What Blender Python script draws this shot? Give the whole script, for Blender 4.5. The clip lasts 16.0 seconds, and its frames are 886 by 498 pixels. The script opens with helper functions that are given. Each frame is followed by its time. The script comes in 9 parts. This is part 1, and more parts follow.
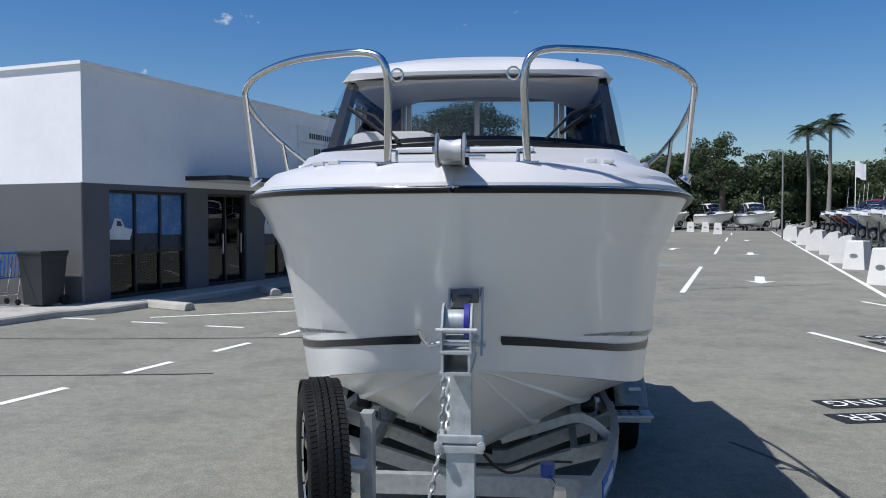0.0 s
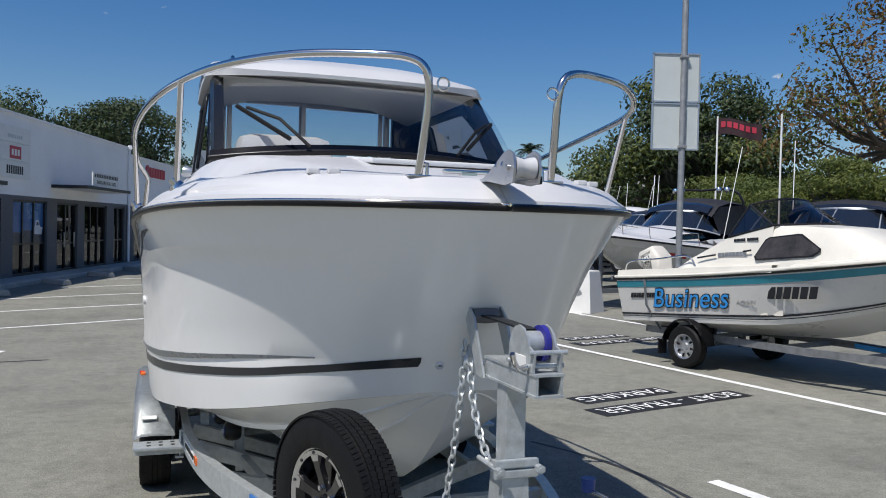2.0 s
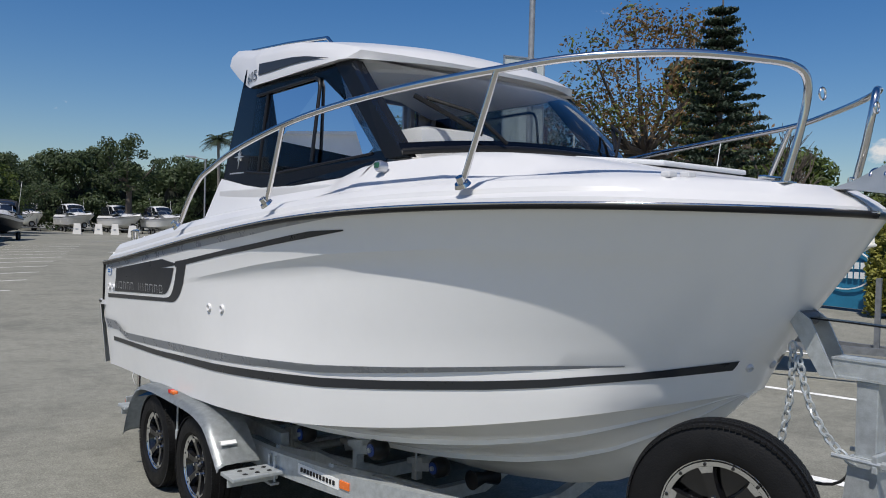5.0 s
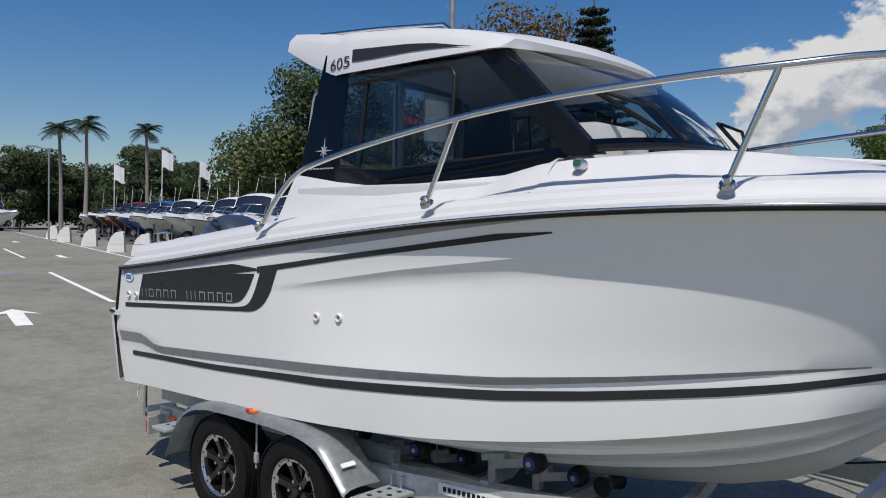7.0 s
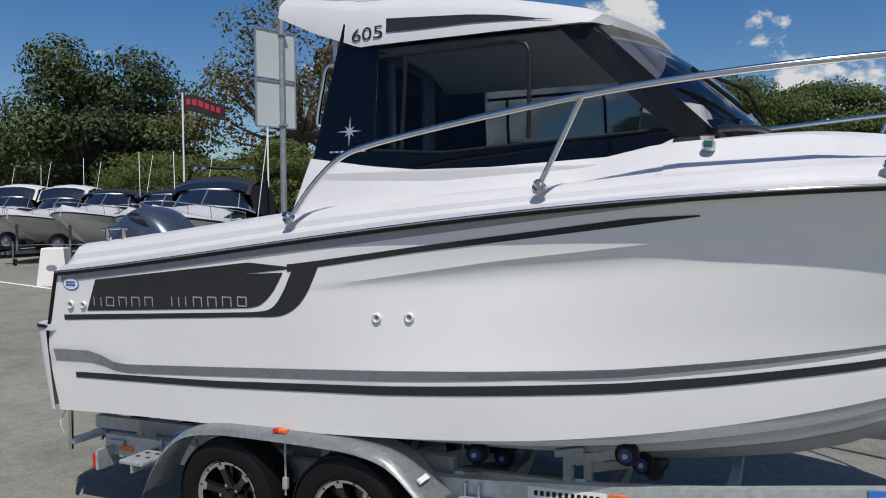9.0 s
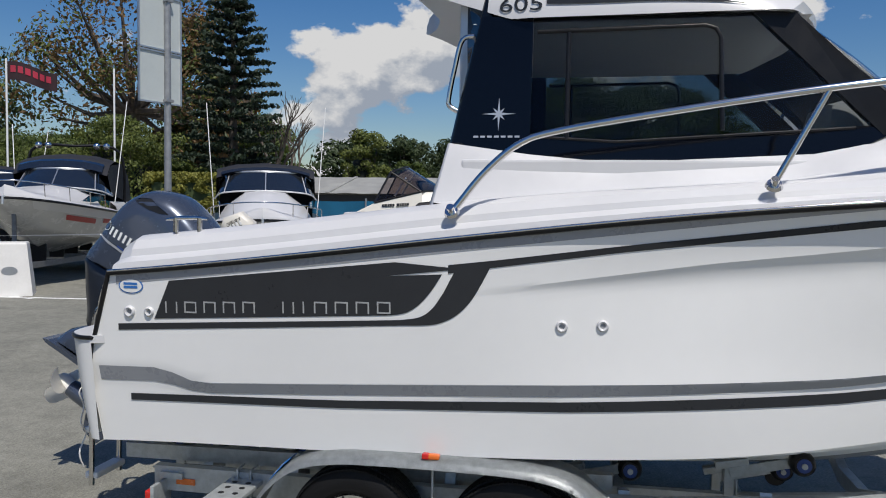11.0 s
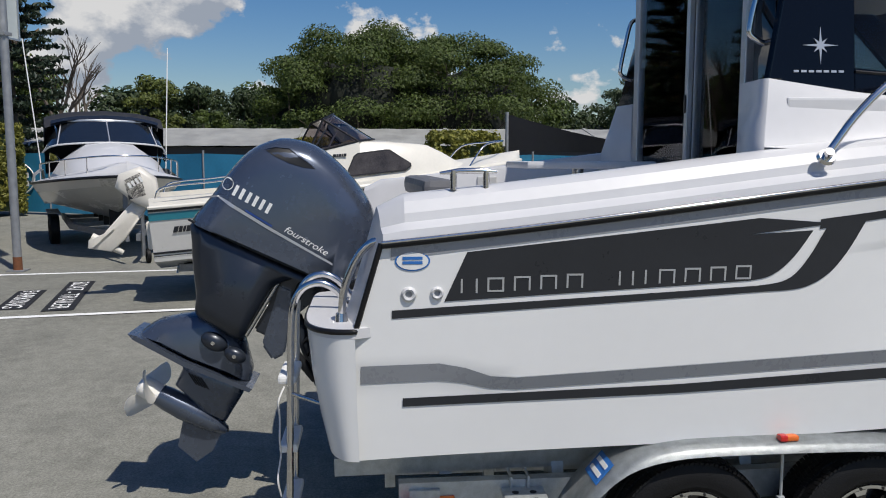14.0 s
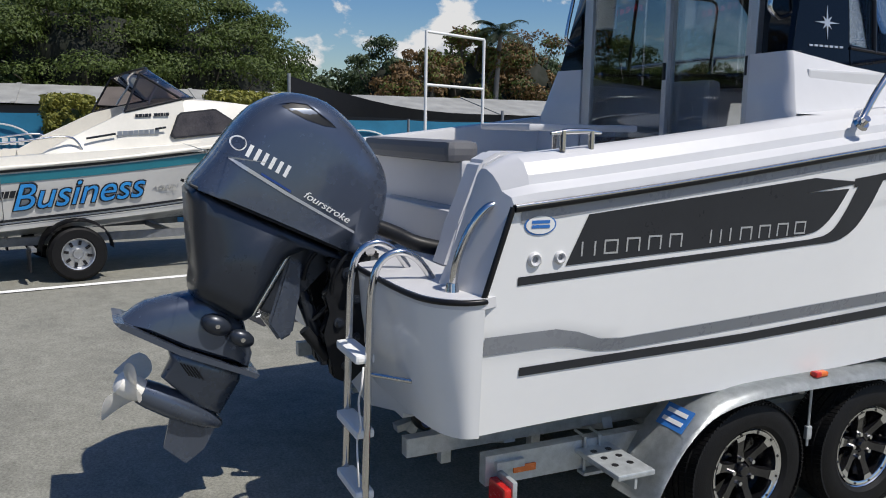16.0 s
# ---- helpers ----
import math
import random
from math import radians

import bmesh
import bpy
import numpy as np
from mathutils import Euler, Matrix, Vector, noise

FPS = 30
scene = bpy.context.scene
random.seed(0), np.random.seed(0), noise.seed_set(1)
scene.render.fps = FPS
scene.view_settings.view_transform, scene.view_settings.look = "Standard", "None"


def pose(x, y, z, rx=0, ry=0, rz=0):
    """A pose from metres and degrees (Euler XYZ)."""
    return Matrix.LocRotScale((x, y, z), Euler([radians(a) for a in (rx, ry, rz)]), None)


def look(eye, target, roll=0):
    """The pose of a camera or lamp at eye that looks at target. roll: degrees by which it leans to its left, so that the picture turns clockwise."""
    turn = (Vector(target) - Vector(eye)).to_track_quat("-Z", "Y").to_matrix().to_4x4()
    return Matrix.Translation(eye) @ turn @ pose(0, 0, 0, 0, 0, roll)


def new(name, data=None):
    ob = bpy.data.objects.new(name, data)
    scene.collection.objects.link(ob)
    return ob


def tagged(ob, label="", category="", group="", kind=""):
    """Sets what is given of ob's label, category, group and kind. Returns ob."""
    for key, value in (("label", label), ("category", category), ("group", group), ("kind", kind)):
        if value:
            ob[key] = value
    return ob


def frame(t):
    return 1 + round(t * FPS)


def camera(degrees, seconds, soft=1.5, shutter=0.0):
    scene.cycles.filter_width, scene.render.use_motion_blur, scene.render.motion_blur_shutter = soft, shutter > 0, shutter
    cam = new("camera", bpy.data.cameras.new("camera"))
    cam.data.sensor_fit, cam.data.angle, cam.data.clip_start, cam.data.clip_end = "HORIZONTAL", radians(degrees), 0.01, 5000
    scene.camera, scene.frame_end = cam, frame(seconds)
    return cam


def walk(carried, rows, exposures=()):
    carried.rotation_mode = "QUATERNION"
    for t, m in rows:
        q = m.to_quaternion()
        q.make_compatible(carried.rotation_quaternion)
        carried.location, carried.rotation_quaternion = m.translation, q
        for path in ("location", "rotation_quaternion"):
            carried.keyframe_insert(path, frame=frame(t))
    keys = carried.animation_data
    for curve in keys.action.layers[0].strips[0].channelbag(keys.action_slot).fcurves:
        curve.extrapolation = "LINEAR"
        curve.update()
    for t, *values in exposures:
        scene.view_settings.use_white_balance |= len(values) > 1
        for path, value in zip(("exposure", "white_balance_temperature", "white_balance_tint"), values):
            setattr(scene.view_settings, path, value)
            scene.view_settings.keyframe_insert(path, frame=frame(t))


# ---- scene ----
cam = camera(58.4, 16.0, soft=1.0)
PATH = [
    (0, (0.205, -2.425, 1.733), (0.03, -0.434, 1.663), -0.1),
    (0.5, (-0.137, -2.367, 1.742), (-0.12, -0.367, 1.713), 0.1),
    (1, (-0.492, -2.359, 1.733), (-0.193, -0.382, 1.667), 0.7),
    (1.5, (-0.8, -2.26, 1.74), (-0.271, -0.333, 1.66), 0.9),
    (2, (-1.11, -2.135, 1.75), (-0.431, -0.254, 1.711), 1.3),
    (2.5, (-1.475, -2.065, 1.74), (-0.686, -0.229, 1.662), 0.6),
    (3, (-1.794, -1.957, 1.734), (-0.941, -0.153, 1.612), -0.1),
    (3.5, (-2.074, -1.743, 1.736), (-1.163, 0.035, 1.645), 0.4),
    (6, (-3.417, -0.392, 1.75), (-2.051, 1.068, 1.711), 1.4),
    (6.5, (-3.624, -0.081, 1.753), (-2.23, 1.352, 1.72), 1.2),
    (7, (-3.848, 0.224, 1.751), (-2.344, 1.542, 1.697), 1.0),
    (7.5, (-4.046, 0.525, 1.749), (-2.432, 1.705, 1.67), 0.4),
    (8, (-4.168, 0.89, 1.742), (-2.488, 1.972, 1.672), 0.1),
    (8.5, (-4.315, 1.259, 1.739), (-2.56, 2.215, 1.666), -0.2),
    (11, (-4.452, 3.272, 1.764), (-2.494, 3.666, 1.654), 0.8),
    (11.5, (-4.413, 3.704, 1.77), (-2.44, 4.006, 1.646), 1.2),
    (12, (-4.34, 4.093, 1.765), (-2.359, 4.326, 1.613), 0.6),
    (12.5, (-4.231, 4.469, 1.748), (-2.246, 4.656, 1.586), 0.9),
    (13, (-4.174, 4.857, 1.739), (-2.185, 4.921, 1.547), 1.0),
    (13.5, (-4.083, 5.199, 1.735), (-2.097, 5.141, 1.503), -0.1),
    (14, (-3.946, 5.505, 1.735), (-1.967, 5.334, 1.507), -0.0),
    (14.5, (-3.872, 5.857, 1.74), (-1.915, 5.514, 1.51), 0.3),
    (15, (-3.793, 6.188, 1.726), (-1.869, 5.712, 1.454), 0.5),
    (15.5, (-3.615, 6.479, 1.698), (-1.734, 5.874, 1.387), 0.6),
    (16, (-3.467, 6.767, 1.701), (-1.669, 5.945, 1.393), 1.0),
]
walk(cam, [(t, look(eye, target, roll)) for t, eye, target, roll in PATH],
     [(0, 0.0, 6200, 10), (1.0, -0.02, 6250, 10), (2.5, -0.06, 6480, 10), (8.5, -0.23, 6480, 10), (13.0, -0.24, 6520, 10), (14.5, -0.20, 6480, 10), (16, -0.08, 6480, 10)])

# ---- sky, sun, exposure ----
SUN_TO = Vector((-0.50, -0.32, 1.0)).normalized()      # towards the sun
world = bpy.data.worlds.new("sky_world")
scene.world = world
world.use_nodes = True
wn, wl = world.node_tree.nodes, world.node_tree.links
wn.clear()
w_out = wn.new("ShaderNodeOutputWorld")
w_bg = wn.new("ShaderNodeBackground")
w_sky = wn.new("ShaderNodeTexSky")
w_sky.sky_type = "NISHITA"
w_sky.sun_disc = False
w_sky.sun_elevation = math.asin(SUN_TO.z)
w_sky.sun_rotation = math.atan2(SUN_TO.x, SUN_TO.y)
w_sky.air_density, w_sky.dust_density, w_sky.ozone_density = 1.0, 0.8, 2.2
w_bg.inputs["Strength"].default_value = 0.080
# fair-weather cumulus, thickest low over one side of the horizon
w_co = wn.new("ShaderNodeTexCoord")
w_map = wn.new("ShaderNodeMapping")
w_map.inputs["Scale"].default_value = (1.0, 1.0, 1.55)
w_map.inputs["Location"].default_value = (3.1, 0.4, 0.25)
w_n1 = wn.new("ShaderNodeTexNoise")
w_n1.inputs["Scale"].default_value = 6.4
w_n1.inputs["Detail"].default_value = 12.0
w_n1.inputs["Roughness"].default_value = 0.56
w_n1.inputs["Distortion"].default_value = 0.05
w_sep = wn.new("ShaderNodeSeparateXYZ")
w_side = wn.new("ShaderNodeMapRange")
w_side.interpolation_type = "SMOOTHSTEP"
for k, v in (("From Min", 0.56), ("From Max", 0.84), ("To Min", 0.0), ("To Max", 1.0)):
    w_side.inputs[k].default_value = v
w_dot = wn.new("ShaderNodeVectorMath")
w_dot.operation = "DOT_PRODUCT"
w_dot.inputs[1].default_value = (0.96, -0.26, 0.05)
# a second bank of cumulus stands over the trees behind the shed
w_dot2 = wn.new("ShaderNodeVectorMath")
w_dot2.operation = "DOT_PRODUCT"
w_dot2.inputs[1].default_value = (0.955, 0.262, 0.135)
w_bank = wn.new("ShaderNodeMapRange")
w_bank.interpolation_type = "SMOOTHSTEP"
for k, v in (("From Min", 0.984), ("From Max", 0.997), ("To Min", 0.0), ("To Max", 0.62)):
    w_bank.inputs[k].default_value = v
w_sum = wn.new("ShaderNodeMath")
w_sum.operation = "ADD"
w_add = wn.new("ShaderNodeMath")
w_add.operation = "MULTIPLY_ADD"
w_add.inputs[1].default_value = 0.114
w_ramp = wn.new("ShaderNodeValToRGB")
w_ramp.color_ramp.elements[0].position = 0.652
w_ramp.color_ramp.elements[1].position = 0.692
w_low = wn.new("ShaderNodeMapRange")
w_low.interpolation_type = "SMOOTHSTEP"
for k, v in (("From Min", 0.72), ("From Max", 0.28), ("To Min", 0.0), ("To Max", 1.0)):
    w_low.inputs[k].default_value = v
w_mul = wn.new("ShaderNodeMath")
w_mul.operation = "MULTIPLY"
# the puffs are white on top and grey below: the same noise a little higher up tells which
w_map2 = wn.new("ShaderNodeMapping")
w_map2.inputs["Scale"].default_value = (1.0, 1.0, 1.55)
w_map2.inputs["Location"].default_value = (3.1, 0.4, 0.302)
w_n2 = wn.new("ShaderNodeTexNoise")
w_n2.inputs["Scale"].default_value = 6.4
w_n2.inputs["Detail"].default_value = 7.0
w_n2.inputs["Roughness"].default_value = 0.56
w_n2.inputs["Distortion"].default_value = 0.05
w_dif = wn.new("ShaderNodeMath")
w_dif.operation = "SUBTRACT"
w_rng = wn.new("ShaderNodeMapRange")
for k, v in (("From Min", -0.070), ("From Max", 0.040), ("To Min", 0.0), ("To Max", 1.0)):
    w_rng.inputs[k].default_value = v
w_shade = wn.new("ShaderNodeValToRGB")
w_shade.color_ramp.elements[0].position = 0.0
w_shade.color_ramp.elements[0].color = (4.6, 5.2, 6.2, 1)
w_shade.color_ramp.elements[1].position = 1.0
w_shade.color_ramp.elements[1].color = (9.8, 9.8, 9.8, 1)
w_mix = wn.new("ShaderNodeMix")
w_mix.data_type = "RGBA"
wl.new(w_co.outputs["Generated"], w_map.inputs["Vector"])
wl.new(w_map.outputs["Vector"], w_n1.inputs["Vector"])
wl.new(w_co.outputs["Generated"], w_map2.inputs["Vector"])
wl.new(w_map2.outputs["Vector"], w_n2.inputs["Vector"])
wl.new(w_n1.outputs["Fac"], w_dif.inputs[0])
wl.new(w_n2.outputs["Fac"], w_dif.inputs[1])
wl.new(w_dif.outputs["Value"], w_rng.inputs["Value"])
wl.new(w_co.outputs["Generated"], w_dot.inputs[0])
wl.new(w_dot.outputs["Value"], w_side.inputs["Value"])
wl.new(w_co.outputs["Generated"], w_dot2.inputs[0])
wl.new(w_dot2.outputs["Value"], w_bank.inputs["Value"])
wl.new(w_side.outputs["Result"], w_sum.inputs[0])
wl.new(w_bank.outputs["Result"], w_sum.inputs[1])
wl.new(w_sum.outputs["Value"], w_add.inputs[0])
wl.new(w_n1.outputs["Fac"], w_add.inputs[2])
wl.new(w_add.outputs["Value"], w_ramp.inputs["Fac"])
wl.new(w_co.outputs["Generated"], w_sep.inputs["Vector"])
wl.new(w_sep.outputs["Z"], w_low.inputs["Value"])
wl.new(w_ramp.outputs["Color"], w_mul.inputs[0])
wl.new(w_low.outputs["Result"], w_mul.inputs[1])
wl.new(w_rng.outputs["Result"], w_shade.inputs["Fac"])
wl.new(w_mul.outputs["Value"], w_mix.inputs["Factor"])
w_hsv = wn.new("ShaderNodeHueSaturation")
w_hsv.inputs["Saturation"].default_value = 1.40
w_hsv.inputs["Value"].default_value = 1.22
w_hsv.inputs["Hue"].default_value = 0.508
wl.new(w_sky.outputs["Color"], w_hsv.inputs["Color"])
wl.new(w_hsv.outputs["Color"], w_mix.inputs["A"])
wl.new(w_shade.outputs["Color"], w_mix.inputs["B"])
wl.new(w_mix.outputs["Result"], w_bg.inputs["Color"])
wl.new(w_bg.outputs["Background"], w_out.inputs["Surface"])

sun_data = bpy.data.lights.new("sun", "SUN")
sun_data.energy = 4.6
sun_data.angle = radians(0.53)
sun_data.color = (1.0, 0.95, 0.88)
sun = new("sun", sun_data)
sun.matrix_world = look(SUN_TO * 60, (0, 0, 0))
scene.view_settings.exposure = 0.0

# ---- materials ----
def material(name, col, rough=0.5, metal=0.0, vary=0.12, scale=8.0, bump=0.0, bump_scale=60.0, coat=0.0, col2=None, per_object=0.0, detail=4.0):
    """A surface with two scales of variation in colour and roughness and, if asked, fine relief."""
    m = bpy.data.materials.new(name)
    m.use_nodes = True
    nt, b = m.node_tree, m.node_tree.nodes["Principled BSDF"]
    N, L = nt.nodes.new, nt.links.new
    b.inputs["Roughness"].default_value, b.inputs["Metallic"].default_value = rough, metal
    b.inputs["Coat Weight"].default_value = coat
    b.inputs["Coat Roughness"].default_value = 0.06
    co = N("ShaderNodeTexCoord")
    n1, n2 = N("ShaderNodeTexNoise"), N("ShaderNodeTexNoise")
    n1.inputs["Scale"].default_value, n1.inputs["Detail"].default_value = scale, detail
    n2.inputs["Scale"].default_value, n2.inputs["Detail"].default_value = scale * 9.0, 3.0
    L(co.outputs["Object"], n1.inputs["Vector"])
    L(co.outputs["Object"], n2.inputs["Vector"])
    add = N("ShaderNodeMath")
    add.operation = "MULTIPLY_ADD"
    add.inputs[1].default_value = 0.45
    L(n2.outputs["Fac"], add.inputs[0])
    L(n1.outputs["Fac"], add.inputs[2])
    ramp = N("ShaderNodeValToRGB")
    lo, hi = ramp.color_ramp.elements
    lo.position, hi.position = 0.45, 1.0
    c = Vector(col[:3])
    d = Vector(col2[:3]) if col2 else c * (1 + vary)
    lo.color = (*(c * (1 - vary) if not col2 else c), 1)
    hi.color = (*[min(v, 0.95) for v in d], 1)
    L(add.outputs["Value"], ramp.inputs["Fac"])
    last = ramp.outputs["Color"]
    if per_object:
        info, hsv, mr = N("ShaderNodeObjectInfo"), N("ShaderNodeHueSaturation"), N("ShaderNodeMapRange")
        mr.inputs["To Min"].default_value, mr.inputs["To Max"].default_value = 1 - per_object, 1 + per_object
        L(info.outputs["Random"], mr.inputs["Value"])
        L(mr.outputs["Result"], hsv.inputs["Value"])
        L(last, hsv.inputs["Color"])
        last = hsv.outputs["Color"]
    L(last, b.inputs["Base Color"])
    mr2 = N("ShaderNodeMapRange")
    mr2.inputs["From Min"].default_value, mr2.inputs["From Max"].default_value = 0.4, 1.0
    mr2.inputs["To Min"].default_value, mr2.inputs["To Max"].default_value = max(rough * 0.82, 0.02), min(rough * 1.2, 1)
    L(add.outputs["Value"], mr2.inputs["Value"])
    L(mr2.outputs["Result"], b.inputs["Roughness"])
    if bump:
        n3, bp = N("ShaderNodeTexNoise"), N("ShaderNodeBump")
        n3.inputs["Scale"].default_value, n3.inputs["Detail"].default_value = bump_scale, 5.0
        bp.inputs["Strength"].default_value, bp.inputs["Distance"].default_value = bump, 0.01
        L(co.outputs["Object"], n3.inputs["Vector"])
        L(n3.outputs["Fac"], bp.inputs["Height"])
        L(bp.outputs["Normal"], b.inputs["Normal"])
    return m


def glass(name, tint, gloss_rough=0.0, ior=1.5):
    """A thin tinted pane: clear through, glossy by Fresnel."""
    m = bpy.data.materials.new(name)
    m.use_nodes = True
    nt = m.node_tree
    nt.nodes.clear()
    N, L = nt.nodes.new, nt.links.new
    out, mix, tr, gl, fr = N("ShaderNodeOutputMaterial"), N("ShaderNodeMixShader"), N("ShaderNodeBsdfTransparent"), N("ShaderNodeBsdfGlossy"), N("ShaderNodeFresnel")
    tr.inputs["Color"].default_value = (*tint, 1)
    gl.inputs["Roughness"].default_value = gloss_rough
    gl.inputs["Color"].default_value = (0.95, 0.97, 1, 1)
    fr.inputs["IOR"].default_value = ior
    L(fr.outputs["Fac"], mix.inputs["Fac"])
    L(tr.outputs["BSDF"], mix.inputs[1])
    L(gl.outputs["BSDF"], mix.inputs[2])
    L(mix.outputs["Shader"], out.inputs["Surface"])
    return m


GELCOAT = material("white_gelcoat", (0.80, 0.80, 0.785), 0.22, vary=0.02, scale=1.5, coat=0.35)
DECKWHITE = material("deck_gelcoat", (0.60, 0.60, 0.605), 0.34, vary=0.03, scale=2.5, coat=0.15)
NONSKID = material("nonskid_deck", (0.66, 0.67, 0.68), 0.6, vary=0.05, scale=20, bump=0.25, bump_scale=220)
DECAL = material("graphite_decal", (0.028, 0.030, 0.034), 0.30, vary=0.08, scale=6)
# grey laid on the hull where the step and rub rail throw shade
SHADEGREY = material("painted_shade_grey", (0.30, 0.31, 0.33), 0.28, vary=0.05, scale=6)
RUBBER = material("black_rubber_trim", (0.010, 0.010, 0.011), 0.32, vary=0.15, scale=12)
STEEL = material("polished_stainless", (0.66, 0.65, 0.64), 0.13, metal=1.0, vary=0.03, scale=10)
ALLOY = material("anodised_aluminium", (0.55, 0.56, 0.58), 0.38, metal=0.9, vary=0.05, scale=14)
GALV = material("galvanised_steel", (0.46, 0.49, 0.50), 0.38, metal=0.45, vary=0.20, scale=26, bump=0.08, bump_scale=90)
TYRE = material("tyre_rubber", (0.0045, 0.0045, 0.005), 0.6, vary=0.25, scale=18, bump=0.15, bump_scale=150)
TYRE.node_tree.nodes["Principled BSDF"].inputs["Specular IOR Level"].default_value = 0.25
RIMBLACK = material("gloss_black_rim", (0.008, 0.008, 0.009), 0.16, vary=0.1, scale=15, coat=0.5)
RIMCUT = material("machined_alloy", (0.72, 0.73, 0.74), 0.2, metal=1.0, vary=0.08, scale=30)
BLACKPLASTIC = material("black_plastic", (0.012, 0.012, 0.014), 0.4, vary=0.15, scale=20)
MOTORBLUE = material("dark_blue_grey_cowl", (0.080, 0.098, 0.135), 0.26, metal=0.5, vary=0.10, scale=3, coat=0.6)
MOTORDARK = material("dark_motor_casing", (0.024, 0.030, 0.042), 0.30, metal=0.3, vary=0.12, scale=5, coat=0.3)
MOTORBLACK = material("black_motor_bracket", (0.012, 0.013, 0.015), 0.45, vary=0.2, scale=16)
PROPWHITE = material("white_propeller_paint", (0.84, 0.82, 0.77), 0.4, vary=0.06, scale=8)
SILVERLETTER = material("silver_lettering", (0.55, 0.56, 0.57), 0.35, metal=0.6, vary=0.03, scale=8)
CHROMEBLUE = material("blue_plastic", (0.014, 0.05, 0.22), 0.35, vary=0.1, scale=20)
WINCHBLUE = material("violet_blue_webbing", (0.02, 0.02, 0.24), 0.55, vary=0.2, scale=60)
STICKERBLUE = material("blue_sticker", (0.03, 0.16, 0.48), 0.35, vary=0.06, scale=10)
WHITEPAINT = material("white_paint", (0.78, 0.78, 0.76), 0.5, vary=0.05, scale=5)
CUSHION = material("grey_marine_vinyl", (0.13, 0.13, 0.135), 0.5, vary=0.1, scale=14, bump=0.05, bump_scale=200)
CUSHIONLIGHT = material("pale_grey_vinyl", (0.48, 0.48, 0.48), 0.5, vary=0.05, scale=14)
TEAK = material("brown_timber", (0.11, 0.045, 0.02), 0.4, vary=0.3, scale=12)
HEADLINER = material("pale_grey_lining", (0.52, 0.52, 0.51), 0.7, vary=0.05, scale=9)
AMBER = material("amber_lens", (0.75, 0.16, 0.02), 0.25, vary=0.1, scale=30, coat=0.5)
REDLENS = material("red_lens", (0.55, 0.015, 0.01), 0.25, vary=0.1, scale=30, coat=0.5)
GREENLENS = material("green_lens", (0.01, 0.10, 0.05), 0.15, vary=0.1, scale=30, coat=0.6)
ROPE = material("white_cord", (0.72, 0.71, 0.68), 0.8, vary=0.1, scale=40)
PILLAR = material("matt_black_pillar", (0.004, 0.0045, 0.006), 0.4, vary=0.15, scale=12)
PILLAR.node_tree.nodes["Principled BSDF"].inputs["Specular IOR Level"].default_value = 0.3
WINDSCREEN = glass("clear_windscreen", (0.88, 0.91, 0.92))
TINT = glass("dark_tinted_glass", (0.57, 0.60, 0.61), ior=1.25)
SMOKE = glass("smoked_glass", (0.84, 0.87, 0.89), ior=1.25)
BLACKGLASS = material("black_painted_glass", (0.002, 0.003, 0.006), 0.05, vary=0.1, scale=3)
BLACKGLASS.node_tree.nodes["Principled BSDF"].inputs["Specular IOR Level"].default_value = 0.28

for m_ in (RUBBER, PILLAR, DECAL, TYRE, BLACKPLASTIC, BLACKGLASS, MOTORBLACK):
    m_.node_tree.nodes["Principled BSDF"].inputs["Specular IOR Level"].default_value = 0.28

# the lot
CONCRETE = material("weathered_concrete", (0.40, 0.385, 0.35), 0.85, vary=0.2, scale=3, bump=0.3, bump_scale=40)
LINEPAINT = material("worn_line_paint", (0.80, 0.80, 0.77), 0.7, vary=0.14, scale=7)
BLACKPAINT = material("black_sign_paint", (0.016, 0.016, 0.017), 0.7, vary=0.2, scale=9)
RENDERWHITE = material("white_wall_paint", (0.86, 0.86, 0.87), 0.7, vary=0.05, scale=0.8)
RENDERGREY = material("grey_wall_paint", (0.115, 0.118, 0.125), 0.7, vary=0.07, scale=0.8)
FRAMEBLACK = material("black_window_frame", (0.012, 0.012, 0.014), 0.35, vary=0.1, scale=8)
SHOPGLASS = material("dark_shop_glass", (0.012, 0.015, 0.02), 0.03, vary=0.2, scale=1.0, coat=1.0)
SHOPGLASS.node_tree.nodes["Principled BSDF"].inputs["IOR"].default_value = 1.65


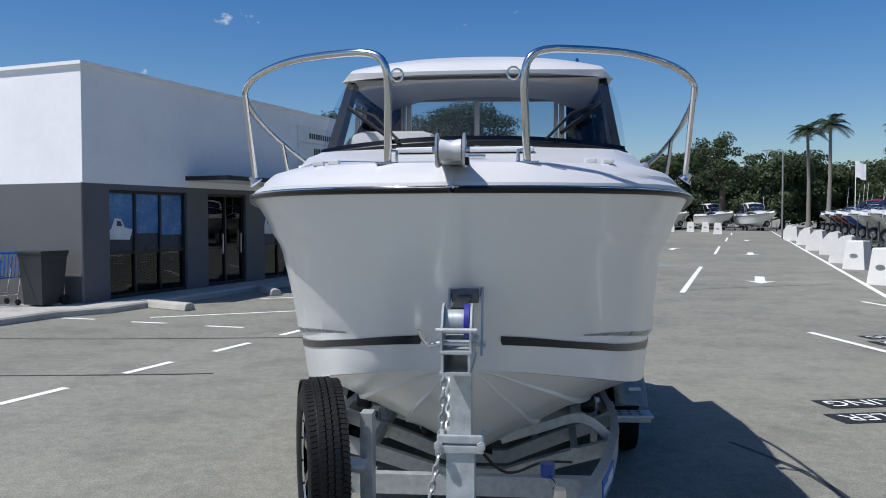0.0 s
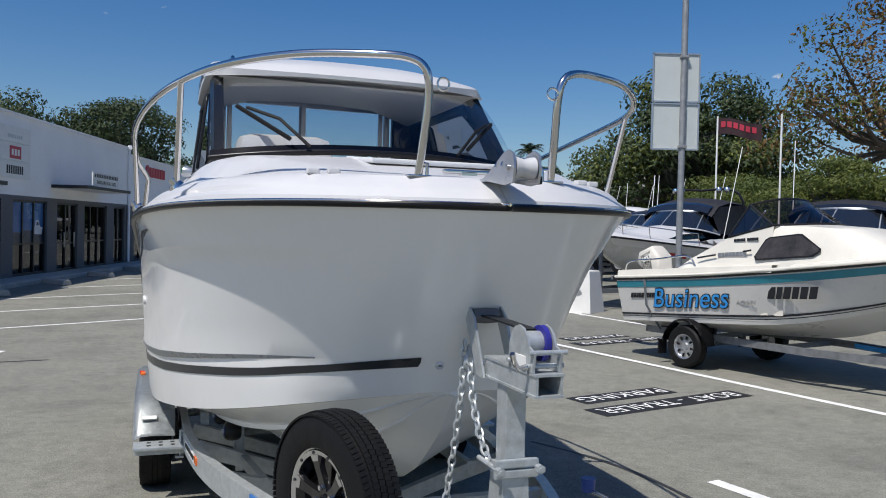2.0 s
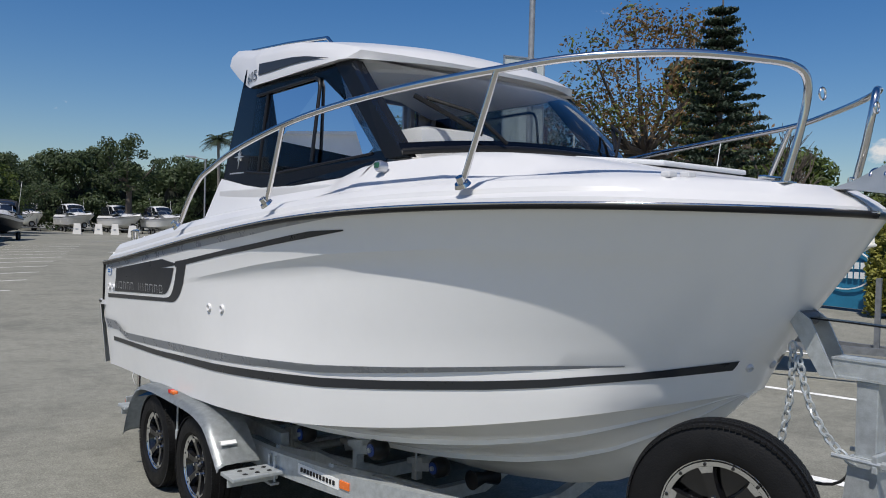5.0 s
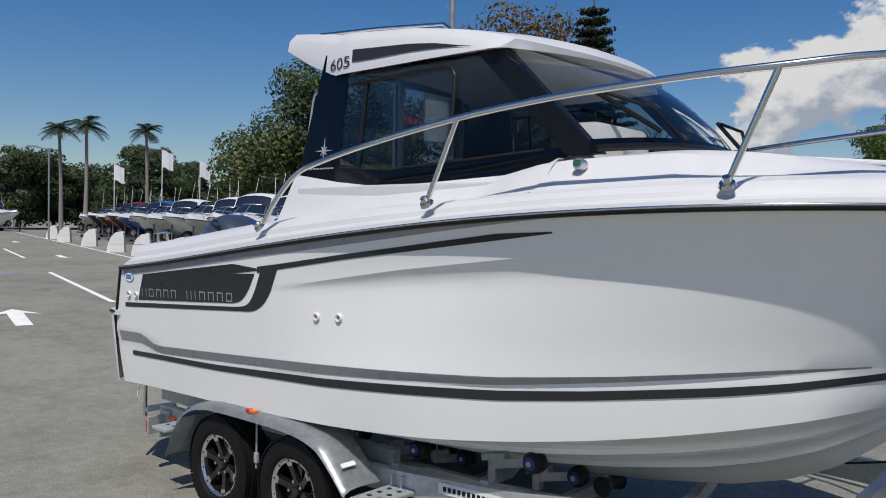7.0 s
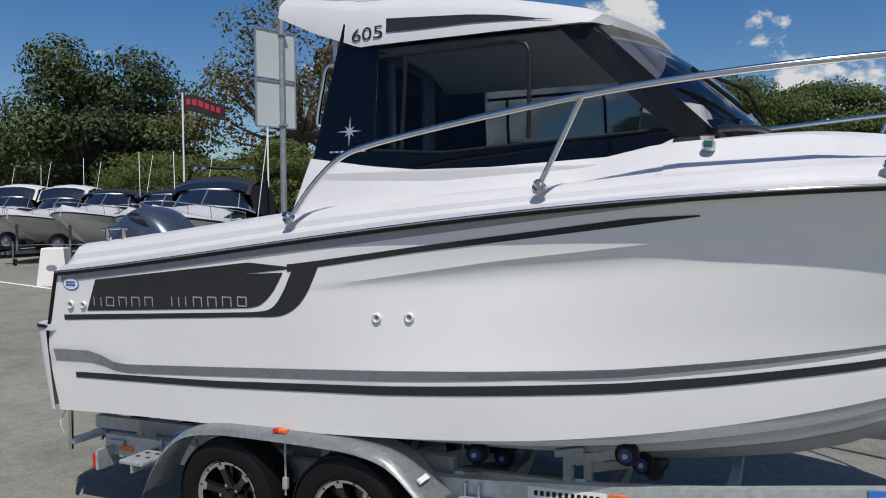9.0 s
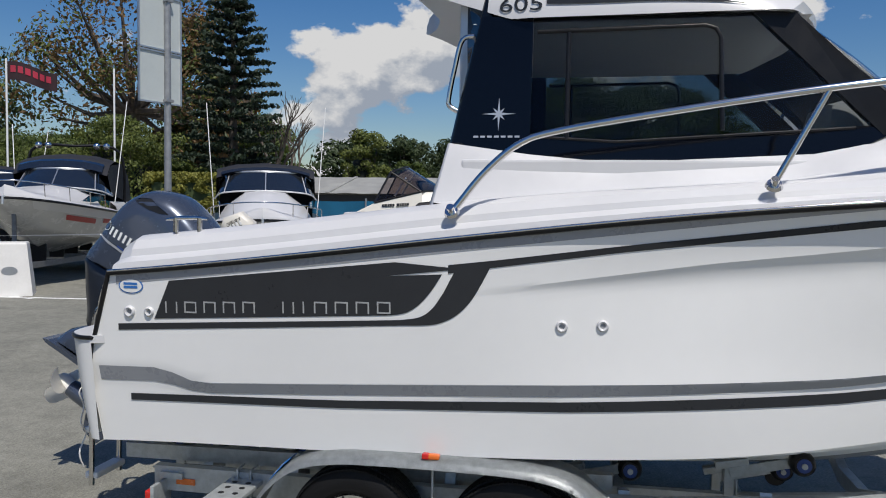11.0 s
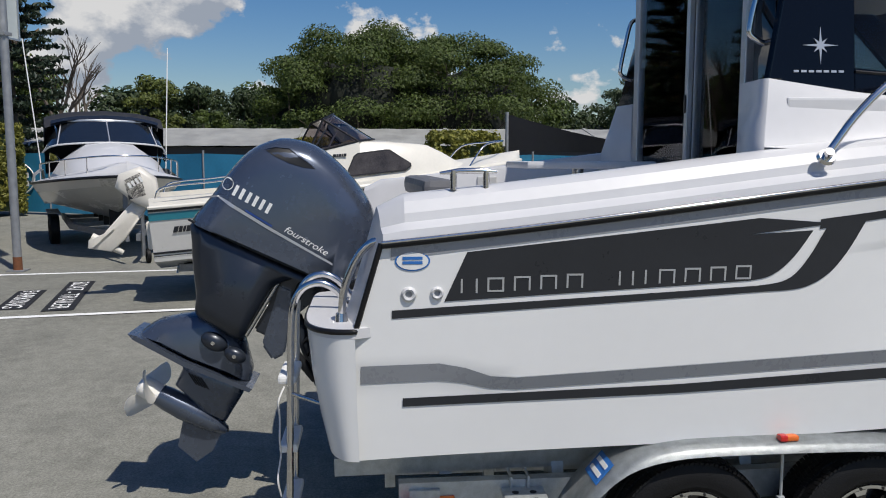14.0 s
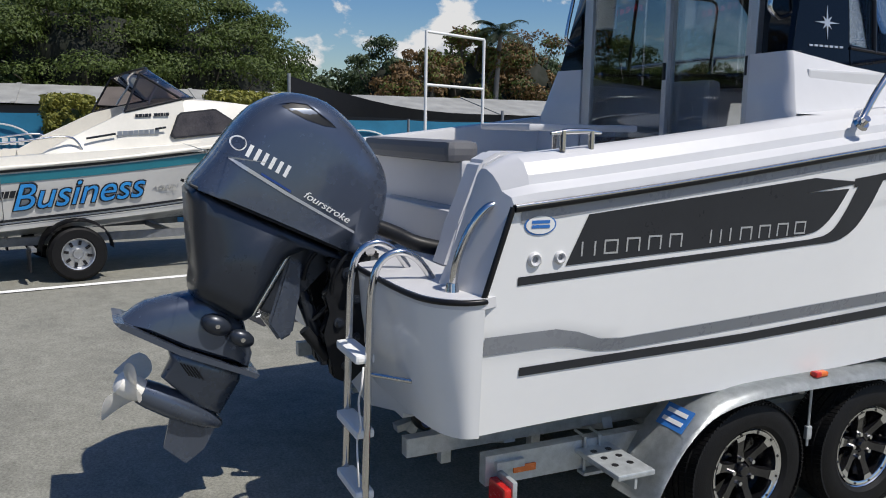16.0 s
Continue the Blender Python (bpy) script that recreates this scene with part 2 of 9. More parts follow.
def asphalt(name="aged_asphalt"):
    """Aged grey asphalt: broad patches, darker stains, fine stone grain."""
    m = bpy.data.materials.new(name)
    m.use_nodes = True
    nt, b = m.node_tree, m.node_tree.nodes["Principled BSDF"]
    N, L = nt.nodes.new, nt.links.new
    co = N("ShaderNodeTexCoord")
    def noise_node(scale, detail=5.0, rough=0.55):
        n = N("ShaderNodeTexNoise")
        n.inputs["Scale"].default_value, n.inputs["Detail"].default_value, n.inputs["Roughness"].default_value = scale, detail, rough
        L(co.outputs["Object"], n.inputs["Vector"])
        return n
    big, mid, grain = noise_node(0.16), noise_node(1.3, 6, 0.65), noise_node(60.0, 4, 0.75)
    vor = N("ShaderNodeTexVoronoi")
    vor.inputs["Scale"].default_value = 95.0
    L(co.outputs["Object"], vor.inputs["Vector"])
    r1 = N("ShaderNodeValToRGB")
    r1.color_ramp.elements[0].position, r1.color_ramp.elements[1].position = 0.36, 0.66
    r1.color_ramp.elements[0].color, r1.color_ramp.elements[1].color = (0.196, 0.196, 0.172, 1), (0.250, 0.247, 0.216, 1)
    L(big.outputs["Fac"], r1.inputs["Fac"])
    r2 = N("ShaderNodeValToRGB")
    r2.color_ramp.elements[0].position, r2.color_ramp.elements[1].position = 0.30, 0.52
    r2.color_ramp.elements[0].color, r2.color_ramp.elements[1].color = (0.80, 0.80, 0.80, 1), (1.04, 1.04, 1.03, 1)
    L(mid.outputs["Fac"], r2.inputs["Fac"])
    r3 = N("ShaderNodeValToRGB")
    r3.color_ramp.elements[0].position, r3.color_ramp.elements[1].position = 0.25, 0.75
    r3.color_ramp.elements[0].color, r3.color_ramp.elements[1].color = (0.55, 0.55, 0.55, 1), (1.45, 1.44, 1.41, 1)
    L(grain.outputs["Fac"], r3.inputs["Fac"])
    fleck = noise_node(9.0, 7, 0.72)
    r4 = N("ShaderNodeValToRGB")
    r4.color_ramp.elements[0].position, r4.color_ramp.elements[1].position = 0.34, 0.64
    r4.color_ramp.elements[0].color, r4.color_ramp.elements[1].color = (0.84, 0.84, 0.83, 1), (1.12, 1.12, 1.12, 1)
    L(fleck.outputs["Fac"], r4.inputs["Fac"])
    m1, m2, m3 = N("ShaderNodeMix"), N("ShaderNodeMix"), N("ShaderNodeMix")
    for mm in (m1, m2, m3):
        mm.data_type, mm.blend_type = "RGBA", "MULTIPLY"
        mm.inputs["Factor"].default_value = 1.0
    L(r1.outputs["Color"], m1.inputs["A"])
    L(r2.outputs["Color"], m1.inputs["B"])
    L(m1.outputs["Result"], m2.inputs["A"])
    L(r3.outputs["Color"], m2.inputs["B"])
    L(m2.outputs["Result"], m3.inputs["A"])
    L(r4.outputs["Color"], m3.inputs["B"])
    L(m3.outputs["Result"], b.inputs["Base Color"])
    b.inputs["Specular IOR Level"].default_value = 0.22
    b.inputs["Roughness"].default_value = 0.88
    bp = N("ShaderNodeBump")
    bp.inputs["Strength"].default_value, bp.inputs["Distance"].default_value = 0.35, 0.006
    L(vor.outputs["Distance"], bp.inputs["Height"])
    L(bp.outputs["Normal"], b.inputs["Normal"])
    return m


ASPHALT = asphalt()


# ---- mesh tools ----
def mesh_of(name, bm, mat, smooth=None):
    me = bpy.data.meshes.new(name)
    bmesh.ops.recalc_face_normals(bm, faces=bm.faces)
    if smooth is not None:
        for f in bm.faces:
            f.smooth = True
        if smooth < 180:
            lim = radians(smooth)
            for e in bm.edges:
                if len(e.link_faces) == 2 and e.calc_face_angle(0) > lim:
                    e.smooth = False
    bm.to_mesh(me)
    bm.free()
    me.materials.append(mat)
    return me


def part(name, bm, mat, parent=None, label="", smooth=None, at=None):
    """Links a bmesh as one mesh object under a thing or part."""
    ob = new(name, mesh_of(name, bm, mat, smooth))
    if at is not None:
        ob.matrix_world = at
    if parent is not None:
        ob.parent = parent
        ob.matrix_parent_inverse = parent_world(parent).inverted()
    if label:
        ob["label"] = label
    return ob


def parent_world(ob):
    m = ob.matrix_basis.copy()
    while ob.parent is not None:
        m = ob.matrix_parent_inverse @ m
        ob = ob.parent
        m = ob.matrix_basis @ m
    return m


def thing(name, label, category, at=None, group="", kind=""):
    ob = new(name)
    ob.empty_display_size = 0.1
    if at is not None:
        ob.matrix_basis = at
    return tagged(ob, label, category, group, kind)


def setting(name, bm, mat, label="", smooth=None, kind="structure", category=""):
    return tagged(part(name, bm, mat, smooth=smooth), label, category, "", kind)


def box(bm, c, s, rot=None, bev=0.0):
    """A box with its centre and sizes, turned by rot, edges rounded by bev."""
    m = Matrix.Translation(c) @ (rot.to_4x4() if rot is not None else Matrix()) @ Matrix.Diagonal((*s, 1))
    got = bmesh.ops.create_cube(bm, size=1.0, matrix=m)
    if bev:
        edges = list({e for v in got["verts"] for e in v.link_edges})
        bmesh.ops.bevel(bm, geom=edges, offset=bev, segments=2, affect="EDGES", profile=0.6)
    return bm


def B(c, s, bev=0.0, rot=None):
    return box(bmesh.new(), c, s, rot, bev)


def cyl(bm, a, b, r, r2=None, seg=20, cap=True):
    a, b = Vector(a), Vector(b)
    d = b - a
    m = Matrix.Translation((a + b) / 2) @ d.to_track_quat("Z", "Y").to_matrix().to_4x4()
    bmesh.ops.create_cone(bm, cap_ends=cap, segments=seg, radius1=r, radius2=r if r2 is None else r2, depth=d.length, matrix=m)
    return bm


def smooth_path(pts, steps=8, closed=False):
    """A Catmull-Rom curve through the points."""
    p = [Vector(q) for q in pts]
    out = []
    n = len(p)
    for i in range(n if closed else n - 1):
        a, b, c, d = (p[(i - 1) % n] if closed or i > 0 else p[0], p[i], p[(i + 1) % n], p[(i + 2) % n] if closed or i + 2 < n else p[-1])
        for k in range(steps):
            t = k / steps
            out.append(0.5 * (2 * b + (c - a) * t + (2 * a - 5 * b + 4 * c - d) * t * t + (3 * b - a - 3 * c + d) * t ** 3))
    if not closed:
        out.append(p[-1])
    return out


def tube(bm, pts, r, seg=10, closed=False):
    """A round tube along a path; r is one radius or one for each point."""
    pts = [Vector(q) for q in pts]
    n = len(pts)
    rings, up = [], None
    for i, q in enumerate(pts):
        d = (pts[(i + 1) % n] if closed or i < n - 1 else q) - (pts[i - 1] if closed or i > 0 else q)
        d.normalize()
        if up is None:
            up = d.orthogonal().normalized()
        up = (up - d * up.dot(d)).normalized()
        side = d.cross(up)
        rr = r[i] if isinstance(r, (list, tuple)) else r
        rings.append([bm.verts.new(q + (up * math.cos(a) + side * math.sin(a)) * rr) for a in (2 * math.pi * k / seg for k in range(seg))])
    for i in range(n if closed else n - 1):
        A, C = rings[i], rings[(i + 1) % n]
        for k in range(seg):
            bm.faces.new((A[k], A[(k + 1) % seg], C[(k + 1) % seg], C[k]))
    if not closed:
        bm.faces.new(rings[0][::-1])
        bm.faces.new(rings[-1])
    return bm


def beam_path(bm, pts, w, h):
    """A rectangular bar along a path, w across level and h upright."""
    pts = [Vector(q) for q in pts]
    rings = []
    for i, q in enumerate(pts):
        d = (pts[min(i + 1, len(pts) - 1)] - pts[max(i - 1, 0)]).normalized()
        side = d.cross(Vector((0, 0, 1)))
        side = side.normalized() if side.length > 1e-4 else Vector((1, 0, 0))
        up = side.cross(d).normalized()
        rings.append([bm.verts.new(q + side * a * w / 2 + up * b * h / 2) for a, b in ((-1, -1), (1, -1), (1, 1), (-1, 1))])
    for A, C in zip(rings, rings[1:]):
        for k in range(4):
            bm.faces.new((A[k], A[(k + 1) % 4], C[(k + 1) % 4], C[k]))
    bm.faces.new(rings[0][::-1])
    bm.faces.new(rings[-1])
    return bm


def sheet(bm, rows, close_rows=False):
    """A skin over rows of points of equal length."""
    vs = [[bm.verts.new(p) for p in r] for r in rows]
    n = len(vs)
    for i in range(n if close_rows else n - 1):
        A, C = vs[i], vs[(i + 1) % n]
        for k in range(len(A) - 1):
            q = (A[k], A[k + 1], C[k + 1], C[k])
            if len({tuple(round(x, 5) for x in v.co) for v in q}) >= 3:
                bm.faces.new(q)
    return vs


def sheet_mesh(rows):
    bm = bmesh.new()
    sheet(bm, rows)
    return bm


def prism(bm, outline, place, depth):
    """An outline of (a, b) extruded by depth; place(a, b, d) gives the point."""
    A = [bm.verts.new(place(a, b, 0.0)) for a, b in outline]
    C = [bm.verts.new(place(a, b, depth)) for a, b in outline]
    n = len(outline)
    bm.faces.new(A[::-1])
    bm.faces.new(C)
    for k in range(n):
        bm.faces.new((A[k], A[(k + 1) % n], C[(k + 1) % n], C[k]))
    return bm


def pillow(bm, outline, place, half, power=2.4, layers=7, mid=None, shrink=0.55):
    """A rounded solid from a side outline: it swells to half its width at the middle and draws in to the flanks."""
    ctr = Vector(mid) if mid else sum((Vector(o) for o in outline), Vector((0, 0))) / len(outline)
    rows = []
    for i in range(-layers, layers + 1):
        q = i / layers
        k = shrink + (1 - shrink) * (1 - abs(q) ** power) ** (1 / power)
        rows.append([place(*(ctr + (Vector(o) - ctr) * k), q * half) for o in outline])
    vs = [[bm.verts.new(p) for p in r] for r in rows]
    n = len(outline)
    for A, C in zip(vs, vs[1:]):
        for k in range(n):
            bm.faces.new((A[k], A[(k + 1) % n], C[(k + 1) % n], C[k]))
    bm.faces.new(vs[0][::-1])
    bm.faces.new(vs[-1])
    return bm


def lathe(bm, prof, axis_pose, seg=32):
    """Turns a profile of (radius, along) round the local x axis of a pose."""
    rows = []
    for k in range(seg):
        a = 2 * math.pi * k / seg
        rows.append([axis_pose @ Vector((x, r * math.cos(a), r * math.sin(a))) for r, x in prof])
    sheet(bm, rows, close_rows=True)
    bmesh.ops.remove_doubles(bm, verts=bm.verts, dist=1e-5)
    return bm


def smoothstep(a, b, x):
    t = np.clip((np.asarray(x, float) - a) / (b - a), 0, 1)
    return t * t * (3 - 2 * t)


def text_mesh(body, size, pose_m, extrude=0.0015, align="CENTER", shear=0.0, xscale=1.0):
    """Lettering in the built-in font as a bmesh, laid in a pose whose x runs along the line and y up."""
    cu = bpy.data.curves.new("lettering", "FONT")
    cu.body, cu.size, cu.extrude, cu.align_x, cu.shear = body, size, extrude, align, shear
    ob = bpy.data.objects.new("lettering", cu)
    me = ob.to_mesh()
    bm = bmesh.new()
    bm.from_mesh(me)
    ob.to_mesh_clear()
    bpy.data.objects.remove(ob)
    bpy.data.curves.remove(cu)
    bmesh.ops.transform(bm, matrix=pose_m @ Matrix.Diagonal((xscale, 1, 1, 1)), verts=bm.verts)
    return bm

from mathutils.bvhtree import BVHTree


# ---- the cabin boat: hull form ----
def curve(ys, zs, deg):
    return np.polynomial.Polynomial.fit(ys, zs, deg)


RAIL_P = curve([0.2, 0.9, 1.5, 2.47, 3.42, 4.37, 5.5], [1.845, 1.850, 1.838, 1.780, 1.681, 1.567, 1.438], 4)
CHINE_P = curve([0.76, 1.2, 1.6, 2.0, 2.55, 3.14, 4.0, 5.0, 5.6], [1.13, 1.020, 0.927, 0.853, 0.770, 0.724, 0.682, 0.648, 0.632], 4)
KEEL_Y, KEEL_Z = (0.77, 0.94, 1.1, 1.22, 1.42, 1.68, 2.1, 2.4, 2.75, 3.1, 5.7), (1.11, 0.92, 0.79, 0.70, 0.60, 0.52, 0.447, 0.41, 0.388, 0.378, 0.37)
STEM_Z, STEM_Y = (0.37, 0.52, 0.70, 0.92, 1.11, 1.256, 1.45, 1.62, 1.86), (3.1, 1.68, 1.22, 0.94, 0.77, 0.70, 0.57, 0.455, 0.305)
STERN_Z, STERN_Y = (0.4, 0.63, 0.91, 1.128, 1.45, 1.7), (5.56, 5.571, 5.612, 5.576, 5.481, 5.42)
BAND_Y = (0.6, 1.0, 1.23, 1.8, 2.33, 3.41, 5.06, 5.24, 5.7)
BAND_TOP = (1.270, 1.250, 1.226, 1.155, 1.097, 1.030, 0.943, 1.008, 0.998)
BAND_LOW = (1.264, 1.243, 1.210, 1.129, 1.058, 0.975, 0.890, 0.934, 0.922)


def z_rail(y):
    return RAIL_P(y)


def z_chine(y):
    return CHINE_P(y)


def z_keel(y):
    return np.interp(y, KEEL_Y, KEEL_Z)


def z_crease(y):
    return np.interp(y, (0.3, 0.9, 1.5, 2.18, 2.84, 3.7, 5.7), (1.68, 1.680, 1.672, 1.625, 1.545, 1.415, 1.22))


def half_beam(y, z):
    """Half the hull's breadth at a height, from the chine to the rail."""
    zr, zc = z_rail(y), z_chine(y)
    zt, zb = np.interp(y, BAND_Y, BAND_TOP), np.interp(y, BAND_Y, BAND_LOW)
    s = min(max((z - zc) / (zr - zc), 0), 1)
    step = 0.020 * float(smoothstep(0.7, 1.7, y))
    if z >= zt:
        a = 1.225 - 0.065 * (zr - z)
    elif z >= zb:
        a = 1.225 - 0.065 * (zr - zt) - step * (zt - z) / (zt - zb)
    else:
        a = 1.225 - 0.065 * (zr - zt) - step - 0.09 * (zb - z)
    zcr = float(z_crease(y))
    over = min(max((zr - z) / max(zr - zcr, 0.02), 0), 1)
    under = min(max((z - zt) / max(zcr - zt, 0.05), 0), 1)
    fade = float(smoothstep(0.30, 1.1, y)) * float(smoothstep(4.0, 2.6, y))
    v = min(max((zcr - z) / (0.085 * fade + 0.010), 0), 1)
    a -= fade * (0.042 * (1 - (1 - over) ** 2) if z > zcr else (0.042 + 0.034 * (1 - (1 - v) ** 2)) * under ** 0.8)
    ym, p = 3.5 - 0.9 * s, 1.85 + 0.4 * s
    y0 = np.interp(z, STEM_Z, STEM_Y)
    u = min(max((ym - y) / (ym - y0), 0), 1)
    taper = 0.02 * float(smoothstep(4.2, 5.6, y))
    b = max((a - taper) * (1 - u ** p) ** 0.5, 0.0)
    if z < zb:
        # the lower panel stands more upright than the stem's rake would have it
        top = half_beam(y, zb)
        b = top - (top - b) * (1 - 0.66 * float(smoothstep(0.85, 1.2, y)) * float(smoothstep(3.6, 2.6, y)))
    return b


def side_point(y, z, out=0.0, side=-1):
    return Vector((side * (half_beam(y, z) + out), y, z))


boat = thing("cabin_boat", "white fibreglass cabin fishing boat with dark grey graphics on its trailer", "boat")


def hull_rows(n=84):
    """Rows of the starboard topside from the rail down to the chine; each runs from stem to stern."""
    def levels(y):
        zr, zc = z_rail(y), z_chine(y)
        zt, zb = np.interp(y, BAND_Y, BAND_TOP), np.interp(y, BAND_Y, BAND_LOW)
        zt, zb = max(zt, zc + 0.012), max(zb, zc + 0.008)
        cr = min(max(z_crease(y), zt + 0.1), zr - 0.06)
        hi, lo = cr + 0.02, cr - 0.014
        return ([zr + (hi - zr) * k / 5 for k in range(5)] + [hi, cr + 0.003] + [lo + (zt - lo) * (k / 10) ** 1.6 for k in range(10)]
                + [zt, zb] + [zb + (zc - zb) * k / 6 for k in range(1, 7)])
    count = len(levels(3.0))
    rows = []
    for j in range(count):
        row = []
        for i in range(n + 1):
            v = (i / n) ** 1.9
            y = 0.5 + 5.0 * v
            for _ in range(25):
                z = levels(y)[j]
                a, b = np.interp(z, STEM_Z, STEM_Y), np.interp(z, STERN_Z, STERN_Y)
                y = 0.5 * y + 0.5 * (a + (b - a) * v)
            z = levels(y)[j]
            row.append((half_beam(y, z) if i else 0.0, y, z))
        rows.append(row)
    return rows


top_rows = hull_rows()
chine_row = top_rows[-1]
bottom_rows = []
for q in (0.03, 0.06, 0.18, 0.300, 0.306, 0.40, 0.50, 0.580, 0.586, 0.67, 0.78, 0.88, 0.95, 1.0):
    row = []
    for x, y, z in chine_row:
        zk = min(z_keel(y), z)
        drop = 0.0 if q < 0.05 else (q - 0.05) / 0.95
        strake = -0.024 if q in (0.306, 0.586) else 0.0
        row.append((x * (1 - q), y, z + (zk - z) * drop ** 1.08 + strake * min(1, x)))
    bottom_rows.append(row)
bm = bmesh.new()
all_rows = [[(-x, y, z) for x, y, z in r] for r in top_rows + bottom_rows] + [[(x, y, z) for x, y, z in r] for r in (top_rows + bottom_rows)[-2::-1]]
grid = sheet(bm, all_rows)
# the transom closes the after end below the platform
end = [r[-1] for r in grid]
low = [v for v in end if v.co.z < 1.13]
bm.faces.new(low)
bmesh.ops.remove_doubles(bm, verts=bm.verts, dist=2e-4)
hull_skin = BVHTree.FromBMesh(bm)
part("hull", bm, GELCOAT, boat, smooth=15)


# ---- rub rail and stern trim ----
def rail_line(out=0.0, up=0.0, n=60, y1=5.481):
    pts = []
    for i in range(n + 1):
        y = 0.305 + (y1 - 0.305) * (i / n) ** 1.9
        z = z_rail(y)
        pts.append(Vector((-(half_beam(y, z) + out) if i else 0.0, y - (out if i == 0 else 0), z + up)))
    return pts


stern_edge = [side_point(np.interp(z, STERN_Z, STERN_Y), z, 0.004) for z in (1.44, 1.36, 1.28, 1.2, 1.135)]
PLATFORM_EDGE = [(-1.21, 5.578, 1.130), (-1.19, 5.66, 1.128), (-1.11, 5.735, 1.127), (-0.96, 5.765, 1.127), (-0.7, 5.77, 1.127), (-0.46, 5.765, 1.127), (-0.40, 5.72, 1.127), (-0.36, 5.60, 1.127)]
for sgn in (1, -1):
    bm = bmesh.new()
    tube(bm, [Vector((p.x * sgn, p.y, p.z)) for p in rail_line(0.008, -0.004)], 0.014, 8)
    part("rub_rail", bm, RUBBER, boat, "black rubber rub rail", smooth=60)
    bm = bmesh.new()
    tube(bm, [Vector((p.x * sgn, p.y, p.z)) for p in rail_line(0.016, 0.004)], 0.0065, 8)
    part("rail_insert", bm, STEEL, boat, "bright steel strip along the rub rail", smooth=60)
    bm = bmesh.new()
    tube(bm, [Vector((p[0] * sgn, p[1], p[2])) for p in list(stern_edge) + smooth_path(PLATFORM_EDGE, 5)], 0.0105, 8)
    part("stern_trim", bm, RUBBER, boat, "black rubber trim round the stern platform", smooth=60)


# ---- deck, gunwale and cabin moulding ----
def lip(d, y):
    h = 0.105 + 0.05 * float(smoothstep(2.2, 4.2, y))
    k = np.interp(d, (0, 0.006, 0.026, 0.044, 0.052, 0.085, 0.14, 0.4), (0.004, 0.24, 0.34, 0.40, 0.60, 0.86, 1.0, 1.10))
    g = float(smoothstep(0.5, 1.1, y))
    return h * (g * float(k) + (1 - g) * float(np.interp(d, (0, 0.006, 0.05, 0.14, 0.4), (0.004, 0.20, 0.50, 0.92, 1.05))))


def deck_height(x, y, d):
    z = z_rail(y) + lip(d, y)
    rise = 0.128 * float(smoothstep(0.55, 1.75, y))
    xt = np.interp(y, (0.3, 0.6, 1.0, 1.6, 2.1, 2.4), (0.15, 0.40, 0.64, 0.88, 0.98, 0.99))
    z += rise * float(smoothstep(0.10, -0.07, abs(x) - xt))
    z += 0.03 * (1 - (min(abs(x), 1.0)) ** 2) * float(smoothstep(0.4, 1.4, y))
    return z


WIN_Y, WIN_LOW = (1.97, 2.09, 2.275, 3.22, 3.60, 3.96), (2.088, 2.088, 2.005, 1.960, 1.995, 2.046)
INSETS = (0.0, 0.006, 0.016, 0.026, 0.044, 0.052, 0.068, 0.085, 0.11, 0.14)
rows = []
n = 52
for i in range(n + 1):
    y = 0.305 + (2.16 - 0.305) * (i / n) ** 1.7
    X = half_beam(y, z_rail(y)) if i else 0.0
    yc = y + 0.30 * (1 - i / n)
    span = math.hypot(X, yc - y)
    ks = [min(d / span, 0.5) for d in INSETS]
    k0 = ks[-1]
    ks += [k0 + (1 - k0) * t / 14 for t in range(1, 15)]
    row = []
    for k in ks:
        x, yy = X * (1 - k), y + (yc - y) * k
        row.append((-x, yy, deck_height(x, yy, k * span)))
    rows.append(row)
bm = bmesh.new()
sheet(bm, [r + [(-x, y, z) for x, y, z in r[-2::-1]] for r in rows])
bmesh.ops.remove_doubles(bm, verts=bm.verts, dist=1e-4)
part("foredeck", bm, DECKWHITE, boat, smooth=24)

